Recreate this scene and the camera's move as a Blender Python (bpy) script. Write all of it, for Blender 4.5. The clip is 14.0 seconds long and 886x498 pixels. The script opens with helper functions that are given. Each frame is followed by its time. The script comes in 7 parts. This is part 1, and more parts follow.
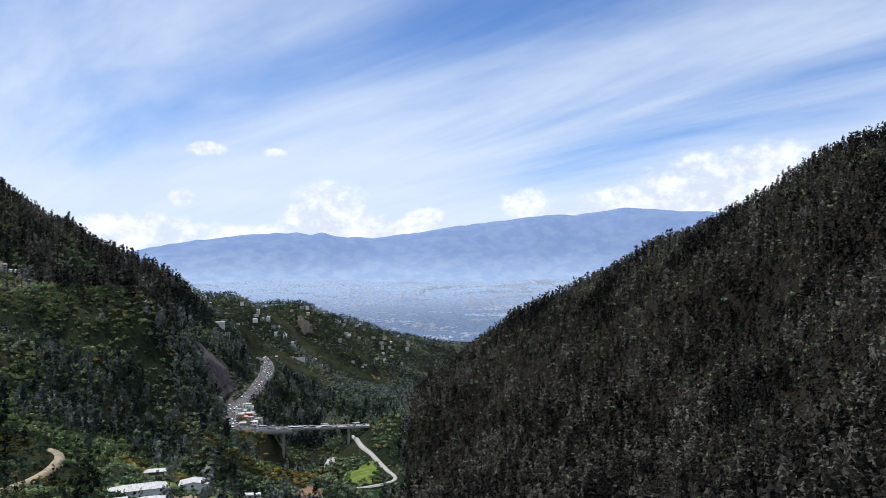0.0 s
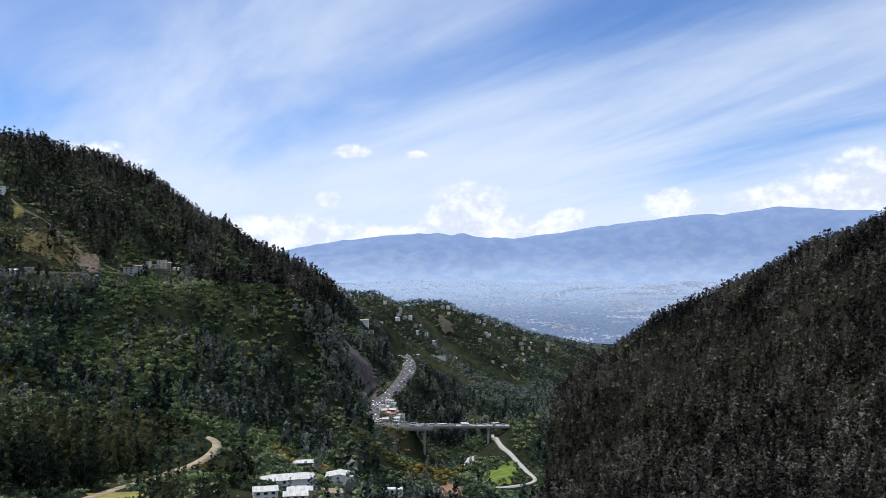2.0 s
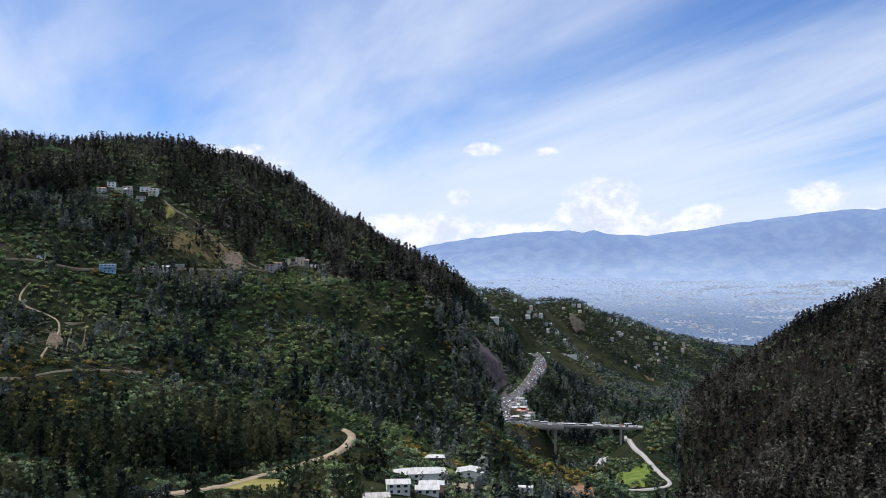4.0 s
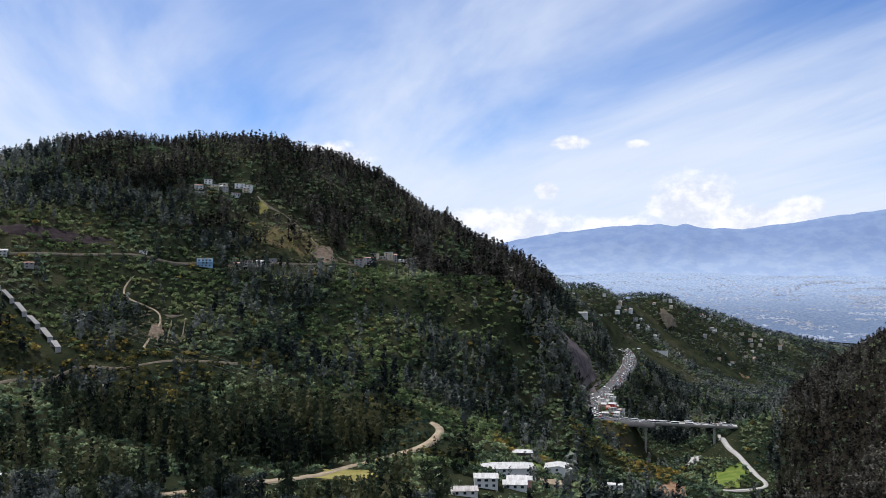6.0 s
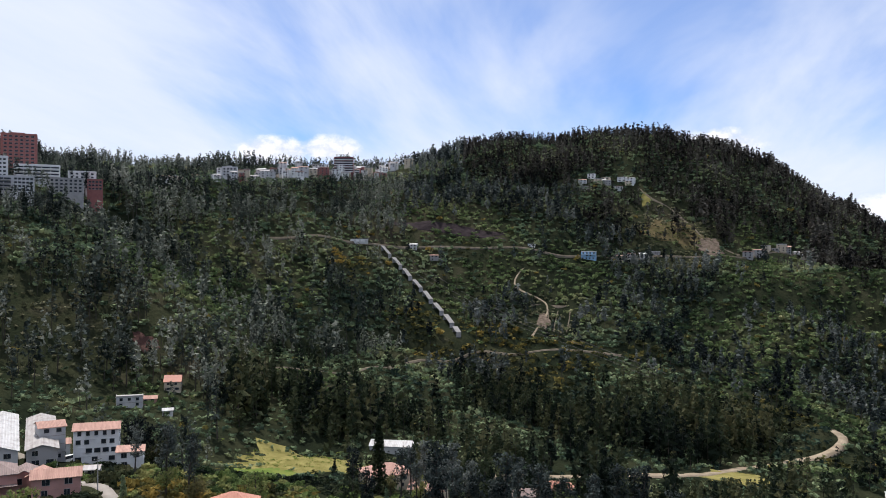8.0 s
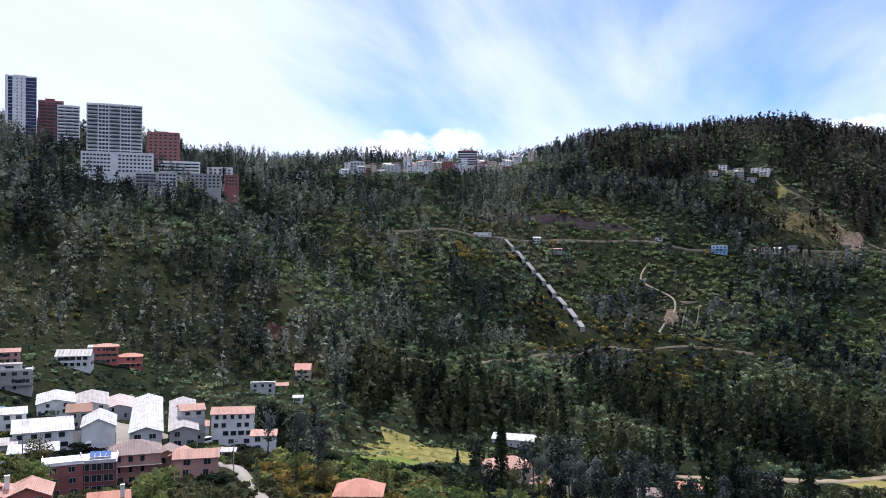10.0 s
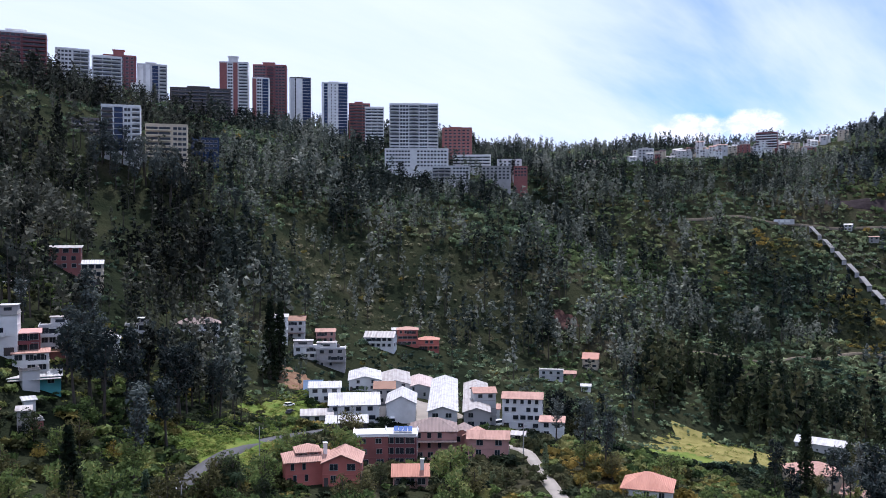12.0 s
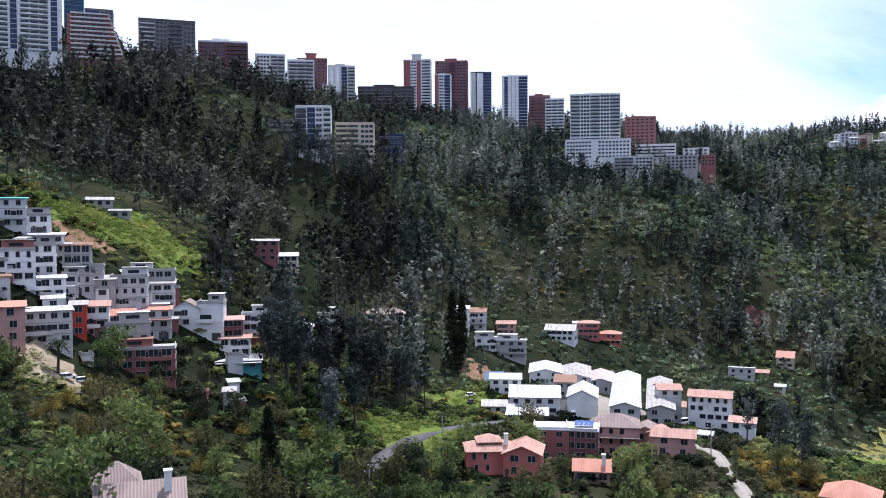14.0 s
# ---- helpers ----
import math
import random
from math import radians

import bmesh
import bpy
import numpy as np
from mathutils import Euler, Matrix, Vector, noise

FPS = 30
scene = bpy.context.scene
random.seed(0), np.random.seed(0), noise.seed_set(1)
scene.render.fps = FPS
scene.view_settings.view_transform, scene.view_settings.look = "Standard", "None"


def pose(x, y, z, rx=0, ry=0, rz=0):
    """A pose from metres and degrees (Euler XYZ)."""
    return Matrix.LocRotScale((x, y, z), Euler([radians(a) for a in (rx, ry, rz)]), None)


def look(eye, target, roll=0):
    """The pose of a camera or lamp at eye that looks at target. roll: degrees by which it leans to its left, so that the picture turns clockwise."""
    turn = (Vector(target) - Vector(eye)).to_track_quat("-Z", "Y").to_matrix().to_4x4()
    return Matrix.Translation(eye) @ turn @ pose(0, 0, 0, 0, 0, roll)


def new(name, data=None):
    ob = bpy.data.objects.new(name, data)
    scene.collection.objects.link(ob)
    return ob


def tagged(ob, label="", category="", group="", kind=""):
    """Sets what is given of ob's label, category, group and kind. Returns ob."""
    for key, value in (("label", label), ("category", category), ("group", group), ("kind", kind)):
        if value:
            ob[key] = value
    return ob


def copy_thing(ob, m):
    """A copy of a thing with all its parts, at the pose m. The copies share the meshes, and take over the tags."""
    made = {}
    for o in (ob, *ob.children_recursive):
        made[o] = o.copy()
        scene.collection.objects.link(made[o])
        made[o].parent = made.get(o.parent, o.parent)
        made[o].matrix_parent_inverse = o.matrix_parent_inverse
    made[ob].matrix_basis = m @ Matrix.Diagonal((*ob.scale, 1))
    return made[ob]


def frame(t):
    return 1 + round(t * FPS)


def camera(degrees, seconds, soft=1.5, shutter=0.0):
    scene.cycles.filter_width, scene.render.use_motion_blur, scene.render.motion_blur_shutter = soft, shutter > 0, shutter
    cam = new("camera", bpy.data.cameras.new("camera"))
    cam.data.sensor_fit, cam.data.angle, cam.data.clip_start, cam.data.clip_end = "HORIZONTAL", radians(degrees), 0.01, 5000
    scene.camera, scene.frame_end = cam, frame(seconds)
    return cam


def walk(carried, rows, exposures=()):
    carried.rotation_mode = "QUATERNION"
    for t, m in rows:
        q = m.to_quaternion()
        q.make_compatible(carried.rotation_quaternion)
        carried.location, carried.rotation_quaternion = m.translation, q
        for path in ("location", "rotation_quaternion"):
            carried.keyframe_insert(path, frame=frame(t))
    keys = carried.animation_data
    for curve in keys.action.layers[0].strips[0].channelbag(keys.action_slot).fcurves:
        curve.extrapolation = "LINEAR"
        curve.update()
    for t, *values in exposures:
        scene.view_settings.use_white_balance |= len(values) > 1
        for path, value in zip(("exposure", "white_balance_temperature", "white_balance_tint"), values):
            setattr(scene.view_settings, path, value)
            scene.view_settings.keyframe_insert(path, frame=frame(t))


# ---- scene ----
# ---- camera: turns on the spot over the valley, from east through north to west ----
cam = camera(55.0, 14.0, soft=0.9)
TURN = [  # seconds, yaw, pitch, roll
    (0.0, 0.00, 1.36, 0.38),
    (0.5, 2.81, 1.40, 0.24),
    (1.0, 4.98, 1.44, 0.18),
    (1.5, 7.13, 1.45, 0.11),
    (2.0, 9.40, 1.42, 0.02),
    (2.5, 11.33, 1.39, -0.05),
    (3.0, 13.65, 1.37, -0.08),
    (5.5, 21.98, 1.00, -0.13),
    (6.0, 24.02, 0.87, -0.11),
    (6.1, 25.32, 0.84, -0.10),
    (6.5, 30.71, 0.73, -0.06),
    (7.0, 37.46, 0.62, -0.02),
    (7.5, 44.18, 0.46, 0.02),
    (7.7, 46.65, 0.41, 0.00),
    (9.8, 56.00, -0.06, -0.25),
    (10.0, 57.65, -0.12, -0.26),
    (10.5, 62.20, -0.29, -0.22),
    (11.0, 66.74, -0.50, -0.18),
    (11.5, 72.09, -0.71, -0.10),
    (12.0, 76.82, -0.89, 0.03),
    (12.5, 81.12, -1.03, 0.12),
    (13.0, 85.20, -1.17, 0.20),
    (13.5, 87.56, -1.33, 0.31),
    (14.0, 88.91, -1.35, 0.33),
]
walk(cam, [(t, pose(0, 0, 0, 90 + pitch, roll, yaw)) for t, yaw, pitch, roll in TURN],
     exposures=[(0.0, -0.06, 6180, 10), (6.0, -0.06, 6350, 12), (7.7, 0.0, 6480, 13), (9.8, 0.30, 6120, 18), (11.5, 0.22, 5820, 20), (12.6, 0.22, 5820, 19), (13.4, 0.36, 5880, 17), (14.0, 0.46, 5920, 16)])

# ---- sky and sun ----
SUN_TURN, SUN_HEIGHT = 72.0, 66.0      # degrees left of the first view, degrees up
sun_way = Vector((-math.sin(radians(SUN_TURN)) * math.cos(radians(SUN_HEIGHT)),
                  math.cos(radians(SUN_TURN)) * math.cos(radians(SUN_HEIGHT)), math.sin(radians(SUN_HEIGHT))))
sun = new("sun", bpy.data.lights.new("sun", "SUN"))
sun.data.energy, sun.data.angle, sun.data.color = 5.0, radians(0.6), (1.0, 0.95, 0.88)
sun.matrix_world = look(sun_way * 100, (0, 0, 0))


class Nodes:
    """Short writing for node trees."""

    def __init__(self, tree):
        self.tree = tree
        tree.nodes.clear()

    def add(self, kind, values=(), **settings):
        n = self.tree.nodes.new(kind)
        for key, value in settings.items():
            setattr(n, key, value)
        for key, value in dict(values).items():
            if isinstance(value, bpy.types.NodeSocket):
                self.tree.links.new(value, n.inputs[key])
            else:
                n.inputs[key].default_value = value
        return n

    def math(self, op, a, b=0.0, clamp=False):
        return self.add("ShaderNodeMath", {0: a, 1: b}, operation=op, use_clamp=clamp).outputs[0]

    def vec(self, op, a, b=(0, 0, 0)):
        return self.add("ShaderNodeVectorMath", {0: a, 1: b}, operation=op).outputs[0]

    def mix(self, fac, a, b, blend="MIX"):
        n = self.add("ShaderNodeMix", {0: fac, 6: a, 7: b}, data_type="RGBA", blend_type=blend)
        return n.outputs[2]

    def noise(self, at, scale, detail=4.0, rough=0.55, distortion=0.0):
        return self.add("ShaderNodeTexNoise", {"Vector": at, "Scale": scale, "Detail": detail, "Roughness": rough,
                                               "Distortion": distortion}).outputs["Fac"]

    def ramp(self, fac, stops):
        n = self.add("ShaderNodeValToRGB", {0: fac})
        e = n.color_ramp.elements
        while len(e) < len(stops):
            e.new(0.5)
        for slot, (at, c) in zip(e, stops):
            slot.position = at
            slot.color = (*c, 1) if isinstance(c, tuple) else (c, c, c, 1)
        return n.outputs[0]

    def step(self, value, low, high):
        return self.add("ShaderNodeMapRange", {0: value, 1: low, 2: high, 3: 0.0, 4: 1.0},
                        interpolation_type="SMOOTHSTEP").outputs[0]


def facing(turn, up=0.0):
    return (-math.sin(radians(turn)) * math.cos(radians(up)), math.cos(radians(turn)) * math.cos(radians(up)), math.sin(radians(up)))


def make_sky():
    world = bpy.data.worlds.new("sky")
    world.use_nodes = True
    scene.world = world
    n = Nodes(world.node_tree)
    way = n.vec("NORMALIZE", n.add("ShaderNodeTexCoord").outputs["Generated"])
    air = n.add("ShaderNodeTexSky", sky_type="NISHITA", sun_disc=False, sun_elevation=radians(SUN_HEIGHT),
                sun_rotation=radians(-SUN_TURN), altitude=2700.0, air_density=1.0, dust_density=0.7, ozone_density=2.0)
    parts = n.add("ShaderNodeSeparateXYZ", {0: way})
    x, y, z = parts.outputs
    flat = n.math("ADD", n.math("MAXIMUM", z, 0.0), 0.11)
    u, v = n.math("DIVIDE", x, flat), n.math("DIVIDE", y, flat)
    a = radians(40)                     # the streaks of high cloud run along this bearing
    along = n.math("ADD", n.math("MULTIPLY", u, -math.sin(a)), n.math("MULTIPLY", v, math.cos(a)))
    across = n.math("ADD", n.math("MULTIPLY", u, math.cos(a)), n.math("MULTIPLY", v, math.sin(a)))
    streak = n.add("ShaderNodeCombineXYZ", {0: n.math("MULTIPLY", along, 0.16), 1: n.math("MULTIPLY", across, 0.62), 2: 3.7}).outputs[0]
    veil = n.noise(streak, 1.6, 6.0, 0.56, 0.5)
    broad = n.noise(n.add("ShaderNodeCombineXYZ", {0: n.math("MULTIPLY", along, 0.3), 1: n.math("MULTIPLY", across, 0.5), 2: 1.2}).outputs[0], 0.9, 3.0, 0.5)
    west = n.step(n.add("ShaderNodeVectorMath", {0: way, 1: facing(112)}, operation="DOT_PRODUCT").outputs["Value"], 0.5, 1.0)
    east = n.step(n.add("ShaderNodeVectorMath", {0: way, 1: facing(18)}, operation="DOT_PRODUCT").outputs["Value"], 0.88, 1.0)
    low = n.step(z, 0.17, 0.02)
    dense = n.math("ADD", n.math("ADD", n.math("MULTIPLY", veil, 0.75), n.math("MULTIPLY", broad, 0.45)),
                   n.math("ADD", n.math("ADD", n.math("MULTIPLY", west, 0.42), n.math("MULTIPLY", east, 0.11)), n.math("MULTIPLY", low, 0.30)))
    dense = n.math("ADD", dense, n.math("MULTIPLY", n.step(z, 0.30, 0.60), 0.4))      # bright cloud added overhead, out of view, to lighten the shaded walls
    cover = n.step(dense, 0.44, 0.82)
    # heaped clouds over the far mountains
    bulk = n.noise(n.vec("MULTIPLY", way, (1.0, 1.0, 1.5)), 22.0, 3.0, 0.5)
    curl = n.noise(n.vec("MULTIPLY", way, (1.0, 1.0, 1.4)), 60.0, 7.0, 0.62)
    heap = n.math("ADD", n.math("MULTIPLY", bulk, 0.5), n.math("MULTIPLY", curl, 0.5))
    puffs = None
    for turn, up, wide, tall in HEAPS:
        off = n.vec("SUBTRACT", way, facing(turn, up))
        side = facing(turn - 90)
        across_ = n.math("DIVIDE", n.add("ShaderNodeVectorMath", {0: off, 1: side}, operation="DOT_PRODUCT").outputs["Value"], radians(wide))
        rise = n.math("DIVIDE", n.add("ShaderNodeSeparateXYZ", {0: off}).outputs[2], radians(tall))
        far = n.math("ADD", n.math("MULTIPLY", across_, across_), n.math("MULTIPLY", rise, rise))
        near = n.math("SUBTRACT", 1.0, far)
        puffs = near if puffs is None else n.math("MAXIMUM", puffs, near)
    fluff = n.step(n.math("ADD", n.math("MULTIPLY", n.math("MAXIMUM", puffs, -1.0), 1.5), n.math("MULTIPLY", n.math("SUBTRACT", heap, 0.50), 5.0)), -0.5, 1.3)
    blue = n.mix(1.0, air.outputs[0], (0.76, 0.98, 1.26, 1), "MULTIPLY")
    grain = n.noise(streak, 5.0, 5.0, 0.6)
    white = n.mix(grain, (5.7, 6.7, 8.3, 1), (7.6, 8.0, 8.6, 1))
    c = n.mix(n.math("MULTIPLY", cover, 0.93), blue, white)
    c = n.mix(n.math("MULTIPLY", fluff, 0.88), c, n.mix(n.step(heap, 0.40, 0.62), (6.6, 7.0, 7.9, 1), (9.4, 9.4, 9.4, 1)))
    back = n.add("ShaderNodeBackground", {0: c, 1: 0.12})
    n.add("ShaderNodeOutputWorld", {0: back.outputs[0]})


HEAPS = [  # turn, height, half width, half height, in degrees
    (7.6, 3.6, 3.2, 2.1), (4.2, 2.6, 3.6, 1.2), (1.2, 3.2, 1.6, 0.9), (-5.8, 4.5, 1.9, 0.8), (-2.0, 2.2, 3.8, 1.0), (-8.0, 3.0, 4.0, 1.1), (-11.5, 3.6, 3.0, 1.2),
    (-17.5, 5.0, 5.0, 2.3), (-13.5, 4.0, 4.0, 1.6), (-21.0, 6.0, 4.0, 1.8), (15.6, 7.9, 1.3, 0.45), (11.2, 7.7, 0.8, 0.3), (17.0, 4.8, 0.8, 0.6), (31.5, 7.0, 2.4, 1.0),
    (57.0, 6.9, 2.2, 0.9), (60.5, 6.8, 2.6, 0.9), (20.0, 2.4, 5.0, 1.2), (12.0, 1.8, 5.0, 1.2),
]
make_sky()

# ---- materials ----
def material(name, rough=0.8, metal=0.0, spec=0.3):
    m = bpy.data.materials.new(name)
    m.use_nodes = True
    n = Nodes(m.node_tree)
    shade = n.add("ShaderNodeBsdfPrincipled", {"Roughness": rough, "Metallic": metal, "Specular IOR Level": spec})
    n.add("ShaderNodeOutputMaterial", {0: shade.outputs[0]})
    return m, n, shade


def tone(c, k):
    return (c[0] * k, c[1] * k, c[2] * k, 1)


def plain(name, c, rough=0.8, metal=0.0, vary=0.25, size=0.5, spec=0.3, bump=0.0):
    """Paint, plaster, tile and the like: a base colour with grain, stains and a shift from thing to thing."""
    m, n, shade = material(name, rough, metal, spec)
    at = n.add("ShaderNodeTexCoord").outputs["Object"]
    fine, stain = n.noise(at, 1 / size * 3, 5.0), n.noise(at, 0.35 / size, 3.0)
    worn = n.mix(n.step(stain, 0.35, 0.75), tone(c, 1.0), tone(c, 1 - vary))
    worn = n.mix(n.math("MULTIPLY", fine, vary), worn, tone(c, 1 + vary))
    each = n.add("ShaderNodeObjectInfo").outputs["Random"]
    n.tree.links.new(n.mix(n.math("MULTIPLY", each, vary), worn, tone(c, 1 - vary)), shade.inputs["Base Color"])
    if bump:
        b = n.add("ShaderNodeBump", {"Strength": bump, "Height": fine, "Distance": 0.1})
        n.tree.links.new(b.outputs[0], shade.inputs["Normal"])
    return m


def foliage(name, stops, leaf=0.35, gaps=1.5, thin_at=0.5, patchy=0.3, own=0.46):
    """Leaves: a colour for each clump, drifting over the hillside, a little light coming through."""
    m, n, shade = material(name, 0.7, 0.0, 0.04)
    geo = n.add("ShaderNodeNewGeometry")
    place = geo.outputs["Position"]
    drift, spot = n.noise(place, 0.012, 3.0), n.noise(place, 0.09, 2.0)
    each = n.add("ShaderNodeAttribute", attribute_name="plant").outputs["Fac"]
    fac = n.math("ADD", n.math("MULTIPLY", drift, 1.25), n.math("SUBTRACT", n.math("MULTIPLY", spot, patchy), 0.17 + patchy / 2))
    fac = n.math("ADD", fac, n.math("MULTIPLY", n.math("SUBTRACT", each, 0.45), own))
    fac = n.math("ADD", fac, n.math("MULTIPLY", n.math("SUBTRACT", geo.outputs["Random Per Island"], 0.5), 0.08))
    c = n.ramp(fac, stops)
    n.tree.links.new(c, shade.inputs["Base Color"])
    thin = n.add("ShaderNodeBsdfTranslucent", {0: c})
    both = n.add("ShaderNodeMixShader", {0: leaf, 1: shade.outputs[0], 2: thin.outputs[0]})
    # gaps between the leaves of a spray
    leaves = n.math("GREATER_THAN", n.noise(place, gaps, 3.0, 0.7), thin_at)
    both = n.add("ShaderNodeMixShader", {0: leaves, 1: n.add("ShaderNodeBsdfTransparent").outputs[0], 2: both.outputs[0]})
    n.tree.links.new(both.outputs[0], n.tree.nodes["Material Output"].inputs[0])
    return m


def soil():
    """Hillside ground: dry grass, shrubs and bare earth."""
    m, n, shade = material("hillside_ground", 1.0, 0.0, 0.0)
    place = n.add("ShaderNodeNewGeometry").outputs["Position"]
    broad, mid, fine = n.noise(place, 0.006, 4.0), n.noise(place, 0.05, 5.0), n.noise(place, 0.6, 5.0)
    c = n.ramp(n.math("ADD", n.math("MULTIPLY", broad, 0.5), n.math("MULTIPLY", mid, 0.5)),
               [(0.3, (0.008, 0.012, 0.008)), (0.45, (0.019, 0.025, 0.014)), (0.56, (0.038, 0.042, 0.023)), (0.7, (0.075, 0.065, 0.045))])
    x, y, _ = n.add("ShaderNodeSeparateXYZ", {0: place}).outputs
    dry = n.math("MULTIPLY", n.step(x, -60.0, -10.0), n.step(y, 150.0, 260.0))       # browner, darker ground in the southern gum wood
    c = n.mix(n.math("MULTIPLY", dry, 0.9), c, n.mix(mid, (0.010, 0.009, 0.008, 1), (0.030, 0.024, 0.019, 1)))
    c = n.mix(n.math("MULTIPLY", fine, 0.6), c, (0.005, 0.006, 0.005, 1))
    n.tree.links.new(c, shade.inputs["Base Color"])
    b = n.add("ShaderNodeBump", {"Strength": 0.8, "Height": n.math("ADD", mid, n.math("MULTIPLY", fine, 0.3)), "Distance": 4.0})
    n.tree.links.new(b.outputs[0], shade.inputs["Normal"])
    return m


def meadow(name, a, b, size=8.0):
    m, n, shade = material(name, 0.95, 0.0, 0.03)
    place = n.add("ShaderNodeNewGeometry").outputs["Position"]
    broad, fine = n.noise(place, 1 / size, 4.0), n.noise(place, 9 / size, 5.0)
    c = n.mix(n.step(broad, 0.35, 0.65), (*a, 1), (*b, 1))
    c = n.mix(n.math("MULTIPLY", fine, 0.55), c, tone(a, 0.45))
    n.tree.links.new(c, shade.inputs["Base Color"])
    bump = n.add("ShaderNodeBump", {"Strength": 0.7, "Height": fine, "Distance": 0.6})
    n.tree.links.new(bump.outputs[0], shade.inputs["Normal"])
    return m


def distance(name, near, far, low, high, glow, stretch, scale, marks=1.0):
    """The far country, blue air haze put into its colour and glow: fields, woods and gullies that fade with distance.
    """
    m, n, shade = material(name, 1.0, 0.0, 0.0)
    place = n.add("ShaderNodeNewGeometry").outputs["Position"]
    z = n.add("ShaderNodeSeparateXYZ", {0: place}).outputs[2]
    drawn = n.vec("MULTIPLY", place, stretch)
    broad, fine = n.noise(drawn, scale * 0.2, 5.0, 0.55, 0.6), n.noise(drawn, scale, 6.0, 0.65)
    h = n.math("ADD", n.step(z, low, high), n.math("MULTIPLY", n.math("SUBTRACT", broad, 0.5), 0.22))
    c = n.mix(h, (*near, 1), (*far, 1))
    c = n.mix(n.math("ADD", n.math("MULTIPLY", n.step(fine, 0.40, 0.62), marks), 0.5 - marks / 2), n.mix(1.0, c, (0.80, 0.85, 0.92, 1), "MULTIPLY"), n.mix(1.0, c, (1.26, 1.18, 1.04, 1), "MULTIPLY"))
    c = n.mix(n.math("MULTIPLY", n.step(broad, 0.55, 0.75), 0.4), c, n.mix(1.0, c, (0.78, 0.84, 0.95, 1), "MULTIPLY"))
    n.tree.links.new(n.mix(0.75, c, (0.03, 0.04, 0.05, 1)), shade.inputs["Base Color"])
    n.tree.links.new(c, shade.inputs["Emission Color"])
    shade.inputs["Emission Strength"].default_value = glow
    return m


M_SOIL = soil()
# blue raised in M_EUC, M_DARKGUM and M_BUSH to paint in distance haze
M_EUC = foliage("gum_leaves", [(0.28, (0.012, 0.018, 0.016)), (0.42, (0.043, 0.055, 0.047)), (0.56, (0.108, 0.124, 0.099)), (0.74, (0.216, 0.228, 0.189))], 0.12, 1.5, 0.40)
# darker gum tones: part of their difference to M_EUC is painted shade
M_DARKGUM = foliage("shade_dark_gum_leaves", [(0.30, (0.008, 0.012, 0.013)), (0.44, (0.030, 0.040, 0.039)), (0.57, (0.080, 0.097, 0.090)), (0.74, (0.178, 0.191, 0.175))], 0.12, 1.4, 0.39)
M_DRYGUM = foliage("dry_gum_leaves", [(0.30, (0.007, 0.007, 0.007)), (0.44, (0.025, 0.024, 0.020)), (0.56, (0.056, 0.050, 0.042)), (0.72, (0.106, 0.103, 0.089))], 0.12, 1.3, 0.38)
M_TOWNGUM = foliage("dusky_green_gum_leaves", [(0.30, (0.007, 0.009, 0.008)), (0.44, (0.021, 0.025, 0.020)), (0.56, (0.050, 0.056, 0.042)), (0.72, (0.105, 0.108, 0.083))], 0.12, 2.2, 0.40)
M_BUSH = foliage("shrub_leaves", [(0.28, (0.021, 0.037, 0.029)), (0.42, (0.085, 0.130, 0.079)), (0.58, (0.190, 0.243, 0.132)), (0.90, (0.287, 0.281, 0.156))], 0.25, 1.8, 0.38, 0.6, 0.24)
# dark species; in the valley bottom this tone carries cloud shade too
M_DEEP = foliage("dark_leaves_and_shade", [(0.26, (0.005, 0.009, 0.007)), (0.42, (0.016, 0.025, 0.015)), (0.58, (0.043, 0.054, 0.027)), (0.78, (0.085, 0.085, 0.042))], 0.25, 2.6, 0.42)
M_LUSH = foliage("fresh_shrub_leaves", [(0.26, (0.034, 0.057, 0.028)), (0.42, (0.083, 0.124, 0.052)), (0.58, (0.156, 0.202, 0.087)), (0.80, (0.244, 0.247, 0.127))], 0.25, 1.8, 0.38, 0.6, 0.26)
M_OCHRESCRUB = foliage("ochre_scrub_leaves", [(0.26, (0.030, 0.034, 0.014)), (0.42, (0.085, 0.085, 0.030)), (0.58, (0.17, 0.145, 0.045)), (0.78, (0.27, 0.19, 0.05))], 0.25, 2.2, 0.40, 0.45, 0.45)
M_DRYSCRUB = foliage("dry_scrub_leaves", [(0.26, (0.040, 0.044, 0.026)), (0.42, (0.10, 0.105, 0.062)), (0.58, (0.18, 0.175, 0.105)), (0.80, (0.26, 0.24, 0.16))], 0.25, 1.8, 0.38, 0.45, 0.3)
# the spur's distance haze is put into this colour as extra blue
M_SPUR = foliage("haze_blued_leaves", [(0.28, (0.014, 0.021, 0.026)), (0.42, (0.044, 0.056, 0.060)), (0.56, (0.097, 0.114, 0.108)), (0.74, (0.165, 0.175, 0.168))], 0.2, 1.0, 0.40)
M_OLIVE = foliage("olive_leaves", [(0.26, (0.016, 0.018, 0.008)), (0.42, (0.060, 0.060, 0.026)), (0.58, (0.130, 0.125, 0.055)), (0.78, (0.20, 0.19, 0.09))], 0.3, 3.0, 0.46)
M_OCHRE = foliage("ochre_leaves", [(0.26, (0.03, 0.03, 0.010)), (0.42, (0.10, 0.085, 0.022)), (0.58, (0.19, 0.15, 0.035)), (0.78, (0.26, 0.19, 0.05))], 0.3, 3.0)
M_GARDEN = foliage("garden_leaves", [(0.24, (0.020, 0.036, 0.015)), (0.38, (0.065, 0.100, 0.035)), (0.52, (0.135, 0.185, 0.061)), (0.74, (0.230, 0.228, 0.088))], 0.3, 2.6, 0.40)
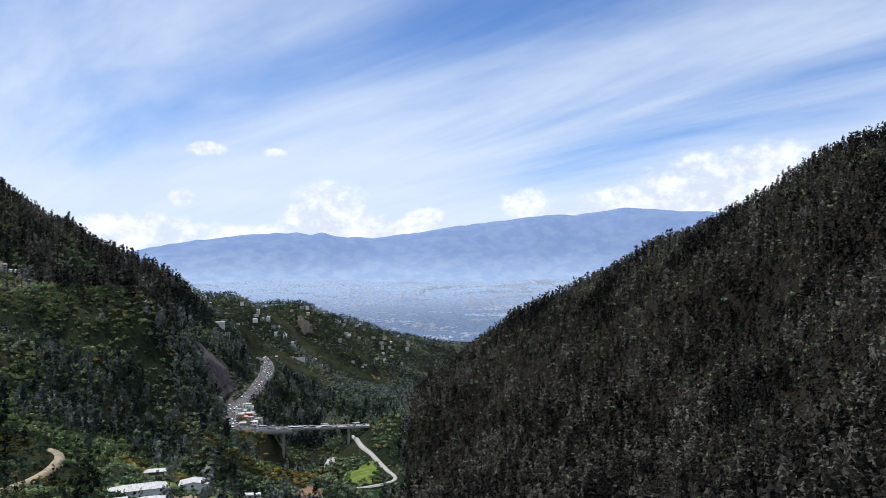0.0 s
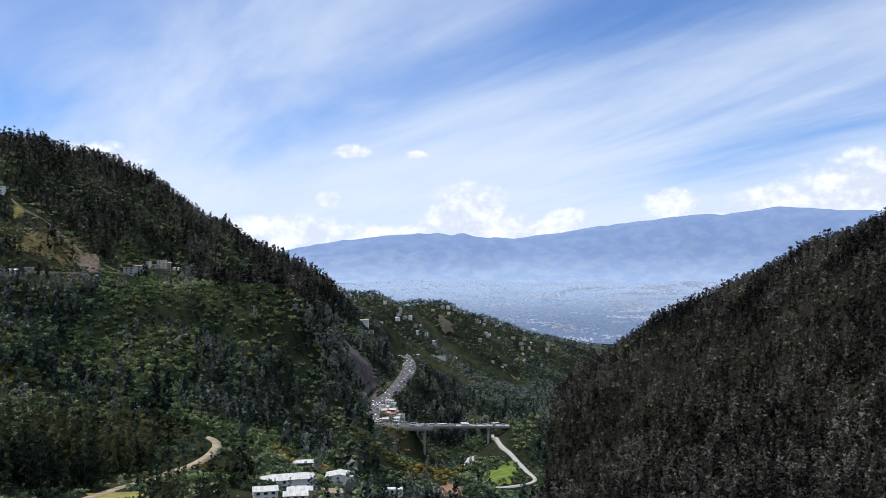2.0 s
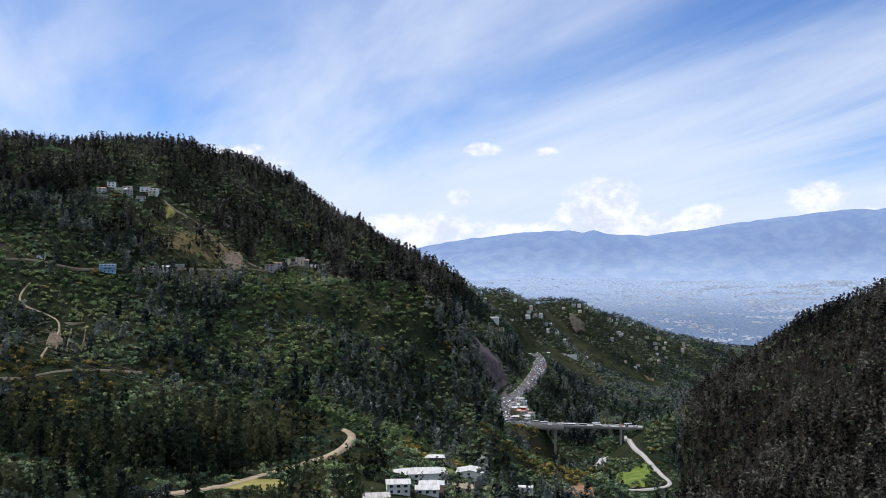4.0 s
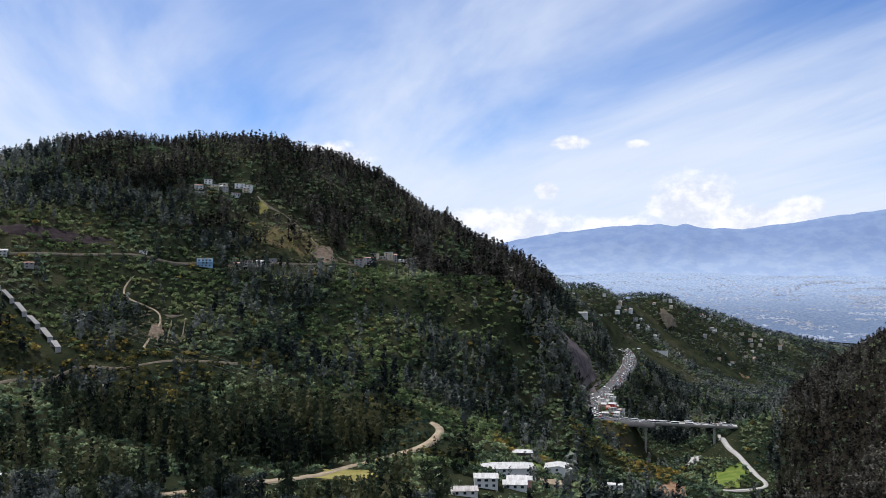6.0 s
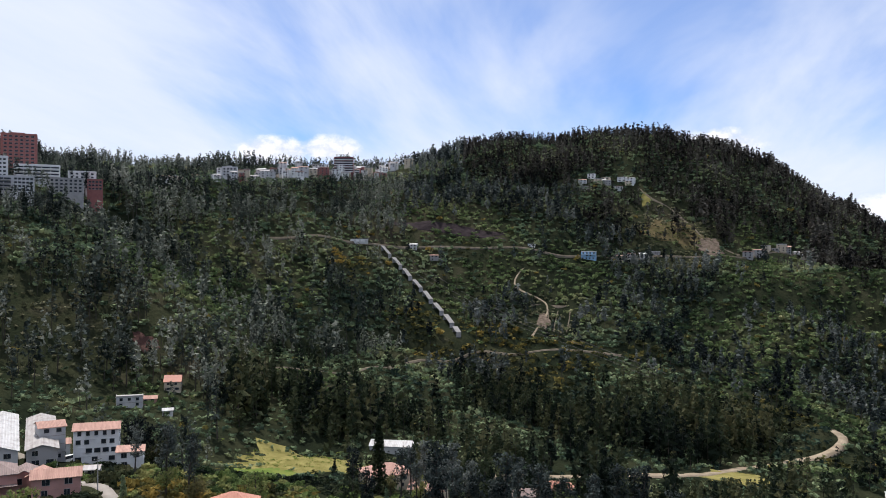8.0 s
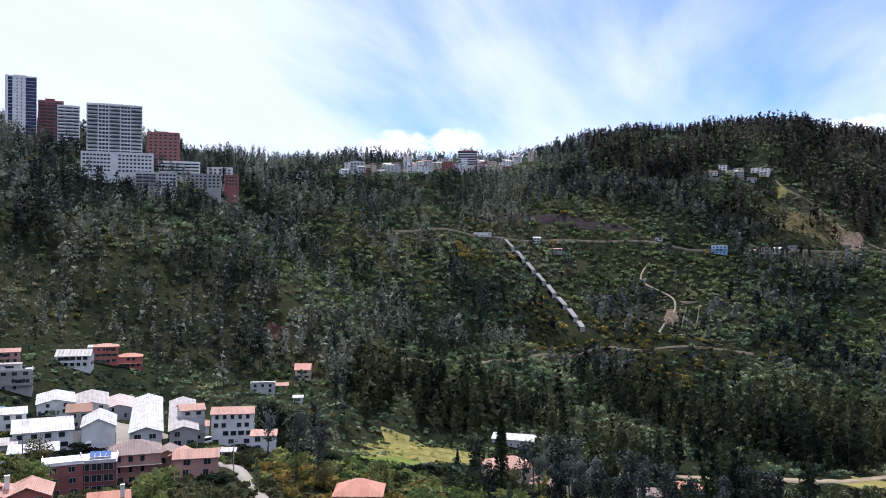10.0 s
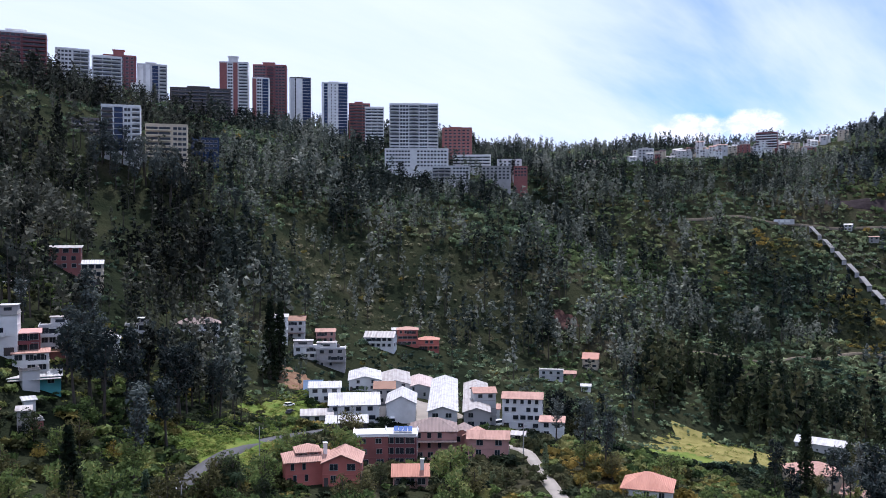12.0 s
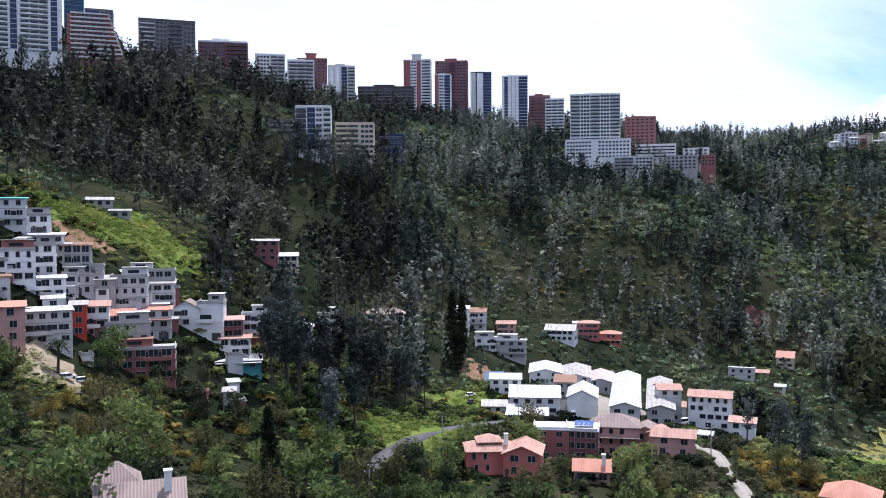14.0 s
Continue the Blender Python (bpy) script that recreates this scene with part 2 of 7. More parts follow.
M_GRASSY = foliage("bright_grass", [(0.22, (0.05, 0.085, 0.02)), (0.40, (0.10, 0.15, 0.030)), (0.56, (0.17, 0.21, 0.05)), (0.74, (0.26, 0.25, 0.08))], 0.3, 4.0)
M_FROND = foliage("palm_fronds", [(0.24, (0.014, 0.026, 0.012)), (0.5, (0.05, 0.075, 0.03)), (0.74, (0.12, 0.12, 0.05))], 0.2, 3.5)
M_BARK = plain("bark", (0.065, 0.055, 0.048), 0.95, vary=0.5, size=1.0, bump=0.5)
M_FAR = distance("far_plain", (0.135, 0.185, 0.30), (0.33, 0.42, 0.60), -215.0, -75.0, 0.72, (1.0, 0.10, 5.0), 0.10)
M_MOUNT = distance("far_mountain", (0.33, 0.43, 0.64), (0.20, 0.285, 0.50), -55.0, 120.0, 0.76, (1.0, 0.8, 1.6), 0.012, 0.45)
M_WHITE = plain("white_plaster", (0.70, 0.70, 0.70), 0.85, vary=0.22, size=1.5)
M_PALE = plain("pale_grey_plaster", (0.50, 0.50, 0.51), 0.85, vary=0.22, size=1.5)
M_GREY = plain("bare_concrete_block", (0.34, 0.33, 0.33), 0.92, vary=0.3, size=1.2, bump=0.4)
M_DARK = plain("dark_cladding_and_shade", (0.07, 0.06, 0.06), 0.7, vary=0.2, size=2.0)
M_TAUPE = plain("grey_brown_facade", (0.165, 0.145, 0.15), 0.8, vary=0.2, size=2.0)
M_BRICK = plain("red_brick", (0.27, 0.105, 0.098), 0.85, vary=0.25, size=1.0, bump=0.3)
M_MAROON = plain("maroon_brick", (0.165, 0.056, 0.064), 0.8, vary=0.2, size=1.0)
M_PINK = plain("pink_plaster", (0.47, 0.15, 0.125), 0.85, vary=0.2, size=1.2)
M_ROSE = plain("rose_plaster", (0.48, 0.27, 0.24), 0.85, vary=0.2, size=1.2)
M_CREAM = plain("cream_plaster", (0.55, 0.47, 0.36), 0.85, vary=0.2, size=1.2)
M_BLUEP = plain("light_blue_paint", (0.30, 0.50, 0.72), 0.7, vary=0.15, size=1.2)
M_TEAL = plain("teal_paint", (0.08, 0.32, 0.33), 0.7, vary=0.2, size=1.2)
M_RED = plain("red_paint", (0.45, 0.045, 0.03), 0.6, vary=0.2, size=1.2)
M_ORANGE = plain("orange_roof_sheet", (0.46, 0.20, 0.14), 0.6, vary=0.2, size=1.5)
M_GLASS = plain("window_glass", (0.02, 0.026, 0.036), 0.2, vary=0.3, size=3.0, spec=0.4)
M_BLUEGLASS = plain("blue_window_glass", (0.012, 0.03, 0.085), 0.25, vary=0.3, size=3.0, spec=0.35)
M_FRAME = plain("window_frame_paint", (0.3, 0.3, 0.3), 0.6, vary=0.15, size=1.0)
M_RUST = plain("rusty_sheet", (0.22, 0.12, 0.08), 0.75, vary=0.4, size=1.5)
M_ASPHALT = plain("asphalt", (0.075, 0.075, 0.08), 0.9, vary=0.3, size=3.0, bump=0.2)
M_PAVED = plain("pale_paving", (0.27, 0.245, 0.215), 0.9, vary=0.3, size=2.0)
M_CONC = plain("concrete", (0.33, 0.32, 0.31), 0.85, vary=0.25, size=2.0, bump=0.2)
M_SLAB = plain("weathered_slab_concrete", (0.22, 0.215, 0.21), 0.9, vary=0.35, size=2.0, bump=0.2)
M_TERRACE = meadow("grey_purple_rock", (0.075, 0.062, 0.068), (0.14, 0.118, 0.122), 9.0)
M_TRACK = meadow("greyish_track", (0.12, 0.105, 0.08), (0.19, 0.16, 0.125), 6.0)
M_SCREE = meadow("earthy_rubble", (0.10, 0.078, 0.06), (0.19, 0.15, 0.12), 4.0)
M_DUST = meadow("dusty_track", (0.26, 0.21, 0.15), (0.36, 0.30, 0.22), 6.0)
M_EARTH = meadow("bare_clay", (0.17, 0.10, 0.065), (0.25, 0.165, 0.105), 7.0)
M_LAWN = meadow("sunlit_lawn", (0.085, 0.135, 0.028), (0.17, 0.20, 0.05), 9.0)
M_CUT = meadow("dark_rock_cut", (0.022, 0.017, 0.019), (0.05, 0.040, 0.042), 9.0)
M_DULLCLAY = meadow("dull_red_earth", (0.07, 0.038, 0.034), (0.11, 0.065, 0.055), 6.0)
M_DRY = meadow("dry_yellow_grass", (0.17, 0.155, 0.05), (0.26, 0.23, 0.085), 9.0)
M_TYRE = plain("tyre_rubber", (0.02, 0.02, 0.02), 0.9)
M_SOLAR = plain("solar_panel", (0.03, 0.08, 0.25), 0.15, vary=0.2, spec=0.7)
M_WIRE = plain("power_cable", (0.05, 0.05, 0.05), 0.6)
M_TARP = plain("blue_white_tarpaulin", (0.22, 0.32, 0.48), 0.5, vary=0.6, size=0.8)


def sheet_roof(name, c, dirt, pitch=0.9, rough=0.55, metal=0.0):
    """Corrugated or tiled roofing: ribs down the slope, with streaks of dirt."""
    m, n, shade = material(name, rough, metal, 0.3)
    at = n.add("ShaderNodeTexCoord").outputs["Object"]
    xyz = n.add("ShaderNodeSeparateXYZ", {0: at})
    rib = n.math("SINE", n.math("MULTIPLY", xyz.outputs[0], 6.283 / pitch))
    streak = n.noise(n.vec("MULTIPLY", at, (1.2, 0.15, 0.15)), 1.0, 5.0)
    patch_ = n.noise(at, 0.3, 3.0)
    base = n.mix(n.math("MULTIPLY", n.step(n.math("ADD", n.math("MULTIPLY", streak, 0.6), n.math("MULTIPLY", patch_, 0.5)), 0.45, 0.75), 0.75), (*c, 1), (*dirt, 1))
    n.tree.links.new(n.mix(n.math("MULTIPLY", n.step(rib, 0.3, 1.0), 0.25), base, (*dirt, 1)), shade.inputs["Base Color"])
    b = n.add("ShaderNodeBump", {"Strength": 0.5, "Height": rib, "Distance": 0.08})
    n.tree.links.new(b.outputs[0], shade.inputs["Normal"])
    return m


M_TIN = sheet_roof("white_metal_sheet", (0.46, 0.46, 0.46), (0.22, 0.205, 0.195))
M_OLDTIN = sheet_roof("weathered_metal_sheet", (0.36, 0.34, 0.33), (0.17, 0.145, 0.13), 1.6)
M_ROSETIN = sheet_roof("rose_metal_sheet", (0.46, 0.38, 0.36), (0.28, 0.21, 0.19))
M_TILE = sheet_roof("clay_tile", (0.42, 0.25, 0.20), (0.26, 0.15, 0.12), 0.4, 0.85)
M_OLDTILE = sheet_roof("grey_brown_tile", (0.25, 0.19, 0.175), (0.14, 0.11, 0.10), 0.4, 0.85)
M_REDTILE = sheet_roof("orange_tile", (0.46, 0.22, 0.16), (0.34, 0.15, 0.11), 0.4, 0.8)

# ---- the land: ridges, benches and valley lines (x, y, z), and a smooth sheet through them ----
SOUTH_RIDGE = [(700, 560, 190), (560, 700, 165), (441, 842, 123), (398, 896, 98), (314, 1012, 38), (236, 1126, -14), (120, 1294, -77), (92, 1397, -120),
               (700, 1000, 110), (600, 1300, -20), (400, 1600, -170), (950, 400, 170)]
SOUTH_FOOT = [(-88, 1152, -198), (-22, 1260, -180), (-76, 1198, -195), (-42, 949, -244), (58, 778, -211), (152, 560, -154), (201, 391, -109), (244, 793, -96), (300, 633, -40)]
HILL_RIDGE = [(-944, 459, 94), (-961, 632, 109), (-919, 740, 118), (-879, 831, 149), (-818, 919, 163), (-755, 984, 170), (-668, 1056, 154), (-605, 1105, 129),
              (-530, 1176, 58), (-472, 1254, -4), (-900, 1250, 60), (-800, 1600, -60), (-1200, 1000, 70)]
EAST_SPUR = [(-493, 1310, -6), (-472, 1424, -26), (-457, 1585, -42), (-406, 1754, -74), (-321, 1974, -101), (-206, 2140, -135), (-104, 2348, -183),
             (15, 2600, -236), (-600, 2100, -190), (-450, 2500, -225)]
PLATEAU_EDGE = [(-537, -244, 107), (-623, -185, 120), (-686, -141, 121), (-754, -96, 113), (-798, -60, 112), (-840, 14, 107), (-825, 91, 91),
                (-730, 148, 58), (-738, 219, 54), (-780, 284, 62), (-826, 405, 76), (-845, 554, 87), (-1100, 100, 105), (-1200, 500, 110), (-800, -400, 125)]
BENCH = [(-708, 277, 12), (-738, 422, 20), (-693, 574, 5), (-584, 724, -5), (-496, 880, -8), (-446, 1038, -34), (-408, 1160, -53), (-450, 1359, -60),
         (-417, 1700, -124), (-313, 1925, -161)]
SLOPE_FOOT = [(-507, 320, -83), (-530, 488, -90), (-485, 559, -86), (-385, 608, -100), (-322, 633, -114), (-263, 777, -134), (-299, 965, -96), (-281, 1012, -177), (-267, 1041, -212), (-309, 1294, -193), (-337, 1297, -151), (-377, 1307, -108), (-323, 1557, -173), (-261, 1477, -195), (-278, 919, -69), (-258, 919, -112), (-247, 917, -149), (-239, 920, -179), (-227, 912, -190), (-215, 915, -200)]
VALLEY = [(-445, 204, -76), (-360, 270, -103), (-279, 314, -114), (-246, 547, -123), (-170, 481, -128), (-300, 473, -118), (-330, 117, -84), (-150, 600, -155),
          (-181, 861, -195), (-145, 888, -212), (-105, 720, -205), (-145, 1110, -250), (-110, 1330, -250), (-113, 1997, -240), (100, 3000, -255), (-281, 1115, -209)]
VILLAGE = [(-459, 198, -75), (-431, 87, -60), (-386, 34, -55), (-339, -64, -13), (-263, -96, -7), (-232, -112, -4), (-196, -95, -27), (-224, -75, -39), (-251, -54, -40), (-300, -7, -60), (-316, 36, -66), (-338, 69, -65), (-285, 94, -68), (-307, 54, -68), (-203, 19, -60), (-225, 37, -61), (-238, 53, -66), (-200, 39, -61), (-228, 66, -62), (-200, 50, -63), (-198, 86, -64), (-187, -20, -60), (-240, -9, -62), (-115, -40, -39), (-102, -47, -36), (-262, 7, -63)]
TOWN_SLOPE = [(-412, -123, 18), (-499, -77, 46), (-395, -170, 35), (-514, -39, 39), (-600, -22, 53), (-560, 17, 16), (-553, 90, -10), (-583, 212, -11), (-430, -16, -25), (-494, 80, -48), (-703, 166, 43), (-703, 213, 43), (-719, 276, 35)]
BEHIND = [(0, 0, -62), (-60, 150, -85), (60, 250, -92), (200, 100, -50), (400, 200, 20), (0, -250, -20), (-250, -350, 60), (300, -300, 40), (0, -700, 80), (600, -500, 120)]
LAND = np.array(SOUTH_RIDGE + SOUTH_FOOT + HILL_RIDGE + EAST_SPUR + PLATEAU_EDGE + BENCH + SLOPE_FOOT + VALLEY + VILLAGE + TOWN_SLOPE + BEHIND, float)


def spline_weights():
    """Thin-plate spline through the lines, slightly relaxed."""
    p = LAND[:, :2] / 1000
    r2 = ((p[:, None] - p[None]) ** 2).sum(2)
    k = 0.5 * r2 * np.log(r2 + 1e-12) + 2e-4 * np.eye(len(p))
    q = np.c_[np.ones(len(p)), p]
    a = np.block([[k, q], [q.T, np.zeros((3, 3))]])
    return np.linalg.solve(a, np.r_[LAND[:, 2], 0, 0, 0])


SPLINE = spline_weights()


def waves(x, y, size, seed):
    """Smooth value noise, -1 to 1."""
    u, v = x / size, y / size
    i, j = np.floor(u), np.floor(v)
    f, g = u - i, v - j
    f, g = f * f * (3 - 2 * f), g * g * (3 - 2 * g)

    def h(a, b):
        s = np.sin(a * 127.1 + b * 311.7 + seed * 74.7) * 43758.5453
        return (s - np.floor(s)) * 2 - 1
    return (h(i, j) * (1 - f) + h(i + 1, j) * f) * (1 - g) + (h(i, j + 1) * (1 - f) + h(i + 1, j + 1) * f) * g


def smooth(e0, e1, v):
    t = np.clip((v - e0) / (e1 - e0), 0, 1)
    return t * t * (3 - 2 * t)


def base_height(x, y):
    """The bare spline, clipped far out and levelled to the plain."""
    u, v = x.ravel() / 1000, y.ravel() / 1000
    z = np.full(u.shape, SPLINE[-3]) + SPLINE[-2] * u + SPLINE[-1] * v
    for (px, py, _), w in zip(LAND / 1000, SPLINE):
        r2 = (u - px) ** 2 + (v - py) ** 2
        z += w * 0.5 * r2 * np.log(r2 + 1e-12)
    z = z.reshape(x.shape)
    d = np.hypot(x, y)
    z = z + (np.clip(z, -260, 220) - z) * smooth(900, 1300, d)
    out = smooth(2500, 3100, np.hypot(x * 1.25, y * 0.95 - 100))
    return z * (1 - out) - 262 * out


TABLE_X, TABLE_Y, CELL = -1260.0, -460.0, 10.0
TABLE = base_height(*np.meshgrid(TABLE_X + CELL * np.arange(210), TABLE_Y + CELL * np.arange(370)))


def ground(x, y, rough=True):
    """Height of the land at x, y (arrays or numbers)."""
    x, y = np.asarray(x, float), np.asarray(y, float)
    u, v = (x - TABLE_X) / CELL, (y - TABLE_Y) / CELL
    i, j = np.clip(u.astype(int), 0, 208), np.clip(v.astype(int), 0, 368)
    f, g = u - i, v - j
    z = (TABLE[j, i] * (1 - f) + TABLE[j, i + 1] * f) * (1 - g) + (TABLE[j + 1, i] * (1 - f) + TABLE[j + 1, i + 1] * f) * g
    off = (u < 0) | (v < 0) | (u > 209) | (v > 369)
    if np.any(off):
        z = np.where(off, base_height(x, y) if x.ndim else z, z)
    d = np.hypot(x, y)
    if rough:
        steep = smooth(150, 600, d)
        z = z + waves(x, y, 90, 1) * 7 * steep + waves(x, y, 38, 2) * 3.5 * steep + waves(x, y, 16, 3) * 0.7
        z = z - 9 * steep * smooth(0.75, 1.0, 1 - np.abs(waves(x + 0.25 * y, y - 0.25 * x, 140, 4)))   # gullies
    return cut_for_highway(x, y, z)


HIGHWAY = [(-200, 1132, -209), (-252, 1128, -209), (-285, 1140, -207), (-300, 1190, -203), (-303, 1260, -198), (-300, 1330, -192.5), (-302, 1420, -182.5), (-310, 1500, -176), (-328, 1575, -171), (-352, 1640, -166)]


def cut_for_highway(x, y, z):
    """Lowers or fills the land to the level of the highway."""
    hit = (x > -450) & (x < -120) & (y > 1040) & (y < 1740)
    if not np.any(hit):
        return z
    near, level = np.full(np.shape(x), 999.0), np.zeros(np.shape(x))
    for (ax, ay, az), (bx, by, bz) in zip(HIGHWAY[1:], HIGHWAY[2:]):
        dx, dy = bx - ax, by - ay
        t = np.clip(((x - ax) * dx + (y - ay) * dy) / (dx * dx + dy * dy), 0, 1)
        d = np.hypot(x - ax - t * dx, y - ay - t * dy)
        level = np.where(d < near, az + t * (bz - az), level)
        near = np.minimum(near, d)
    w = np.where(hit, 1 - smooth(17, 48, near), 0)
    return z * (1 - w) + (level - 0.8) * w
# ---- open ground: lawns, yards, house plots (x, y, radius) ----
CLEARINGS = [(0, 0, 60)]



def mesh_from(name, verts, faces, mat, smooth_faces=False):
    """A mesh from arrays of places and of triangles or quads."""
    me = bpy.data.meshes.new(name)
    verts, faces = np.asarray(verts, np.float32), np.asarray(faces, np.int32)
    k = faces.shape[1]
    me.vertices.add(len(verts))
    me.vertices.foreach_set("co", verts.ravel())
    me.loops.add(faces.size)
    me.loops.foreach_set("vertex_index", faces.ravel())
    me.polygons.add(len(faces))
    me.polygons.foreach_set("loop_start", np.arange(0, faces.size, k, dtype=np.int32))
    if smooth_faces:
        me.polygons.foreach_set("use_smooth", np.ones(len(faces), bool))
    me.update(calc_edges=True)
    me.materials.append(mat)
    return me


def grid_faces(rows, cols):
    i = (np.arange(rows - 1)[:, None] * cols + np.arange(cols - 1)[None]).ravel()
    return np.c_[i, i + 1, i + cols + 1, i + cols]


def spaced(inner0, inner1, fine, outer0, outer1, coarse):
    return np.r_[np.arange(outer0, inner0, coarse), np.arange(inner0, inner1, fine), np.arange(inner1, outer1 + 1, coarse)]


gx, gy = spaced(-1100, 620, 7.0, -4900, 4900, 140.0), spaced(-300, 1500, 7.0, -4900, 4900, 110.0)
XX, YY = np.meshgrid(gx, gy)
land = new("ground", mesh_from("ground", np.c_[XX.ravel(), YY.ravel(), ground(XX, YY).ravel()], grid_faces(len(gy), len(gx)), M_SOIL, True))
tagged(land, "steep shrub and grass hillsides round a deep valley", "ground", kind="structure")


def far_country():
    """The wide plain far below and the long blue mountain range behind it."""
    turn = np.radians(np.linspace(-34, 52, 420))
    out = np.linspace(2950, 4150, 60)
    T, R = np.meshgrid(turn, out)
    x, y = -np.sin(T) * R, np.cos(T) * R
    k = (R - 2950) / 1200
    z = -250 + 195 * k ** 0.8 + waves(x, y, 240, 5) * 7 + waves(x, y, 90, 6) * 3
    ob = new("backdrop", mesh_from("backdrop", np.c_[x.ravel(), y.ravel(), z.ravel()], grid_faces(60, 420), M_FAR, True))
    tagged(ob, "wide hazy plain of fields and suburbs far below", "plain", kind="structure")
    rng = np.linspace(4100, 4800, 50)
    T, R = np.meshgrid(turn, rng)
    x, y = -np.sin(T) * R, np.cos(T) * R
    deg = np.degrees(T)
    at = [-34, -27, -18, -16, -14, -12, -10.5, -9, -7, -5, -3, -1, 1.5, 3.5, 4.6, 5.6, 6.4, 7.4, 8.0, 8.8, 9.7, 10.4, 11.2, 12.2, 13.5, 15, 16.8, 19, 21, 26, 34, 52]
    up = [3.1, 3.4, 3.55, 3.6, 3.8, 3.95, 3.75, 3.55, 3.6, 3.35, 3.1, 2.9, 2.5, 2.25, 2.1, 2.2, 2.12, 2.3, 2.48, 2.35, 2.5, 2.42, 2.45, 2.4, 2.3, 2.1, 1.88, 1.5, 1.1, 0.5, 0.2, 0.0]
    crest = np.tan(np.radians(np.interp(deg, at, up))) * 4700
    k = (R - 4100) / 600
    fold = waves(x, y * 0.4, 150, 7) * 22 + waves(x, y * 0.5, 60, 8) * 9 + waves(x, y, 25, 9) * 3
    z = -62 + (crest + 62) * smooth(0, 1, np.minimum(k, 1)) ** 0.9 + fold * np.clip(np.sin(np.clip(k, 0, 1) * np.pi), 0, 1) + waves(x, y * 0, 45, 10) * 4 * np.clip(k, 0, 1)
    z = np.where(k > 1, z - (k - 1) * 600, z)
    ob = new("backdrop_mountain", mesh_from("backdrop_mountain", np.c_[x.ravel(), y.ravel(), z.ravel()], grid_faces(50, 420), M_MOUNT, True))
    tagged(ob, "long blue mountain range in the haze", "mountain", kind="structure")


far_country()


def far_town():
    """Roofs and greenhouses scattered over the far plain, too many to tell apart."""
    r = np.random.default_rng(17)
    n = 13000
    turn, k = np.radians(np.where(r.random(n) < 0.45, r.normal(-4, 5, n), r.uniform(-26, 40, n))), r.random(n) ** 1.15
    R = 2880 + 1230 * k
    x, y = -np.sin(turn) * R, np.cos(turn) * R
    keep = waves(np.degrees(turn) * 40, R * 1.6, 90, 41) + 0.6 * waves(np.degrees(turn) * 40, R, 30, 42) > 0.05
    x, y, k, R = x[keep], y[keep], k[keep], R[keep]
    z = -250 + 195 * np.clip((R - 2950) / 1200, 0, 1) ** 0.8 + waves(x, y, 240, 5) * 7 + waves(x, y, 90, 6) * 3
    z = np.where(R < 2960, ground(x, y), z)
    w, h = r.uniform(2.0, 5.5, len(x)) * np.where(r.random(len(x)) < 0.07, 2.6, 1.0), r.uniform(1.2, 2.6, len(x))
    cube = np.array([(a, b, c) for c in (-0.6, 1) for a, b in ((-1, -1), (1, -1), (1, 1), (-1, 1))], float)
    v = np.stack([x[:, None] + cube[:, 0] * w[:, None], y[:, None] + cube[:, 1] * 2.5, z[:, None] + 0.5 + cube[:, 2] * h[:, None]], 2).reshape(-1, 3)
    f = np.array([(4, 5, 6, 7), (0, 1, 5, 4), (1, 2, 6, 5), (2, 3, 7, 6), (3, 0, 4, 7)])
    faces = (np.arange(len(x))[:, None, None] * 8 + f[None]).reshape(-1, 4)
    # haze over the roofs is painted in as a bluish grey
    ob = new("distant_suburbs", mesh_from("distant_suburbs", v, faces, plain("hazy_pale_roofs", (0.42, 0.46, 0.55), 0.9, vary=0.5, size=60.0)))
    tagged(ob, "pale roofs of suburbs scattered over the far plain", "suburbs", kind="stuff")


far_town()

# ---- woods and shrubs ----
rng = np.random.default_rng(7)


def sprays(r, centre, radius, count, rise=0.45, loose=0.35, squash=0.85):
    """Leaf sprays lying on the shell of one rounded clump, most of them on its upper side. Returns the corners of triangles."""
    tri = []
    for _ in range(count):
        d = r.normal(size=3) + np.array([0, 0, rise])
        d /= np.linalg.norm(d)
        c = np.asarray(centre) + d * np.array([1, 1, squash]) * radius * (0.65 + 0.4 * r.random())
        out = d + r.normal(0, loose, 3)
        e1 = np.cross(out, r.normal(size=3))
        e1 /= np.linalg.norm(e1)
        e2 = np.cross(out, e1)
        e2 /= np.linalg.norm(e2)
        s = radius * (0.70 + 0.45 * r.random())
        tri += [c + e1 * s, c - e1 * s * 0.55 + e2 * s * 0.8, c - e1 * s * 0.55 - e2 * s * 0.8]
    return tri


def tree_shape(seed, wide=0.11, clumps=6, each=7, bare=0.35, size=0.062):
    """A slender gum tree of unit height: a tapered, leaning trunk and rounded leaf clumps held apart along it. Returns crown triangles and trunk triangles."""
    r = np.random.default_rng(seed)
    lean = r.normal(0, 0.035, 2)
    tri = []
    for k in range(clumps):
        up = (k + 0.2 + 0.6 * r.random()) / clumps
        h = bare + (0.96 - bare) * up
        a, q = k * 2.4 + r.random(), wide * (1.0 - 0.65 * up) * (0.45 + 0.75 * r.random())
        tri += sprays(r, (lean[0] * h + math.cos(a) * q, lean[1] * h + math.sin(a) * q, h), size * (1.2 - 0.45 * up) * (0.8 + 0.4 * r.random()), each, 0.3, 0.45, 1.7)
    crown = np.array(tri)
    ring = [np.array([math.cos(a) * 0.012, math.sin(a) * 0.012, -0.06]) for a in (0, 2.09, 4.19)]
    top = np.array([lean[0] * 0.9, lean[1] * 0.9, 0.9])
    trunk = np.array([ring[0], ring[1], top, ring[1], ring[2], top, ring[2], ring[0], top])
    return crown, trunk


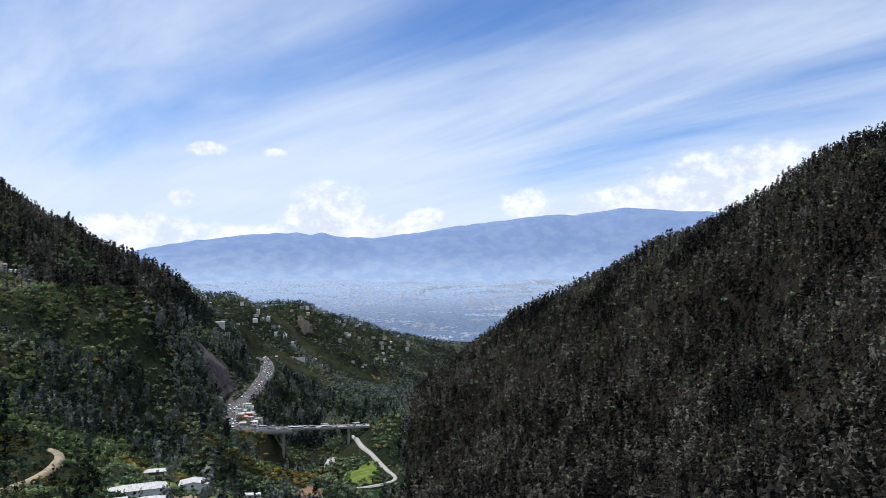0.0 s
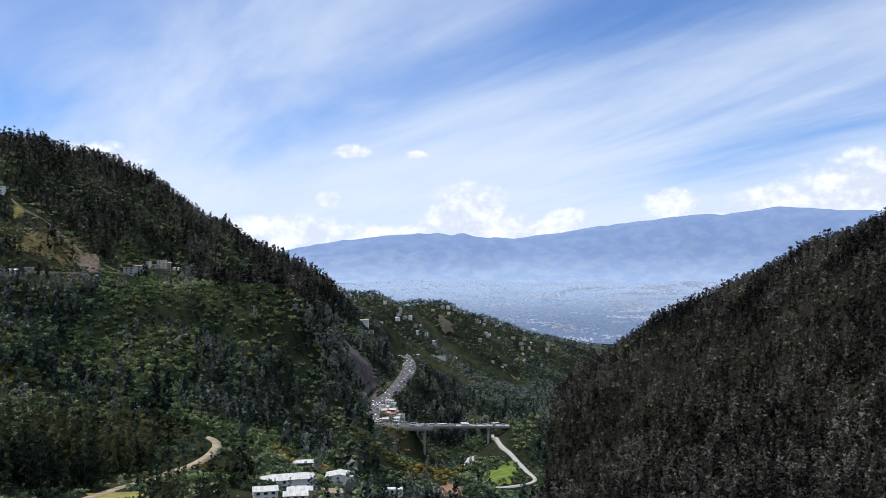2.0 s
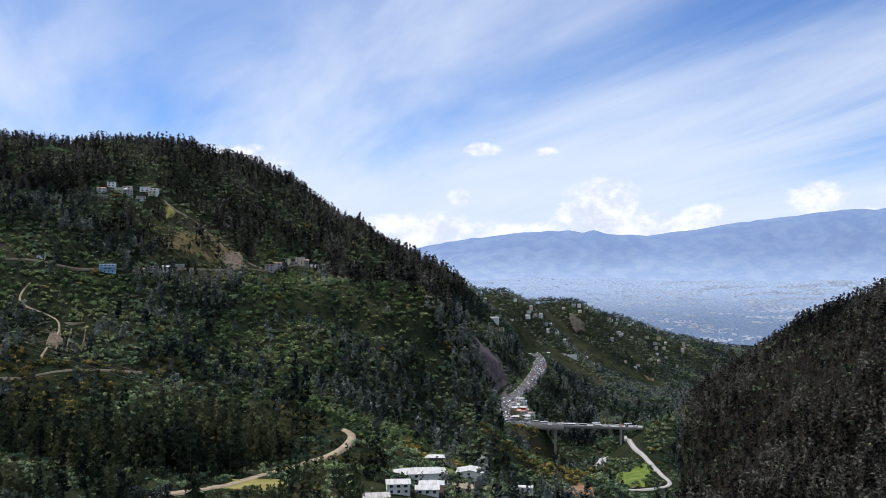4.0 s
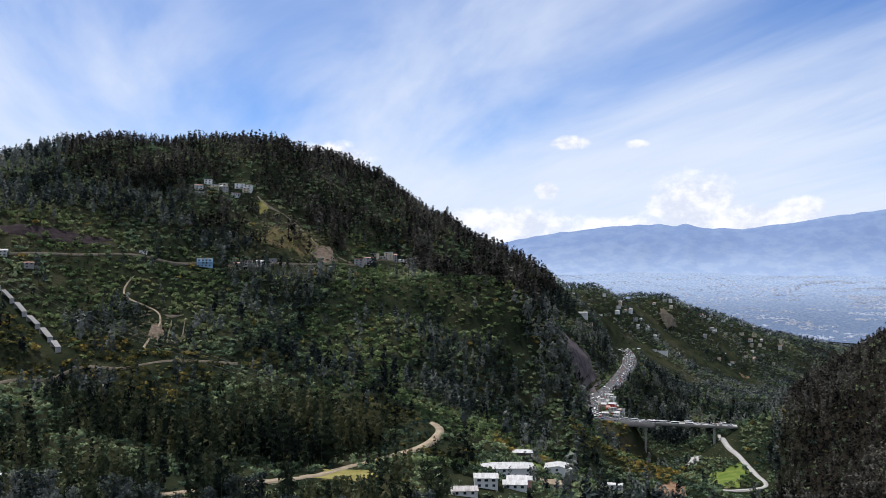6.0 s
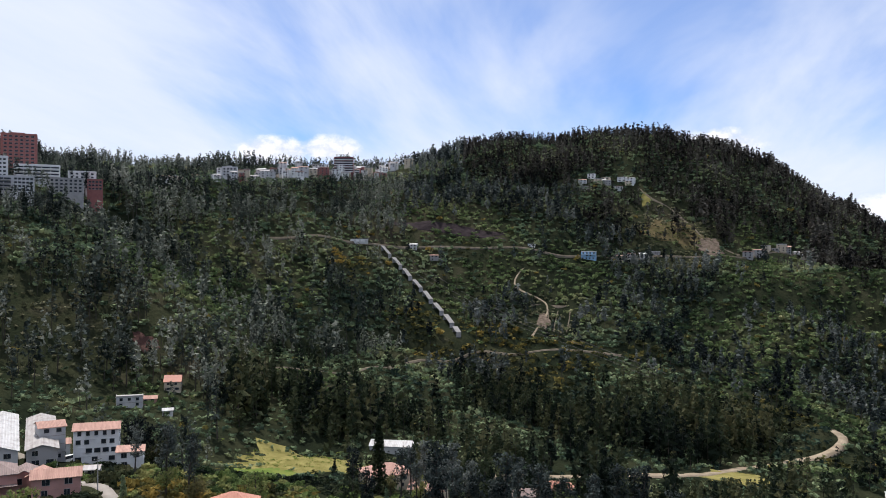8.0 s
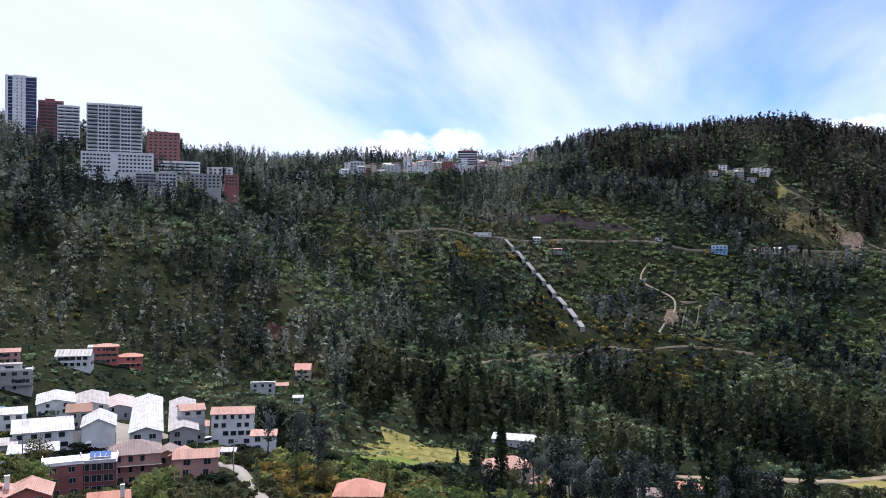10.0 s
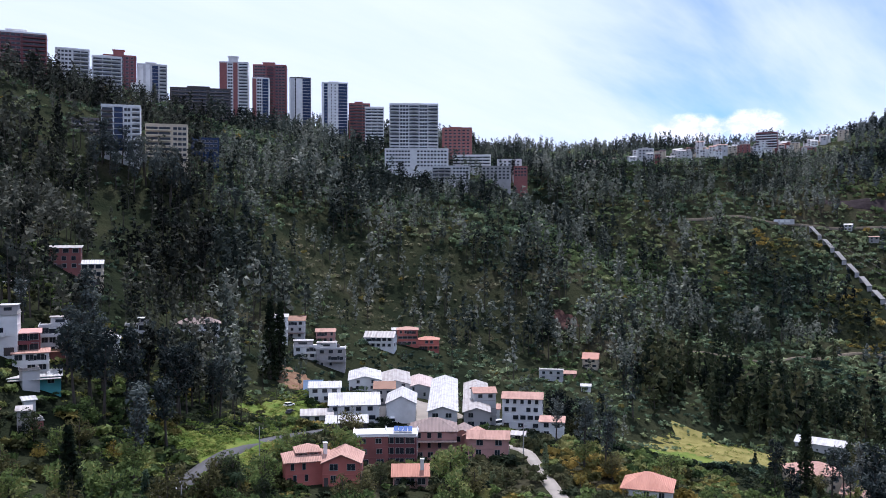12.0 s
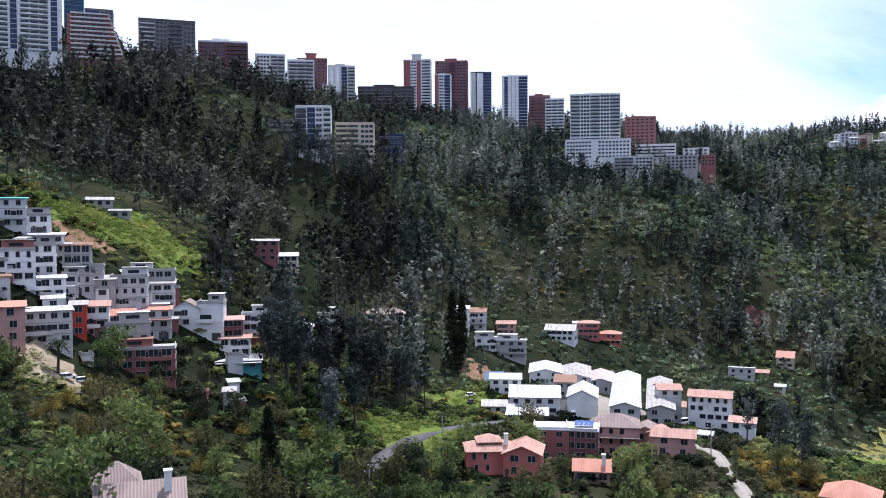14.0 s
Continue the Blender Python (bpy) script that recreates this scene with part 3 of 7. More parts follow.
def spire_shape(seed, clumps=7, each=6):
    """A tall dark tree, narrow at the top and full to near the ground."""
    r = np.random.default_rng(seed)
    tri = []
    for k in range(clumps):
        h = 0.12 + 0.84 * (k + 0.5 * r.random()) / clumps
        a, q = k * 2.4 + r.random(), 0.085 * (1.05 - h) * (0.3 + r.random())
        tri += sprays(r, (math.cos(a) * q, math.sin(a) * q, h), 0.105 * (1.12 - 0.72 * h), each, 0.3, 0.4, 1.15)
    return np.array(tri), tree_shape(seed)[1]


def bush_shape(seed, clumps=3, each=6, spread=0.30, size=0.27):
    """A low, uneven shrub of unit width made of a few rounded clumps."""
    r = np.random.default_rng(seed)
    tri = []
    for k in range(clumps):
        a, q = k * 2.2 + r.random(), spread * (0.25 + 0.75 * r.random()) * (clumps > 1)
        tri += sprays(r, (math.cos(a) * q, math.sin(a) * q, (0.30 if size > 0.2 else 0.12 + 0.30 * (1 - q / (spread + 0.01))) + 0.22 * r.random()), size * (1 + 0.4 * r.random()), each, 0.6, 0.6)
    return np.array(tri)


def planted(shapes, at, tall, wide, r):
    """Many plants in one array of corners: shapes[i % n] stood at each place, turned and scaled."""
    out, tone_ = [], []
    each = r.random(len(at))
    pick = r.integers(0, len(shapes), len(at))
    spin = r.random(len(at)) * 6.283
    for k, shape in enumerate(shapes):
        w = np.where(pick == k)[0]
        if not len(w):
            continue
        c, s = np.cos(spin[w])[:, None], np.sin(spin[w])[:, None]
        x, y, z = shape.T
        px = (c * x - s * y) * wide[w][:, None] + at[w, 0][:, None]
        py = (s * x + c * y) * wide[w][:, None] + at[w, 1][:, None]
        pz = z[None] * tall[w][:, None] + at[w, 2][:, None]
        out.append(np.stack([px, py, pz], 2).reshape(-1, 3))
        tone_.append(np.repeat(each[w], len(shape)))
    return np.concatenate(out), np.concatenate(tone_)


def leafy(name, planted_, mat):
    """A mesh of leaf clumps that keeps one number for each plant, for its own shade of green."""
    v, each = planted_
    me = mesh_from(name, v, np.arange(len(v)).reshape(-1, 3), mat)
    me.attributes.new("plant", "FLOAT", "POINT").data.foreach_set("value", each.astype(np.float32))
    return new(name, me)


def scatter(step, keep, r):
    """Places on a jittered lattice over the land where keep(x, y) allows, with its chance."""
    lx, ly = np.meshgrid(np.arange(-1150, 700, step), np.arange(-330, 1500, step))
    x = lx.ravel() + r.uniform(-0.5, 0.5, lx.size) * step
    y = ly.ravel() + r.uniform(-0.5, 0.5, lx.size) * step
    ok = r.random(x.size) < keep(x, y)
    return x[ok], y[ok]



def open_ground(x, y, grow=0.0):
    free = np.zeros(np.shape(x), bool)
    for cx, cy, cr in CLEARINGS:
        free |= (x - cx) ** 2 + (y - cy) ** 2 < (cr + grow) ** 2
    for line, half in LINES:
        free |= lines_near(x, y, line, half + grow)
    return free


def open_ground_built(x, y, lawns=False):
    """Where not even shrubs grow: houses and roads, and the lawns if asked."""
    free = np.zeros(np.shape(x), bool)
    for cx, cy, cr in HOUSES + (LAWNS if lawns else []):
        free |= (x - cx) ** 2 + (y - cy) ** 2 < cr * cr
    for line, half in LINES:
        free |= lines_near(x, y, line, half - 1.0)
    return free


def lines_near(x, y, line, width):
    near = np.zeros(np.shape(x), bool)
    for (ax, ay), (bx, by) in zip(line, line[1:]):
        dx, dy = bx - ax, by - ay
        t = np.clip(((x - ax) * dx + (y - ay) * dy) / (dx * dx + dy * dy), 0, 1)
        near |= (x - ax - t * dx) ** 2 + (y - ay - t * dy) ** 2 < width * width
    return near


def wooded(x, y):
    """How thickly gum trees stand: dense on the south hill, along the ridge and on the town slope, thin on the shrubby valley side."""
    d = np.hypot(x, y)
    turn = np.degrees(np.arctan2(-x, y))
    z = ground(x, y, False)
    south = (x > -20) & (y > 250) | (turn < 3) & (d > 350)
    town = (turn > 56) & (d > 380)
    top = (z > 25) & (turn > 8)
    side = (turn > 8) & (turn < 60) & (z < 25) & (d > 560)
    p = np.where(south, 0.95, 0.25)
    p = np.where(town, np.where(turn > 92, 0.95, 0.6), p)
    p = np.where(top, 0.85, p)
    p = np.where(side, np.where(waves(x, y, 110, 21) + 0.5 * waves(x, y, 45, 23) > 0.0, 0.85, 0.26), p)
    p = np.where(side & (turn < 22), 0.8, p)
    p = np.where(d < 330, 0.12, p)
    p = np.where((turn > 90) & (turn < 104.5) & (d > 285) & (d < 480), 0.97, p)
    p = np.where((d < 560) & (turn > 5) & (turn < 62) & (d > 200), 0.62, p)
    p = p * np.where((waves(x, y, 60, 22) + 0.5 * waves(x, y, 30, 24) > 0.38) & ~south, 0.12, 1.0)
    p = np.where((turn > 3) & (turn < 17) & (d > 400) & (d < 1180) & (z < -140), p * 0.22, p)          # fields and scrub in the gorge
    p = np.where((turn > 13) & (turn < 27) & (d > 360) & (d < 720) & (z < -95), p * 0.3, p)
    p = np.where((in_patches(x, y, LUSH_SCRUB) > 0) | (in_patches(x, y, OCHRE_SCRUB) > 0), p * 0.22, p)
    p = np.where(in_patches(x, y, DRY_SCRUB) > 0, p * 0.3, p)
    hidden = (turn < -45) | (turn > 128) | (d < 110)
    p = np.where(hidden, 0.06, p)
    return np.where(open_ground(x, y, 6.0), 0, p)


def seen_side(x, y):
    """Slopes that face the valley, where growth is built thickly."""
    z = ground(x, y, False)
    best = np.full(x.shape, -9.0)
    for k in np.linspace(0.3, 0.97, 16):
        best = np.maximum(best, ground(x * k, y * k, False) / (k * np.hypot(x, y)))
    return (z + 24) / np.hypot(x, y) > best



def sight_room(x, y):
    """How tall a tree may grow: low growth is kept in front of the lanes, lawns, farm and bridge."""
    d, turn, z = np.hypot(x, y), np.arctan2(-x, y), ground(x, y)
    room = np.full(np.shape(x), 60.0)
    for kx, ky, kr in KEPT_LOW:
        kd, kt, kz = math.hypot(kx, ky), math.atan2(-kx, ky), float(ground(kx, ky, False))
        before = (np.abs(turn - kt) * kd < kr) & (d < kd + 4) & (d > kd - 130)
        room = np.where(before, np.minimum(room, kz * d / kd - z + 1.0), room)
    return room


KEPT_LOW = [(-351, 262, 13), (-345, 211, 42), (-321, 179, 30), (-182, 510, 19), (-156, 456, 9), (-180, 616, 12), (-209, 619, 10), (-165, 427, 8), (-153, 440, 8), (-156, 516, 10), (-168, 404, 9), (-144, 635, 10), (-339, 1338, 36), (-350, 1262, 34), (-383, 1706, 14), (-332, 1859, 20), (-242, 415, 16), (-262, 464, 16), (-257, 500, 16), (-257, 537, 16),
            (-258, 570, 14), (-254, 395, 12), (-264, 363, 10), (-293, 333, 8), (-577, 508, 11), (-605, 520, 11), (-627, 525, 11), (-647, 529, 11), (-664, 529, 11), (-681, 530, 11), (-697, 529, 11), (-713, 526, 14),
            (-587, 712, 12), (-541, 588, 12), (-530, 560, 10), (-222, 1062, 34), (-165, 1135, 70), (-260, 1130, 30), (-300, 1250, 24), (-302, 1340, 22), (-306, 1430, 22), (-320, 1520, 22),
            (-88, 1064, 14), (-68, 1014, 12), (-57, 980, 12), (-87, 966, 14), (-126, 1189, 9), (-499, 872, 10), (-485, 930, 14), (-655, 880, 14), (-670, 860, 12), (-531, 851, 10), (-600, 880, 16),
            (-524, 520, 10), (-500, 545, 12), (-430, 1110, 16), (-465, 198, 7), (-445, 172, 10), (-286, 96, 9), (-509, 199, 8), (-345, -60, 9), (-860, 430, 30), (-870, 500, 32), (-890, 570, 34), (-908, 640, 34), (-914, 690, 28), (-845, 330, 18), 
            (-430, 85, 14), (-390, 34, 12), (-395, 16, 8), (-313, 16, 12), (-252, -7, 8),
            (-206, 15, 8), (-203, 23, 7), (-226, 36, 9), (-238, 53, 8), (-201, 39, 5), (-230, 67, 7), (-320, 45, 12), (-312, 60, 10), (-330, 78, 12), (-295, 86, 6), (-240, -82, 12), (-222, -90, 12), (-250, -65, 8)]

# ---- building kit ----
def empty(name, m, label, category, group=""):
    ob = new(name, None)
    ob.empty_display_size = 0.5
    ob.matrix_world = m
    tagged(ob, label, category, group)
    return ob


def box(bm, x0, x1, y0, y1, z0, z1):
    v = [bm.verts.new(p) for p in ((x0, y0, z0), (x1, y0, z0), (x1, y1, z0), (x0, y1, z0), (x0, y0, z1), (x1, y0, z1), (x1, y1, z1), (x0, y1, z1))]
    for f in ((3, 2, 1, 0), (4, 5, 6, 7), (0, 1, 5, 4), (1, 2, 6, 5), (2, 3, 7, 6), (3, 0, 4, 7)):
        bm.faces.new([v[i] for i in f])


def solid(bm, low, high):
    """A closed body between two outlines with the same number of corners."""
    a, b = [bm.verts.new(p) for p in low], [bm.verts.new(p) for p in high]
    n = len(a)
    bm.faces.new(a[::-1])
    bm.faces.new(b)
    for i in range(n):
        bm.faces.new((a[i], a[(i + 1) % n], b[(i + 1) % n], b[i]))


def mesh_of(name, bm, mat):
    me = bpy.data.meshes.new(name)
    bm.to_mesh(me)
    bm.free()
    me.materials.append(mat)
    return me


def part(name, bm, mat, parent, label="", at=None):
    ob = new(name, bm if isinstance(bm, bpy.types.Mesh) else mesh_of(name, bm, mat))
    ob.parent = parent
    if at is not None:
        ob.matrix_local = at
    return tagged(ob, label)


def boxes(*rows):
    bm = bmesh.new()
    for row in rows:
        box(bm, *row)
    return bm


SHARED = {}
HOUSES, LAWNS = [], []


def window_unit(w, h, glass, frame_mat):
    """A window far off: frame, sill and pane in one mesh, shared by all of that size."""
    key = ("unit", round(w, 2), round(h, 2), glass.name, frame_mat.name)
    if key not in SHARED:
        f = min(0.10, w * 0.07)
        bm = boxes((-w / 2, w / 2, -0.12, 0.05, h / 2 - f, h / 2), (-w / 2 - 0.05, w / 2 + 0.05, -0.2, 0.05, -h / 2, -h / 2 + f),
                   (-w / 2, -w / 2 + f, -0.12, 0.05, -h / 2 + f, h / 2 - f), (w / 2 - f, w / 2, -0.12, 0.05, -h / 2 + f, h / 2 - f))
        n = len(bm.faces)
        box(bm, -w / 2 + f, w / 2 - f, -0.05, 0.03, -h / 2 + f, h / 2 - f)
        bm.faces.ensure_lookup_table()
        for face in bm.faces[n:]:
            face.material_index = 1
        SHARED[key] = mesh_of("window", bm, frame_mat)
        SHARED[key].materials.append(glass)
    return SHARED[key]


def window_row(length, cols, w, h):
    """The windows of one storey between two piers."""
    w, h = min(w * 1.25, 0.86 * length / cols), h * 1.12
    key = ("row", round(length, 2), cols, round(w, 2), round(h, 2))
    if key not in SHARED:
        bm, me = bmesh.new(), window_unit(w, h, M_GLASS, M_FRAME)
        for c in range(cols):
            n = len(bm.verts)
            bm.from_mesh(me)
            bm.verts.ensure_lookup_table()
            for v in bm.verts[n:]:
                v.co.x += length * ((c + 0.5) / cols - 0.5)
        SHARED[key] = mesh_of("window_strip", bm, M_FRAME)
        SHARED[key].materials.append(M_GLASS)
    return SHARED[key]


def window_pieces(w, h, glass, frame_mat):
    """A frame with a sill and a mullion, and the pane set back in it; shared by all windows of that size."""
    key = (round(w, 2), round(h, 2), glass.name, frame_mat.name)
    if key not in SHARED:
        f = min(0.08, w * 0.07)
        ring = boxes((-w / 2, w / 2, -0.10, 0.05, h / 2 - f, h / 2), (-w / 2 - 0.05, w / 2 + 0.05, -0.16, 0.05, -h / 2, -h / 2 + f),
                     (-w / 2, -w / 2 + f, -0.10, 0.05, -h / 2 + f, h / 2 - f), (w / 2 - f, w / 2, -0.10, 0.05, -h / 2 + f, h / 2 - f))
        if w > 1.3:
            box(ring, -0.04, 0.04, -0.09, 0.05, -h / 2 + f, h / 2 - f)
        pane = boxes((-w / 2 + f, w / 2 - f, -0.05, 0.03, -h / 2 + f, h / 2 - f))
        SHARED[key] = mesh_of("window", ring, frame_mat), mesh_of("pane", pane, glass)
    return SHARED[key]


SIDES = {"front": (0, -1, 0), "right": (1, 0, 90), "left": (-1, 0, -90), "back": (0, 1, 180)}


def on_side(side, W, D, u, z, out=0.0):
    """The pose of something on a wall: u from -0.5 to 0.5 along it, looking outwards along its -y."""
    nx, ny, turn = SIDES[side]
    if side in ("front", "back"):
        return pose(u * W * -ny, ny * (D / 2 + out), z, 0, 0, turn)
    return pose(nx * (W / 2 + out), u * D * nx, z, 0, 0, turn)


def windows(root, W, D, side, u0, u1, cols, z0, floors, fh, w=1.4, h=1.4, glass=None, frame_mat=None, sill=1.0, skip=0.0, deep=True):
    glass, frame_mat = glass or M_GLASS, frame_mat or M_FRAME
    ring, pane = window_pieces(w, h, glass, frame_mat) if deep else (window_unit(w, h, glass, frame_mat), None)
    for k in range(floors):
        w_, shift = w, 0.0
        if skip and floors > 1:         # no two storeys were built alike
            w_, shift = w * random.choice((0.62, 0.8, 1.0, 1.0, 1.25)), random.uniform(-0.035, 0.035)
            ring, pane = window_pieces(w_, h, glass, frame_mat) if deep else (window_unit(w_, h, glass, frame_mat), None)
        for c in range(cols):
            if skip and random.random() < skip:
                continue
            u = u0 + (u1 - u0) * (c + 0.5) / cols + shift
            ob = part("window", ring, None, root, at=on_side(side, W, D, u, z0 + k * fh + sill + h / 2))
            if pane:
                part("pane", pane, None, ob)


def lower(x, y, W, D, turn):
    """Lowest ground under a plan rectangle."""
    c, s = math.cos(radians(turn)), math.sin(radians(turn))
    pts = [(x + c * a - s * b, y + s * a + c * b) for a in (-W / 2, W / 2) for b in (-D / 2, D / 2)]
    return float(min(ground(np.array([p[0] for p in pts]), np.array([p[1] for p in pts]))))


def tower(x, y, z, turn, W, D, floors, wall, features, label, name="apartment_tower", fh=3.0, top=0.0, base=0.0, cap=None, group="towers on the ridge"):
    """A block of flats: body, roof with parapet and machine room, and on its sides windows ('win'), balconies ('bal'), glazed shafts ('glass') and coloured panels ('panel')."""
    H = floors * fh
    foot = min(lower(x, y, W, D, turn) - 1.5, z - 1) - z
    root = empty(name, pose(x, y, z, 0, 0, turn), label, "apartment building", group)
    CLEARINGS.append((x, y, 0.42 * max(W, D)))
    part("wall", boxes((-W / 2, W / 2, -D / 2, D / 2, foot, H)), wall, root)
    bm = boxes((-W / 2 - 0.2, W / 2 + 0.2, -D / 2 - 0.2, D / 2 + 0.2, H + 0.004, H + 0.35), (-W / 2, W / 2, -D / 2, -D / 2 + 0.25, H + 0.35, H + 1.2),
               (-W / 2, -W / 2 + 0.25, -D / 2 + 0.25, D / 2, H + 0.35, H + 1.2), (W / 2 - 0.25, W / 2, -D / 2 + 0.25, D / 2, H + 0.35, H + 1.2))
    roof = part("roof", bm, cap or wall, root)
    if top:
        part("machine_room", boxes((-W * 0.2, W * 0.12, -D * 0.2, D * 0.25, H + 0.36, H + top), (-W * 0.23, W * 0.15, -D * 0.23, D * 0.28, H + top, H + top + 0.3)), cap or wall, roof)
    for kind, side, u0, u1, *rest in features:
        length = (W if side in ("front", "back") else D) * (u1 - u0)
        mid = (u0 + u1) / 2
        if kind == "win":
            cols, w, h = rest
            row = window_row(length, cols, w, h)
            for k in range(floors):
                tagged(part("window_strip", row, None, root, at=on_side(side, W, D, mid, k * fh + 0.9 + h / 2)), kind="stuff")
        elif kind == "glass":
            windows(root, W, D, side, u0, u1, 1, 0, floors, fh, length, fh - 0.35, rest[0], M_DARK, sill=0.15, deep=False)
        elif kind == "panel":
            part("facade_panel", boxes((-length / 2, length / 2, -0.18, 0.02, 0.3, H + 0.6)), rest[0], root, at=on_side(side, W, D, mid, 0))
        elif kind == "bal":
            windows(root, W, D, side, u0, u1, max(1, round(length / 6)), 0, floors, fh, length / max(1, round(length / 6)) - 0.3, fh - 0.9, sill=0.3, deep=False)
            key = ("bal", round(length, 2), rest[0].name)
            if key not in SHARED:
                SHARED[key] = mesh_of("balcony", boxes((-length / 2, length / 2, -1.3, 0.0, -0.12, 0.12), (-length / 2, length / 2, -1.3, -1.15, 0.12, 0.8),
                                                       (-length / 2, -length / 2 + 0.15, -1.15, 0, 0.12, 0.8), (length / 2 - 0.15, length / 2, -1.15, 0, 0.12, 0.8)), rest[0])
            for k in range(floors):
                part("balcony", SHARED[key], None, root, at=on_side(side, W, D, mid, k * fh + 0.1))
    return root


def roof_mesh(kind, W, D, H, rise, over=0.5, thick=0.18):
    """Pitched roofs with thickness and eaves; 'gable' has its ridge along the front, 'cross' its gable to the front."""
    bm = bmesh.new()
    a, b = W / 2 + over, D / 2 + over
    if kind == "hip":
        k = min(a, b) * 0.95
        px, py = max(a - k, 0.2), max(b - k, 0.2)
        solid(bm, [(-a, -b, H), (a, -b, H), (a, b, H), (-a, b, H)], [(-a, -b, H + thick), (a, -b, H + thick), (a, b, H + thick), (-a, b, H + thick)])
        low = [(-a, -b, H + thick), (a, -b, H + thick), (a, b, H + thick), (-a, b, H + thick)]
        high = [(-px, -py, H + rise), (px, -py, H + rise), (px, py, H + rise), (-px, py, H + rise)]
        solid(bm, low, high)
    elif kind == "shed":
        solid(bm, [(-a, -b, H), (a, -b, H), (a, b, H + rise), (-a, b, H + rise)],
              [(-a, -b, H + thick), (a, -b, H + thick), (a, b, H + rise + thick), (-a, b, H + rise + thick)])
    elif kind == "gable":
        for s in (-1, 1):
            low = [(-a, s * b, H - 0.15), (a, s * b, H - 0.15), (a, 0, H + rise), (-a, 0, H + rise)]
            low = low if s < 0 else low[::-1]
            solid(bm, low, [(x, y, z + thick) for x, y, z in low])
    elif kind == "cross":
        for s in (-1, 1):
            low = [(s * a, -b, H - 0.15), (s * a, b, H - 0.15), (0, b, H + rise), (0, -b, H + rise)]
            low = low if s > 0 else low[::-1]
            solid(bm, low, [(x, y, z + thick) for x, y, z in low])
    bmesh.ops.recalc_face_normals(bm, faces=bm.faces[:])
    return bm


def house(x, y, z, turn, W, D, floors, label, wall, roof="flat", roof_mat=None, front=0, right=0, left=0, rise=1.8, fh=2.8, name="house", group="",
          win=(1.9, 1.5), storey=True, clear=0.52, porch=None, door=True, frame_mat=None, chimney=False, tank=False, skip=0.08, category="house", near=True, seat=True):
    """A house: walls down to the slope, its roof, windows with panes, a door, and what stands on the roof."""
    H = floors * fh
    near = near and math.hypot(x, y) < 300
    k = 0.72 + 0.4 * abs(math.sin(x * 12.9 + y * 7.3))          # every builder made his own windows
    win = (win[0] * k, win[1] * (0.85 + 0.25 * abs(math.sin(x * 5.1))))
    if seat:        # dug into the slope: the downhill front stands on the ground
        d = math.hypot(x, y)
        x, y = x * (1 + D / 2 / d), y * (1 + D / 2 / d)
        c, s = math.cos(radians(turn)), math.sin(radians(turn))
        fx, fy = np.array([x + c * a + s * D / 2 for a in (-W / 2, 0, W / 2)]), np.array([y + s * a - c * D / 2 for a in (-W / 2, 0, W / 2)])
        z = float(np.mean(ground(fx, fy)))
    foot = min(lower(x, y, W, D, turn) - 1.0, z - 0.5) - z
    root = empty(name, pose(x, y, z, 0, 0, turn), label, category, group)
    CLEARINGS.append((x, y, clear * max(W, D)))
    HOUSES.append((x, y, 0.42 * max(W, D)))
    roof_mat = roof_mat or M_CONC
    bm = boxes((-W / 2, W / 2, -D / 2, D / 2, foot, H))
    if roof in ("gable", "cross"):
        if roof == "gable":
            tri = [[(s, -D / 2, H), (s, D / 2, H), (s, 0, H + rise - 0.1)] for s in (-W / 2 + 0.01, W / 2 - 0.01)]
        else:
            tri = [[(-W / 2, s, H), (W / 2, s, H), (0, s, H + rise - 0.1)] for s in (-D / 2 + 0.01, D / 2 - 0.01)]
        solid(bm, tri[0], tri[1])
        bmesh.ops.recalc_face_normals(bm, faces=bm.faces[:])
    part("wall", bm, wall, root)
    if roof == "flat":
        top = boxes((-W / 2 - 0.25, W / 2 + 0.25, -D / 2 - 0.25, D / 2 + 0.25, H + 0.004, H + 0.22), (-W / 2, W / 2, -D / 2, -D / 2 + 0.15, H + 0.22, H + 0.8),
                    (-W / 2, -W / 2 + 0.15, -D / 2 + 0.15, D / 2, H + 0.22, H + 0.8), (W / 2 - 0.15, W / 2, -D / 2 + 0.15, D / 2, H + 0.22, H + 0.8))
        over = part("roof", top, roof_mat, root)
        if tank:
            bm = bmesh.new()
            bmesh.ops.create_cone(bm, cap_ends=True, segments=12, radius1=0.6, radius2=0.5, depth=1.3, matrix=Matrix.Translation((W * 0.25, D * 0.2, H + 0.87)))
            part("water_tank", bm, M_DARK, over)
    else:
        over = part("roof", roof_mesh(roof, W, D, H, rise), roof_mat, root)
    if chimney:
        part("chimney", boxes((W * 0.28, W * 0.28 + 0.9, -D * 0.3, -D * 0.3 + 0.9, H - 0.5, H + rise + 1.6), (W * 0.28 - 0.1, W * 0.28 + 1.0, -D * 0.3 - 0.1, -D * 0.3 + 1.0, H + rise + 1.6, H + rise + 1.8)), M_WHITE, over)
    for side, cols in (("front", front), ("right", right), ("left", left)):
        if cols:
            windows(root, W, D, side, -0.46, 0.46, cols, 0, floors, fh, *win, skip=skip, frame_mat=frame_mat, deep=near)
    if door and front:
        part("door", boxes((-0.5, 0.5, -0.08, 0.03, 0, 2.05)), M_DARK, root, at=on_side("front", W, D, -0.47 + 0.6 / W, 0.02))
    if storey and floors > 1:
        for k in range(1, floors):
            part("storey_band", boxes((-W / 2 - 0.08, W / 2 + 0.08, -D / 2 - 0.08, D / 2 - 0.2, k * fh - 0.12, k * fh + 0.1)), M_CONC if wall in (M_GREY, M_PALE) else wall, root)
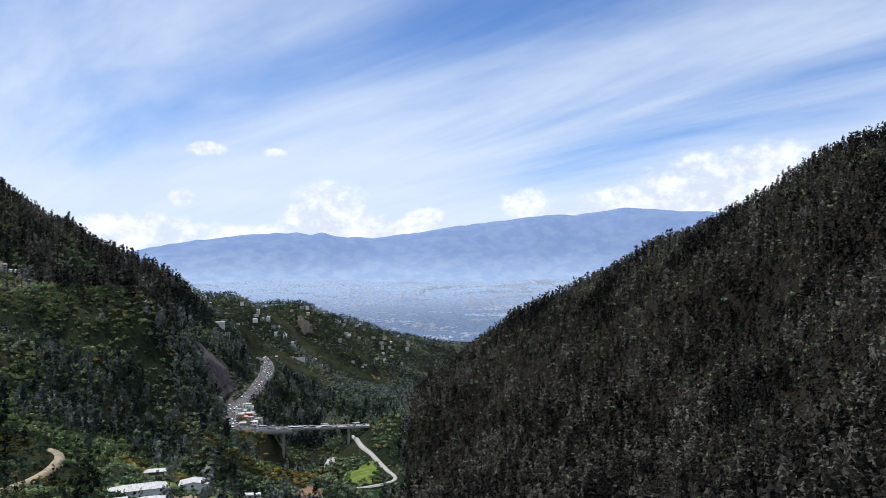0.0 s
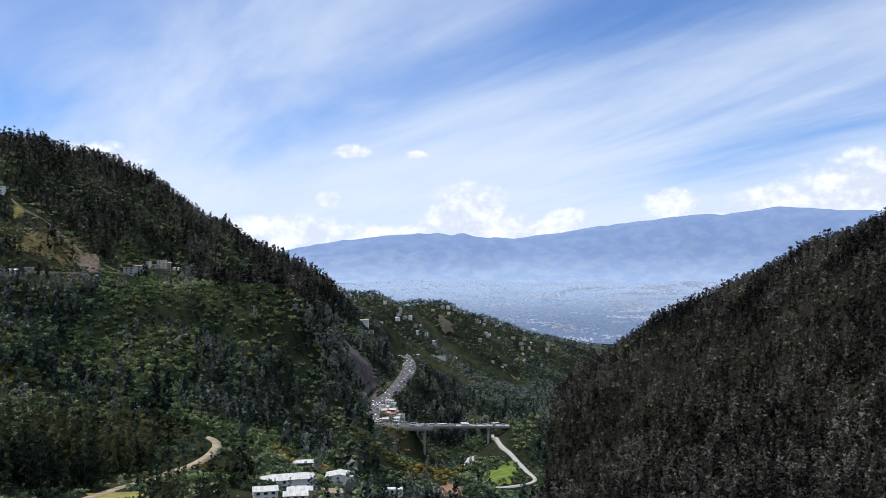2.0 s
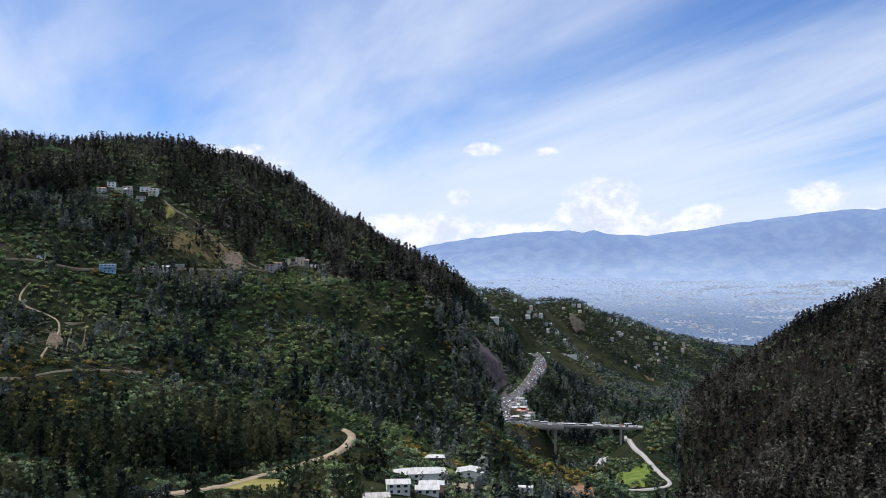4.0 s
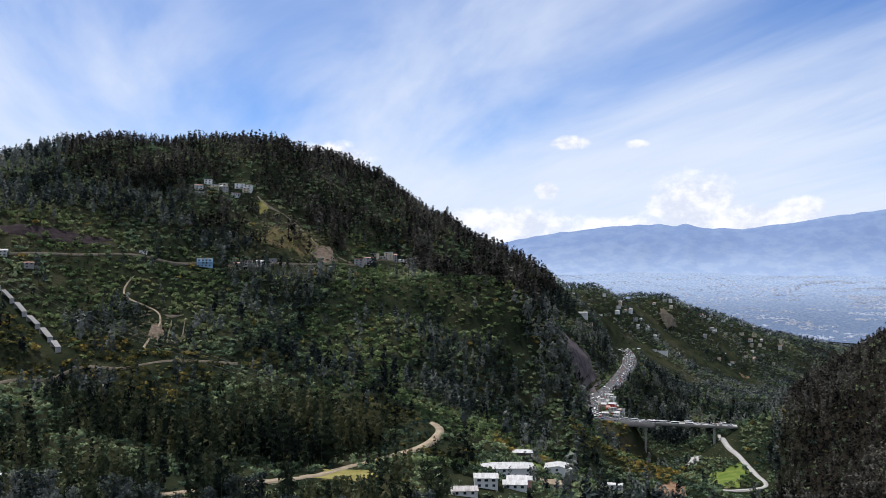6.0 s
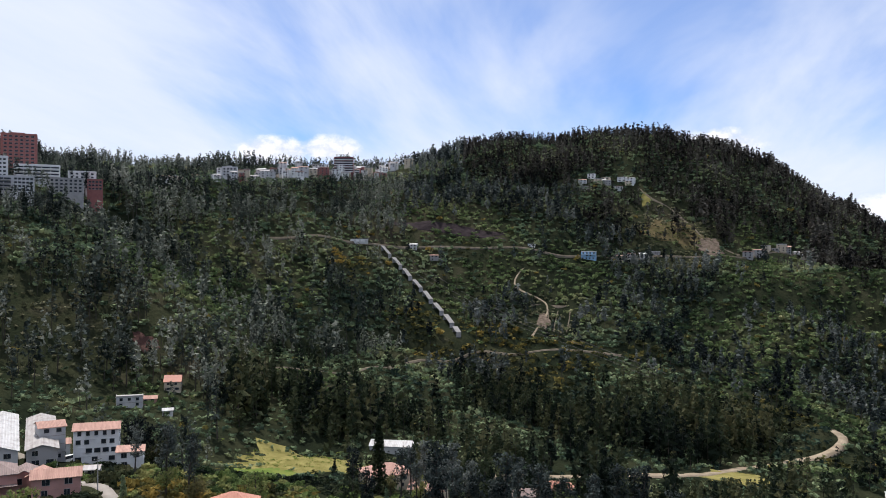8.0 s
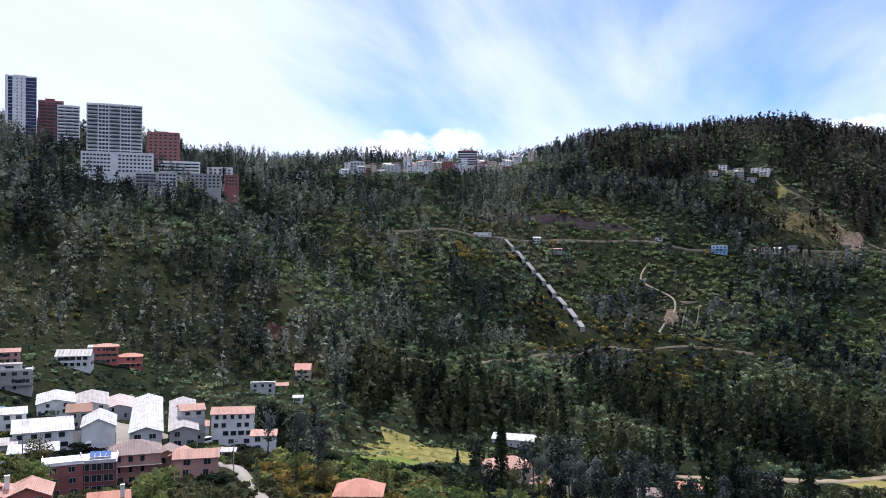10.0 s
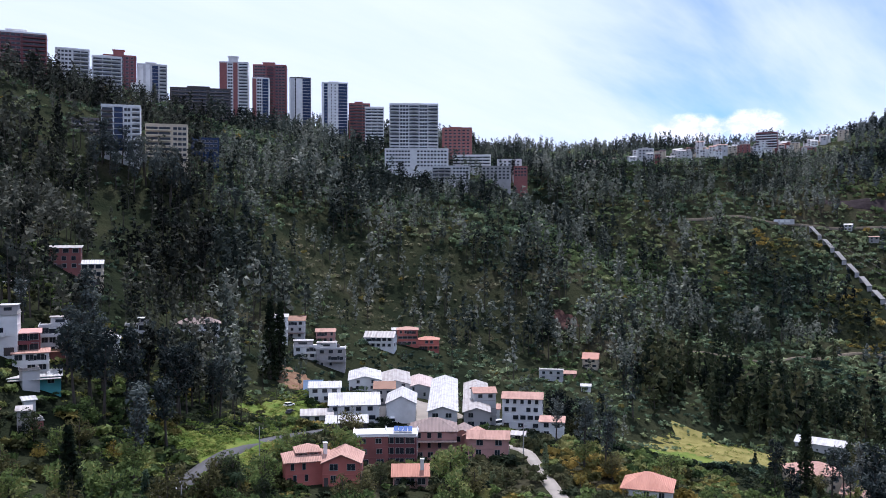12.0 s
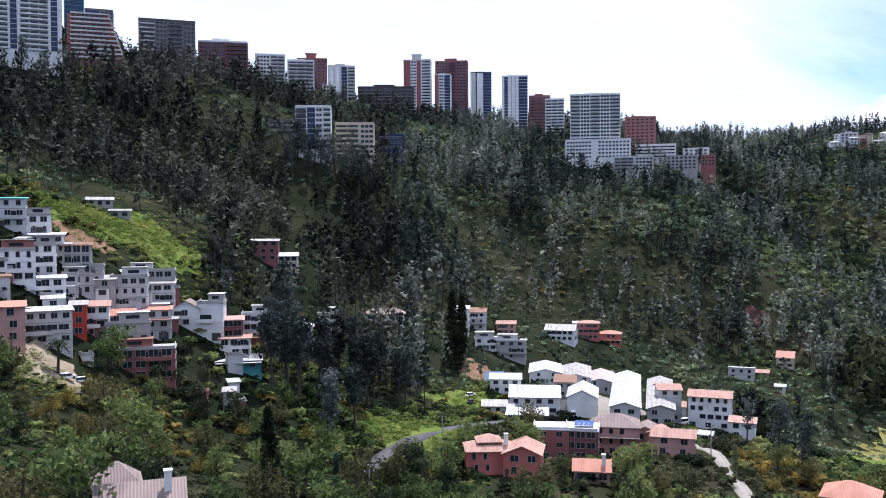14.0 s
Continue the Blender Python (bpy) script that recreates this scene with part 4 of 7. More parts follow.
    if group == "village houses" and floors > 1 and W > 5.5:
        pick, side = abs(math.sin(x * 3.7 + y * 9.1)), 1 if math.sin(x * 8.3) > 0 else -1
        if roof == "flat":          # half-built upper floor
            a, b, h = W * (0.22 + 0.12 * pick), D * 0.30, 2.2 + 0.4 * pick
            cx = side * (W / 2 - a - 0.2)
            part("upper_room", boxes((cx - a, cx + a, D * 0.14 - b, D * 0.14 + b, H + 0.22, H + h)), random.choice((M_GREY, M_PALE, M_BRICK, wall)), over)
            part("upper_window", boxes((cx - a * 0.55, cx + a * 0.35, D * 0.14 - b - 0.06, D * 0.14 - b + 0.02, H + 1.0, H + 1.9)), M_GLASS, over)
            part("upper_sheet", boxes((cx - a - 0.3, cx + a + 0.3, D * 0.14 - b - 0.6, D * 0.14 + b + 0.2, H + h + 0.004, H + h + 0.12)), random.choice((M_TIN, M_OLDTIN, M_OLDTIN, M_RUST)), over)
        if pick > 0.35:             # a balcony with a solid parapet
            k, a, cx = 1 + int(pick * 7) % max(1, floors - 1), W * (0.20 + 0.12 * pick), -side * W * 0.18
            part("balcony", boxes((cx - a, cx + a, -D / 2 - 1.2, -D / 2 - 0.09, k * fh - 0.1, k * fh + 0.1), (cx - a, cx + a, -D / 2 - 1.2, -D / 2 - 1.08, k * fh + 0.1, k * fh + 0.95),
                                  (cx - a, cx - a + 0.12, -D / 2 - 1.08, -D / 2 - 0.09, k * fh + 0.1, k * fh + 0.95), (cx + a - 0.12, cx + a, -D / 2 - 1.08, -D / 2 - 0.09, k * fh + 0.1, k * fh + 0.95)), wall, root)
            # flat dark glass panel stands in for the shaded recess behind the balcony
            part("recess", boxes((cx - a * 0.8, cx + a * 0.8, -D / 2 - 0.07, -D / 2 + 0.03, k * fh + 0.12, k * fh + 2.2)), M_GLASS, root)
        if pick < 0.7:              # a dark panel painted in for the shade of an open ground-floor bay
            cx = side * W * 0.22
            part("garage_bay", boxes((cx - W * 0.17, cx + W * 0.17, -D / 2 - 0.07, -D / 2 + 0.03, 0.05, 2.3)), M_DARK, root)
    if porch:
        part("porch_roof", boxes((-W * 0.5, W * 0.5, -D / 2 - 2.2, -D / 2 - 0.01, porch, porch + 0.15)), roof_mat, root)
    return root


def patch(name, x, y, turn, rx, ry, mat, label, category, clear=True, lift=0.35, seed=1):
    """An irregular piece of open ground laid on the slope."""
    ring, cols = 14, 56
    a = np.linspace(0, 2 * np.pi, cols, endpoint=False)
    wob = 1 + 0.16 * np.sin(a * 3 + seed) + 0.10 * np.sin(a * 5 + seed * 2.3) + 0.08 * np.sin(a * 9 + seed * 4.1) + 0.07 * np.sin(a * 17 + seed * 7.7)
    k = np.linspace(0, 1, ring)
    lx, ly = np.outer(k, np.cos(a) * wob * rx), np.outer(k, np.sin(a) * wob * ry)
    c, s = math.cos(radians(turn)), math.sin(radians(turn))
    px, py = x + c * lx - s * ly, y + s * lx + c * ly
    pz = ground(px, py) + lift * np.linspace(1, 0.6, ring)[:, None]
    pz[-1] -= 1.5
    i = (np.arange(ring - 1)[:, None] * cols + np.arange(cols)[None])
    j = (np.arange(ring - 1)[:, None] * cols + (np.arange(cols) + 1)[None] % cols)
    faces = np.c_[i.ravel(), (i + cols).ravel(), (j + cols).ravel(), j.ravel()]
    ob = new(name, mesh_from(name, np.c_[px.ravel(), py.ravel(), pz.ravel()], faces, mat, True))
    tagged(ob, label, category, kind="structure")
    if clear:
        n = max(1, int(max(rx, ry) / min(rx, ry) + 0.5))
        for q in range(n):
            f = (q + 0.5) / n * 2 - 1 if n > 1 else 0.0
            ox, oy = (f * (rx - min(rx, ry)) * 1.0, 0) if rx > ry else (0, f * (ry - min(rx, ry)) * 1.0)
            CLEARINGS.append((x + c * ox - s * oy, y + s * ox + c * oy, min(rx, ry) * 0.8))
            LAWNS.append(CLEARINGS[-1])
    return ob


def bent(points, step=3.0):
    """A smooth line through the points, in short even steps."""
    p = np.array(points, float)
    p = np.vstack([2 * p[0] - p[1], p, 2 * p[-1] - p[-2]])
    out = []
    for i in range(1, len(p) - 2):
        n = max(2, int(np.linalg.norm(p[i + 1] - p[i]) / step))
        t = np.linspace(0, 1, n, endpoint=False)[:, None]
        out.append(0.5 * (2 * p[i] + (p[i + 1] - p[i - 1]) * t + (2 * p[i - 1] - 5 * p[i] + 4 * p[i + 1] - p[i + 2]) * t ** 2
                          + (3 * p[i] - p[i - 1] - 3 * p[i + 1] + p[i + 2]) * t ** 3))
    return np.vstack(out + [p[-2:-1]])


LINES = []      # roads, kept free of trees: points and half width


def road(name, points, width, mat, label, category="road", lift=0.3, level=None, kerb=0.0):
    """A road laid along the slope with a solid bed; level gives its own heights where it leaves the ground."""
    p = bent(points)
    side = np.gradient(p[:, :2], axis=0)
    side = np.c_[-side[:, 1], side[:, 0]] / np.linalg.norm(side, axis=1)[:, None]
    l, r = p[:, :2] + side * width / 2, p[:, :2] - side * width / 2
    if level is None:
        z = np.maximum(np.maximum(ground(l[:, 0], l[:, 1]), ground(r[:, 0], r[:, 1])), ground(p[:, 0], p[:, 1]))
        z = np.convolve(np.r_[[z[0]] * 4, z, [z[-1]] * 4], np.ones(9) / 9, "valid") + lift
    else:
        z = bent(level)[:, 2]
    v = np.vstack([np.c_[l, z], np.c_[r, z], np.c_[l + side * 1.0, z - 5], np.c_[r - side * 1.0, z - 5]])
    n = len(p)
    i = np.arange(n - 1)
    f = np.vstack([np.c_[i + n, i + n + 1, i + 1, i], np.c_[i, i + 1, i + 2 * n + 1, i + 2 * n], np.c_[i + 3 * n, i + 3 * n + 1, i + n + 1, i + n]])
    ob = new(name, mesh_from(name, v, f, mat))
    tagged(ob, label, category, kind="structure")
    LINES.append(([tuple(q) for q in p[::4, :2]], width / 2 + 2.0))
    return p, z


def car(paint, kind="car"):
    """A car or a lorry of true size, with body, glass and wheels; it stands on its base."""
    long, wide, tall = {"car": (4.3, 1.75, 1.45), "van": (5.2, 1.9, 2.1), "bus": (11.0, 2.5, 3.1)}[kind]
    root = empty(kind, pose(0, 0, 0), {"car": "small car standing in the traffic", "van": "delivery van standing in the traffic", "bus": "long bus standing in the traffic"}[kind], kind, "traffic on the highway")
    h = tall * (0.55 if kind == "car" else 0.5)
    bm = bmesh.new()
    solid(bm, [(-wide / 2, -long / 2, 0.3), (wide / 2, -long / 2, 0.3), (wide / 2, long / 2, 0.3), (-wide / 2, long / 2, 0.3)],
          [(-wide / 2 + .04, -long / 2 + .1, h), (wide / 2 - .04, -long / 2 + .1, h), (wide / 2 - .04, long / 2 - .1, h), (-wide / 2 + .04, long / 2 - .1, h)])
    part("body", bm, paint, root)
    f, b = (0.22, 0.12) if kind == "car" else (0.04, 0.03)
    bm = bmesh.new()
    y0, y1 = -long / 2 + long * b, long / 2 - long * f
    solid(bm, [(-wide / 2 + .06, y0, h), (wide / 2 - .06, y0, h), (wide / 2 - .06, y1, h), (-wide / 2 + .06, y1, h)],
          [(-wide / 2 + .2, y0 + .35 * (kind == "car"), tall - .08), (wide / 2 - .2, y0 + .35 * (kind == "car"), tall - .08), (wide / 2 - .2, y1 - .6 * (kind == "car"), tall - .08), (-wide / 2 + .2, y1 - .6 * (kind == "car"), tall - .08)])
    part("cabin_glass", bm, M_GLASS, root)
    part("roof", boxes((-wide / 2 + .18, wide / 2 - .18, y0 + .3 * (kind == "car"), y1 - .55 * (kind == "car"), tall - .078, tall)), paint, root)
    for sy in (-0.31, 0.31):
        bm = bmesh.new()
        for sx in (-1, 1):
            bmesh.ops.create_cone(bm, cap_ends=True, segments=12, radius1=0.34, radius2=0.34, depth=0.22, matrix=Matrix.Translation((sx * (wide / 2 - 0.1), sy * long, 0.34)) @ Matrix.Rotation(radians(90), 4, "Y"))
        part("wheel_pair", bm, M_TYRE, root)
    return root


def paint(name, c):
    return plain(name, c, 0.3, vary=0.08, size=1.0, spec=0.5)


# ---- towers along the edge of the high town ----
W_, B_ = M_WHITE, M_BRICK
tower(-523, -240, 108, 112, 36, 20, 16, W_, [("bal", "front", -0.5, -0.3, W_), ("glass", "front", -0.27, -0.17, M_BLUEGLASS), ("bal", "front", -0.12, 0.3, W_), ("glass", "front", 0.34, 0.44, M_BLUEGLASS), ("win", "right", -0.4, 0.4, 3, 2, 1.5)],
      "tall white apartment tower with dark blue glazed shafts")
tower(-602, -245, 138, 112, 13, 12, 8, M_TEAL, [("glass", "front", -0.45, 0.45, M_BLUEGLASS)], "slim teal glazed apartment block behind the trees", top=2)
tower(-598, -226, 133, 108, 18, 14, 6, M_TAUPE, [("glass", "front", -0.48, 0.0, M_BLUEGLASS), ("win", "front", 0.05, 0.48, 3, 1.6, 1.5)], "dark glazed apartment block behind the trees")
tower(-613, -184, 114, 107, 38, 18, 11, M_TAUPE, [("win", "left", -0.4, 0.4, 3, 2.0, 1.6), ("bal", "front", -0.48, -0.22, M_PALE), ("win", "front", -0.2, 0.0, 3, 1.8, 1.6), ("bal", "front", 0.02, 0.26, M_TAUPE), ("win", "front", 0.28, 0.49, 3, 1.8, 1.6)],
      "grey-brown apartment block with pale balconies", cap=M_DARK)
tower(-672, -158, 112, 100, 37, 18, 11, M_MAROON, [("win", "front", -0.48, 0.05, 6, 2.2, 1.5), ("bal", "front", 0.08, 0.48, M_MAROON), ("win", "left", -0.4, 0.4, 3, 2, 1.5)], "maroon brick apartment block with a white penthouse", cap=M_WHITE, top=3.5)
tower(-706, -128, 112, 101, 24, 16, 10, W_, [("bal", "front", 0.02, 0.46, M_PALE), ("win", "front", -0.45, -0.02, 4, 1.5, 1.4), ("win", "left", -0.4, 0.4, 3, 1.4, 1.4)], "white apartment block with balconies", top=2)
tower(-714, -104, 112, 98, 22, 15, 9, W_, [("bal", "front", -0.46, 0.46, M_PALE)], "white apartment block with long balconies", top=2)
tower(-763, -101, 114, 96, 26, 15, 12, M_MAROON, [("win", "front", -0.45, 0.45, 6, 1.8, 1.5)], "maroon apartment block with a roof turret", cap=M_BRICK, top=6)
tower(-771, -76, 106, 96, 24, 16, 13, M_PALE, [("panel", "front", -0.48, -0.3, W_), ("panel", "front", -0.22, -0.08, W_), ("glass", "front", 0.0, 0.2, M_BLUEGLASS), ("bal", "front", 0.24, 0.48, M_PALE)], "pale apartment tower with blue glazing and white ribs", top=3)
tower(-748, -84, 104, 96, 13, 12, 7, W_, [("win", "front", -0.45, 0.45, 4, 1.7, 1.3)], "low white apartment block with ribbon windows")
tower(-799, -37, 104, 90, 52, 16, 9, M_DARK, [("bal", "front", -0.48, 0.1, M_TAUPE), ("bal", "front", 0.14, 0.48, M_TAUPE)], "long dark brown apartment block", top=3)
tower(-852, -8, 106, 86, 27, 17, 20, W_, [("panel", "front", -0.49, -0.24, B_), ("bal", "front", 0.16, 0.48, W_), ("panel", "front", -0.02, 0.13, B_), ("win", "front", -0.22, -0.04, 2, 1.6, 1.4), ("win", "left", -0.4, 0.4, 3, 1.8, 1.4)],
      "white apartment tower with brick-red panels and a brick turret", cap=M_PALE, top=7)
tower(-846, 17, 100, 86, 16, 15, 17, W_, [("glass", "front", 0.1, 0.45, M_BLUEGLASS), ("panel", "front", -0.48, -0.25, B_), ("win", "front", -0.22, 0.05, 2, 1.6, 1.6)], "white apartment tower with dark glazing", top=2)
tower(-884, 27, 102, 84, 33, 18, 23, M_MAROON, [("win", "front", -0.46, -0.12, 4, 1.9, 1.5), ("bal", "front", -0.08, 0.12, M_MAROON), ("win", "front", 0.16, 0.46, 3, 2.2, 1.5), ("win", "left", -0.4, 0.4, 3, 1.8, 1.4)], "tall maroon brick apartment tower", cap=M_BRICK, top=4)
tower(-870, 56, 100, 88, 21, 17, 19, W_, [("glass", "front", 0.1, 0.48, M_BLUEGLASS), ("panel", "front", -0.44, -0.3, M_PALE), ("glass", "front", -0.27, -0.2, M_GLASS)], "white apartment tower with a navy glass front", cap=M_DARK, top=2)
tower(-846, 88, 92, 86, 25, 18, 19, W_, [("glass", "front", -0.42, -0.28, M_BLUEGLASS), ("glass", "front", 0.14, 0.48, M_BLUEGLASS), ("win", "front", -0.2, 0.08, 2, 0.8, 1.2)], "white tower with rounded navy glazing", top=2.5)
tower(-848, 113, 88, 82, 21, 15, 14, B_, [("bal", "front", -0.45, 0.45, B_)], "brick apartment block with deep balconies", top=3)
tower(-821, 124, 84, 80, 18, 14, 13, W_, [("bal", "front", -0.48, 0.48, W_)], "glazed block with white sunshade bands", top=1)
tower(-731, 145, 74, 80, 42, 18, 13, W_, [("win", "left", -0.4, 0.4, 3, 2, 1.4), ("bal", "front", -0.49, -0.30, M_PALE), ("win", "front", -0.29, -0.11, 3, 1.7, 1.7), ("bal", "front", -0.10, 0.10, M_PALE), ("win", "front", 0.11, 0.28, 3, 1.7, 1.7), ("bal", "front", 0.29, 0.49, M_PALE)],
      "large white apartment block with three bays of glazed balconies", top=2)
tower(-719, 145, 58, 79, 54, 22, 5, W_, [("win", "front", -0.48, -0.1, 8, 1.5, 1.3), ("win", "front", 0.0, 0.48, 9, 1.5, 1.3)], "broad white podium under the apartment block", name="parking_podium")
tower(-766, 193, 62, 74, 27, 17, 12, B_, [("win", "front", -0.45, 0.45, 6, 2.0, 1.4), ("win", "left", -0.4, 0.4, 3, 1.8, 1.4)], "red brick apartment block", top=2)
tower(-740, 200, 60, 73, 34, 12, 4, W_, [("bal", "front", -0.48, 0.48, W_)], "white terraced row houses at the edge of the slope", name="terraced_houses", fh=2.8)
tower(-745, 237, 60, 71, 22, 12, 3, W_, [("win", "front", -0.45, 0.45, 5, 1.6, 1.3)], "white row houses with flat roofs", name="terraced_houses", fh=2.8)
tower(-706, 172, 47, 78, 32, 12, 4, M_PALE, [("bal", "front", -0.48, 0.0, M_GREY), ("win", "front", 0.05, 0.48, 5, 1.6, 1.4)], "grey concrete flats below the white block", name="apartment_house", fh=2.8)
tower(-722, 217, 49, 74, 26, 10, 4, M_GREY, [("win", "front", -0.47, 0.47, 7, 1.6, 1.4)], "grey concrete flats among gum trees", name="apartment_house", fh=2.8)
tower(-722, 240, 52, 71, 12, 11, 3, M_BRICK, [("win", "front", -0.45, 0.45, 4, 1.5, 1.3)], "brick flats among gum trees", name="apartment_house", fh=2.8)
tower(-496, -65, 46, 94, 20, 13, 8, W_, [("bal", "front", -0.49, -0.2, M_DARK), ("glass", "front", -0.17, 0.05, M_BLUEGLASS), ("win", "front", 0.08, 0.25, 2, 1.5, 1.4), ("bal", "front", 0.28, 0.49, W_)], "white and black apartment block on the wooded slope", name="apartment_house", group="flats on the slope")
tower(-518, -43, 42, 92, 23, 13, 7, M_CREAM, [("bal", "front", -0.49, 0.1, M_CREAM), ("win", "front", 0.15, 0.48, 3, 2.0, 1.5)], "beige apartment block on the wooded slope", name="apartment_house", group="flats on the slope")
tower(-600, -25, 56, 90, 18, 10, 3, M_BLUEGLASS, [("win", "front", -0.45, 0.45, 6, 2.0, 1.6)], "low dark blue building among trees", name="apartment_house", group="flats on the slope")
tower(-523, -88, 42, 100, 15, 11, 8, M_TAUPE, [("bal", "front", -0.48, 0.48, M_GREY)], "unfinished grey-brown flats in the forest", name="apartment_house", group="flats on the slope")


def stepped_block():
    """A brick block whose floors step back up the slope, each with a white terrace edge."""
    root = empty("stepped_apartments", pose(-560, -214, 108, 0, 0, 108), "brick apartment block with white stepped terraces", "apartment building")
    CLEARINGS.append((-560, -214, 20))
    for k in range(11):
        right = 17 - k * 0.95
        step = part("storey", boxes((-17, right, -8 + k * 0.5, 9, k * 2.9 - (8 if k == 0 else 0), k * 2.9 + 2.5)), M_BRICK, root)
        part("terrace", boxes((-15, right + 0.8, -9.2 + k * 0.5, 9, k * 2.9 + 2.5, k * 2.9 + 2.9), (-15, right + 0.8, -9.2 + k * 0.5, -9.0 + k * 0.5, k * 2.9 + 2.9, k * 2.9 + 3.5)), M_PALE, root)
        ring = window_unit(2.4, 1.7, M_GLASS, M_FRAME)
        for c in range(7):
            part("window", ring, None, step, at=pose(-13.5 + c * 4.0 * (right + 14) / 31, -8 + k * 0.5, k * 2.9 + 1.2))


stepped_block()

# ---- the hillside village ----
V = "village houses"
house(-242, -118, -1, 112, 10, 8, 3, "tall white house with a teal roof terrace", M_PALE, "shed", M_TEAL, 3, 2, rise=0.6, group=V)
house(-221, -107, -12, 118, 11, 8, 3, "white house with rows of square windows", M_WHITE, "flat", M_CONC, 4, 2, group=V, tank=True)
house(-246, -114, -6, 114, 12, 8, 2, "white house with a flat terrace roof", M_WHITE, "flat", M_CONC, 4, 0, group=V)
house(-242, -107, -7, 110, 9, 7, 2, "white house with a low sheet roof", M_WHITE, "shed", M_TIN, 3, 1, rise=0.7, group=V)
house(-232, -104, -11, 113, 7, 7, 3, "white stuccoed house with an outside stair", M_WHITE, "flat", M_CONC, 2, 1, group=V)
house(-243, -99, -9, 108, 7.5, 6, 3, "unfinished concrete frame house with open floors", M_GREY, "shed", M_RUST, 3, 1, rise=0.8, group=V, win=(2.1, 2.0), skip=0)
house(-237, -95, -16, 112, 10.5, 7, 2, "grey block house with four wide windows", M_PALE, "flat", M_CONC, 4, 1, group=V, tank=True)
house(-238, -89, -16, 102, 5, 7, 3, "narrow grey house with blank side wall", M_GREY, "shed", M_OLDTIN, 1, 0, rise=0.9, group=V)
house(-242, -84, -17, 104, 10, 8, 4, "four-storey grey plastered house with many windows", M_PALE, "flat", M_CONC, 4, 2, group=V, tank=True)
house(-225, -100, -16, 115, 9.5, 6, 2, "low white house with a sheet metal roof", M_WHITE, "shed", M_TIN, 3, 1, rise=0.6, group=V)
house(-256, -82, -21, 104, 13, 8, 3, "grey unplastered house with a stepped roofline", M_GREY, "flat", M_CONC, 5, 2, group=V)
house(-252, -79, -25, 104, 9, 7, 3, "grey concrete house with a balcony", M_PALE, "shed", M_OLDTIN, 3, 2, rise=0.7, group=V)
house(-195, -97, -25, 116, 10, 8, 3, "rose-grey house under an orange roof", M_ROSE, "shed", M_ORANGE, 2, 0, rise=0.8, group=V)
house(-209, -93, -27, 116, 11.5, 8, 3, "three-storey pale grey house with wide windows", M_PALE, "shed", M_TIN, 4, 1, rise=0.5, group=V, win=(1.8, 1.3))
house(-221, -90, -25, 110, 4, 7, 3, "narrow red house front with a stair", M_RED, "shed", M_OLDTIN, 1, 0, rise=0.6, group=V, win=(1.8, 1.6))
house(-226, -87, -26, 108, 6, 7, 3, "white house with large dark windows and a pink roof", M_WHITE, "gable", M_TILE, 2, 1, rise=1.1, group=V, win=(2.2, 1.5))
house(-232, -84, -23, 108, 9, 7, 2, "white house under a salmon tiled roof", M_WHITE, "gable", M_REDTILE, 3, 1, rise=1.4, group=V)
house(-220, -96, -20, 113, 5, 6, 2, "small white shed with a curved pale roof", M_WHITE, "shed", M_TIN, 1, 0, rise=1.0, group=V)
house(-228, -80, -31, 112, 11.5, 9, 3, "bare grey block house stepping down the slope", M_GREY, "flat", M_CONC, 3, 2, group=V, skip=0.4)
house(-241, -76, -29, 106, 7.5, 7, 3, "grey house with an orange awning roof", M_PALE, "shed", M_ORANGE, 2, 1, rise=0.6, group=V, porch=5.8)
house(-223, -73, -39, 105, 14, 9, 3, "unfinished brick and concrete frame with open storeys", M_BRICK, "flat", M_CONC, 4, 3, group=V, win=(2.4, 2.1), skip=0.0)
house(-247, -78, -28, 108, 6, 6, 2, "small pale house with a tin roof", M_PALE, "shed", M_TIN, 2, 1, rise=0.5, group=V)
house(-253, -71, -28, 98, 8, 9, 2, "white barn-like house under an old tiled roof", M_WHITE, "cross", M_OLDTILE, 1, 1, rise=2.4, group=V)
house(-254, -64, -33, 98, 7.5, 10, 4, "tall blank white house", M_WHITE, "flat", M_CONC, 0, 1, group=V, skip=0.6)
house(-257, -58.5, -33, 102, 6, 8, 3, "maroon house with a glazed front and a roof awning", M_MAROON, "shed", M_ROSE, 2, 0, rise=0.5, group=V, win=(2.4, 2.1), skip=0)
house(-253, -57, -38, 100, 9, 6, 2, "orange and white low house", M_WHITE, "shed", M_TILE, 3, 1, rise=0.5, group=V)
house(-258, -61, -37, 104, 4, 6, 2, "terracotta annexe with blank walls", M_ORANGE, "flat", M_CONC, 0, 0, group=V)
house(-270, -54, -35, 100, 9, 8, 3, "white house with tall narrow windows", M_WHITE, "flat", M_PALE, 4, 1, group=V)
house(-290, -43, -35, 96, 8, 7, 2, "white cottage under a pale gable roof", M_WHITE, "cross", M_TIN, 2, 1, rise=1.6, group=V)
house(-298, -45, -29, 100, 5, 5, 1, "small white hut with a sheet roof", M_WHITE, "shed", M_TIN, 2, 0, rise=0.6, group=V)
house(-312, -36, -36, 96, 8, 7, 3, "white open-framed house with balconies", M_WHITE, "flat", M_CONC, 2, 1, group=V, win=(2.6, 1.8))
house(-248, -55, -41, 102, 13, 7, 1, "low teal shed under a broad pale sheet roof", M_TEAL, "shed", M_TIN, 3, 1, rise=0.9, group=V, porch=2.4)
house(-343, -65, -9, 96, 11, 8, 3, "brick house with balconies in the trees", M_BRICK, "shed", M_OLDTIN, 3, 1, rise=0.8, group=V, win=(1.9, 1.7))
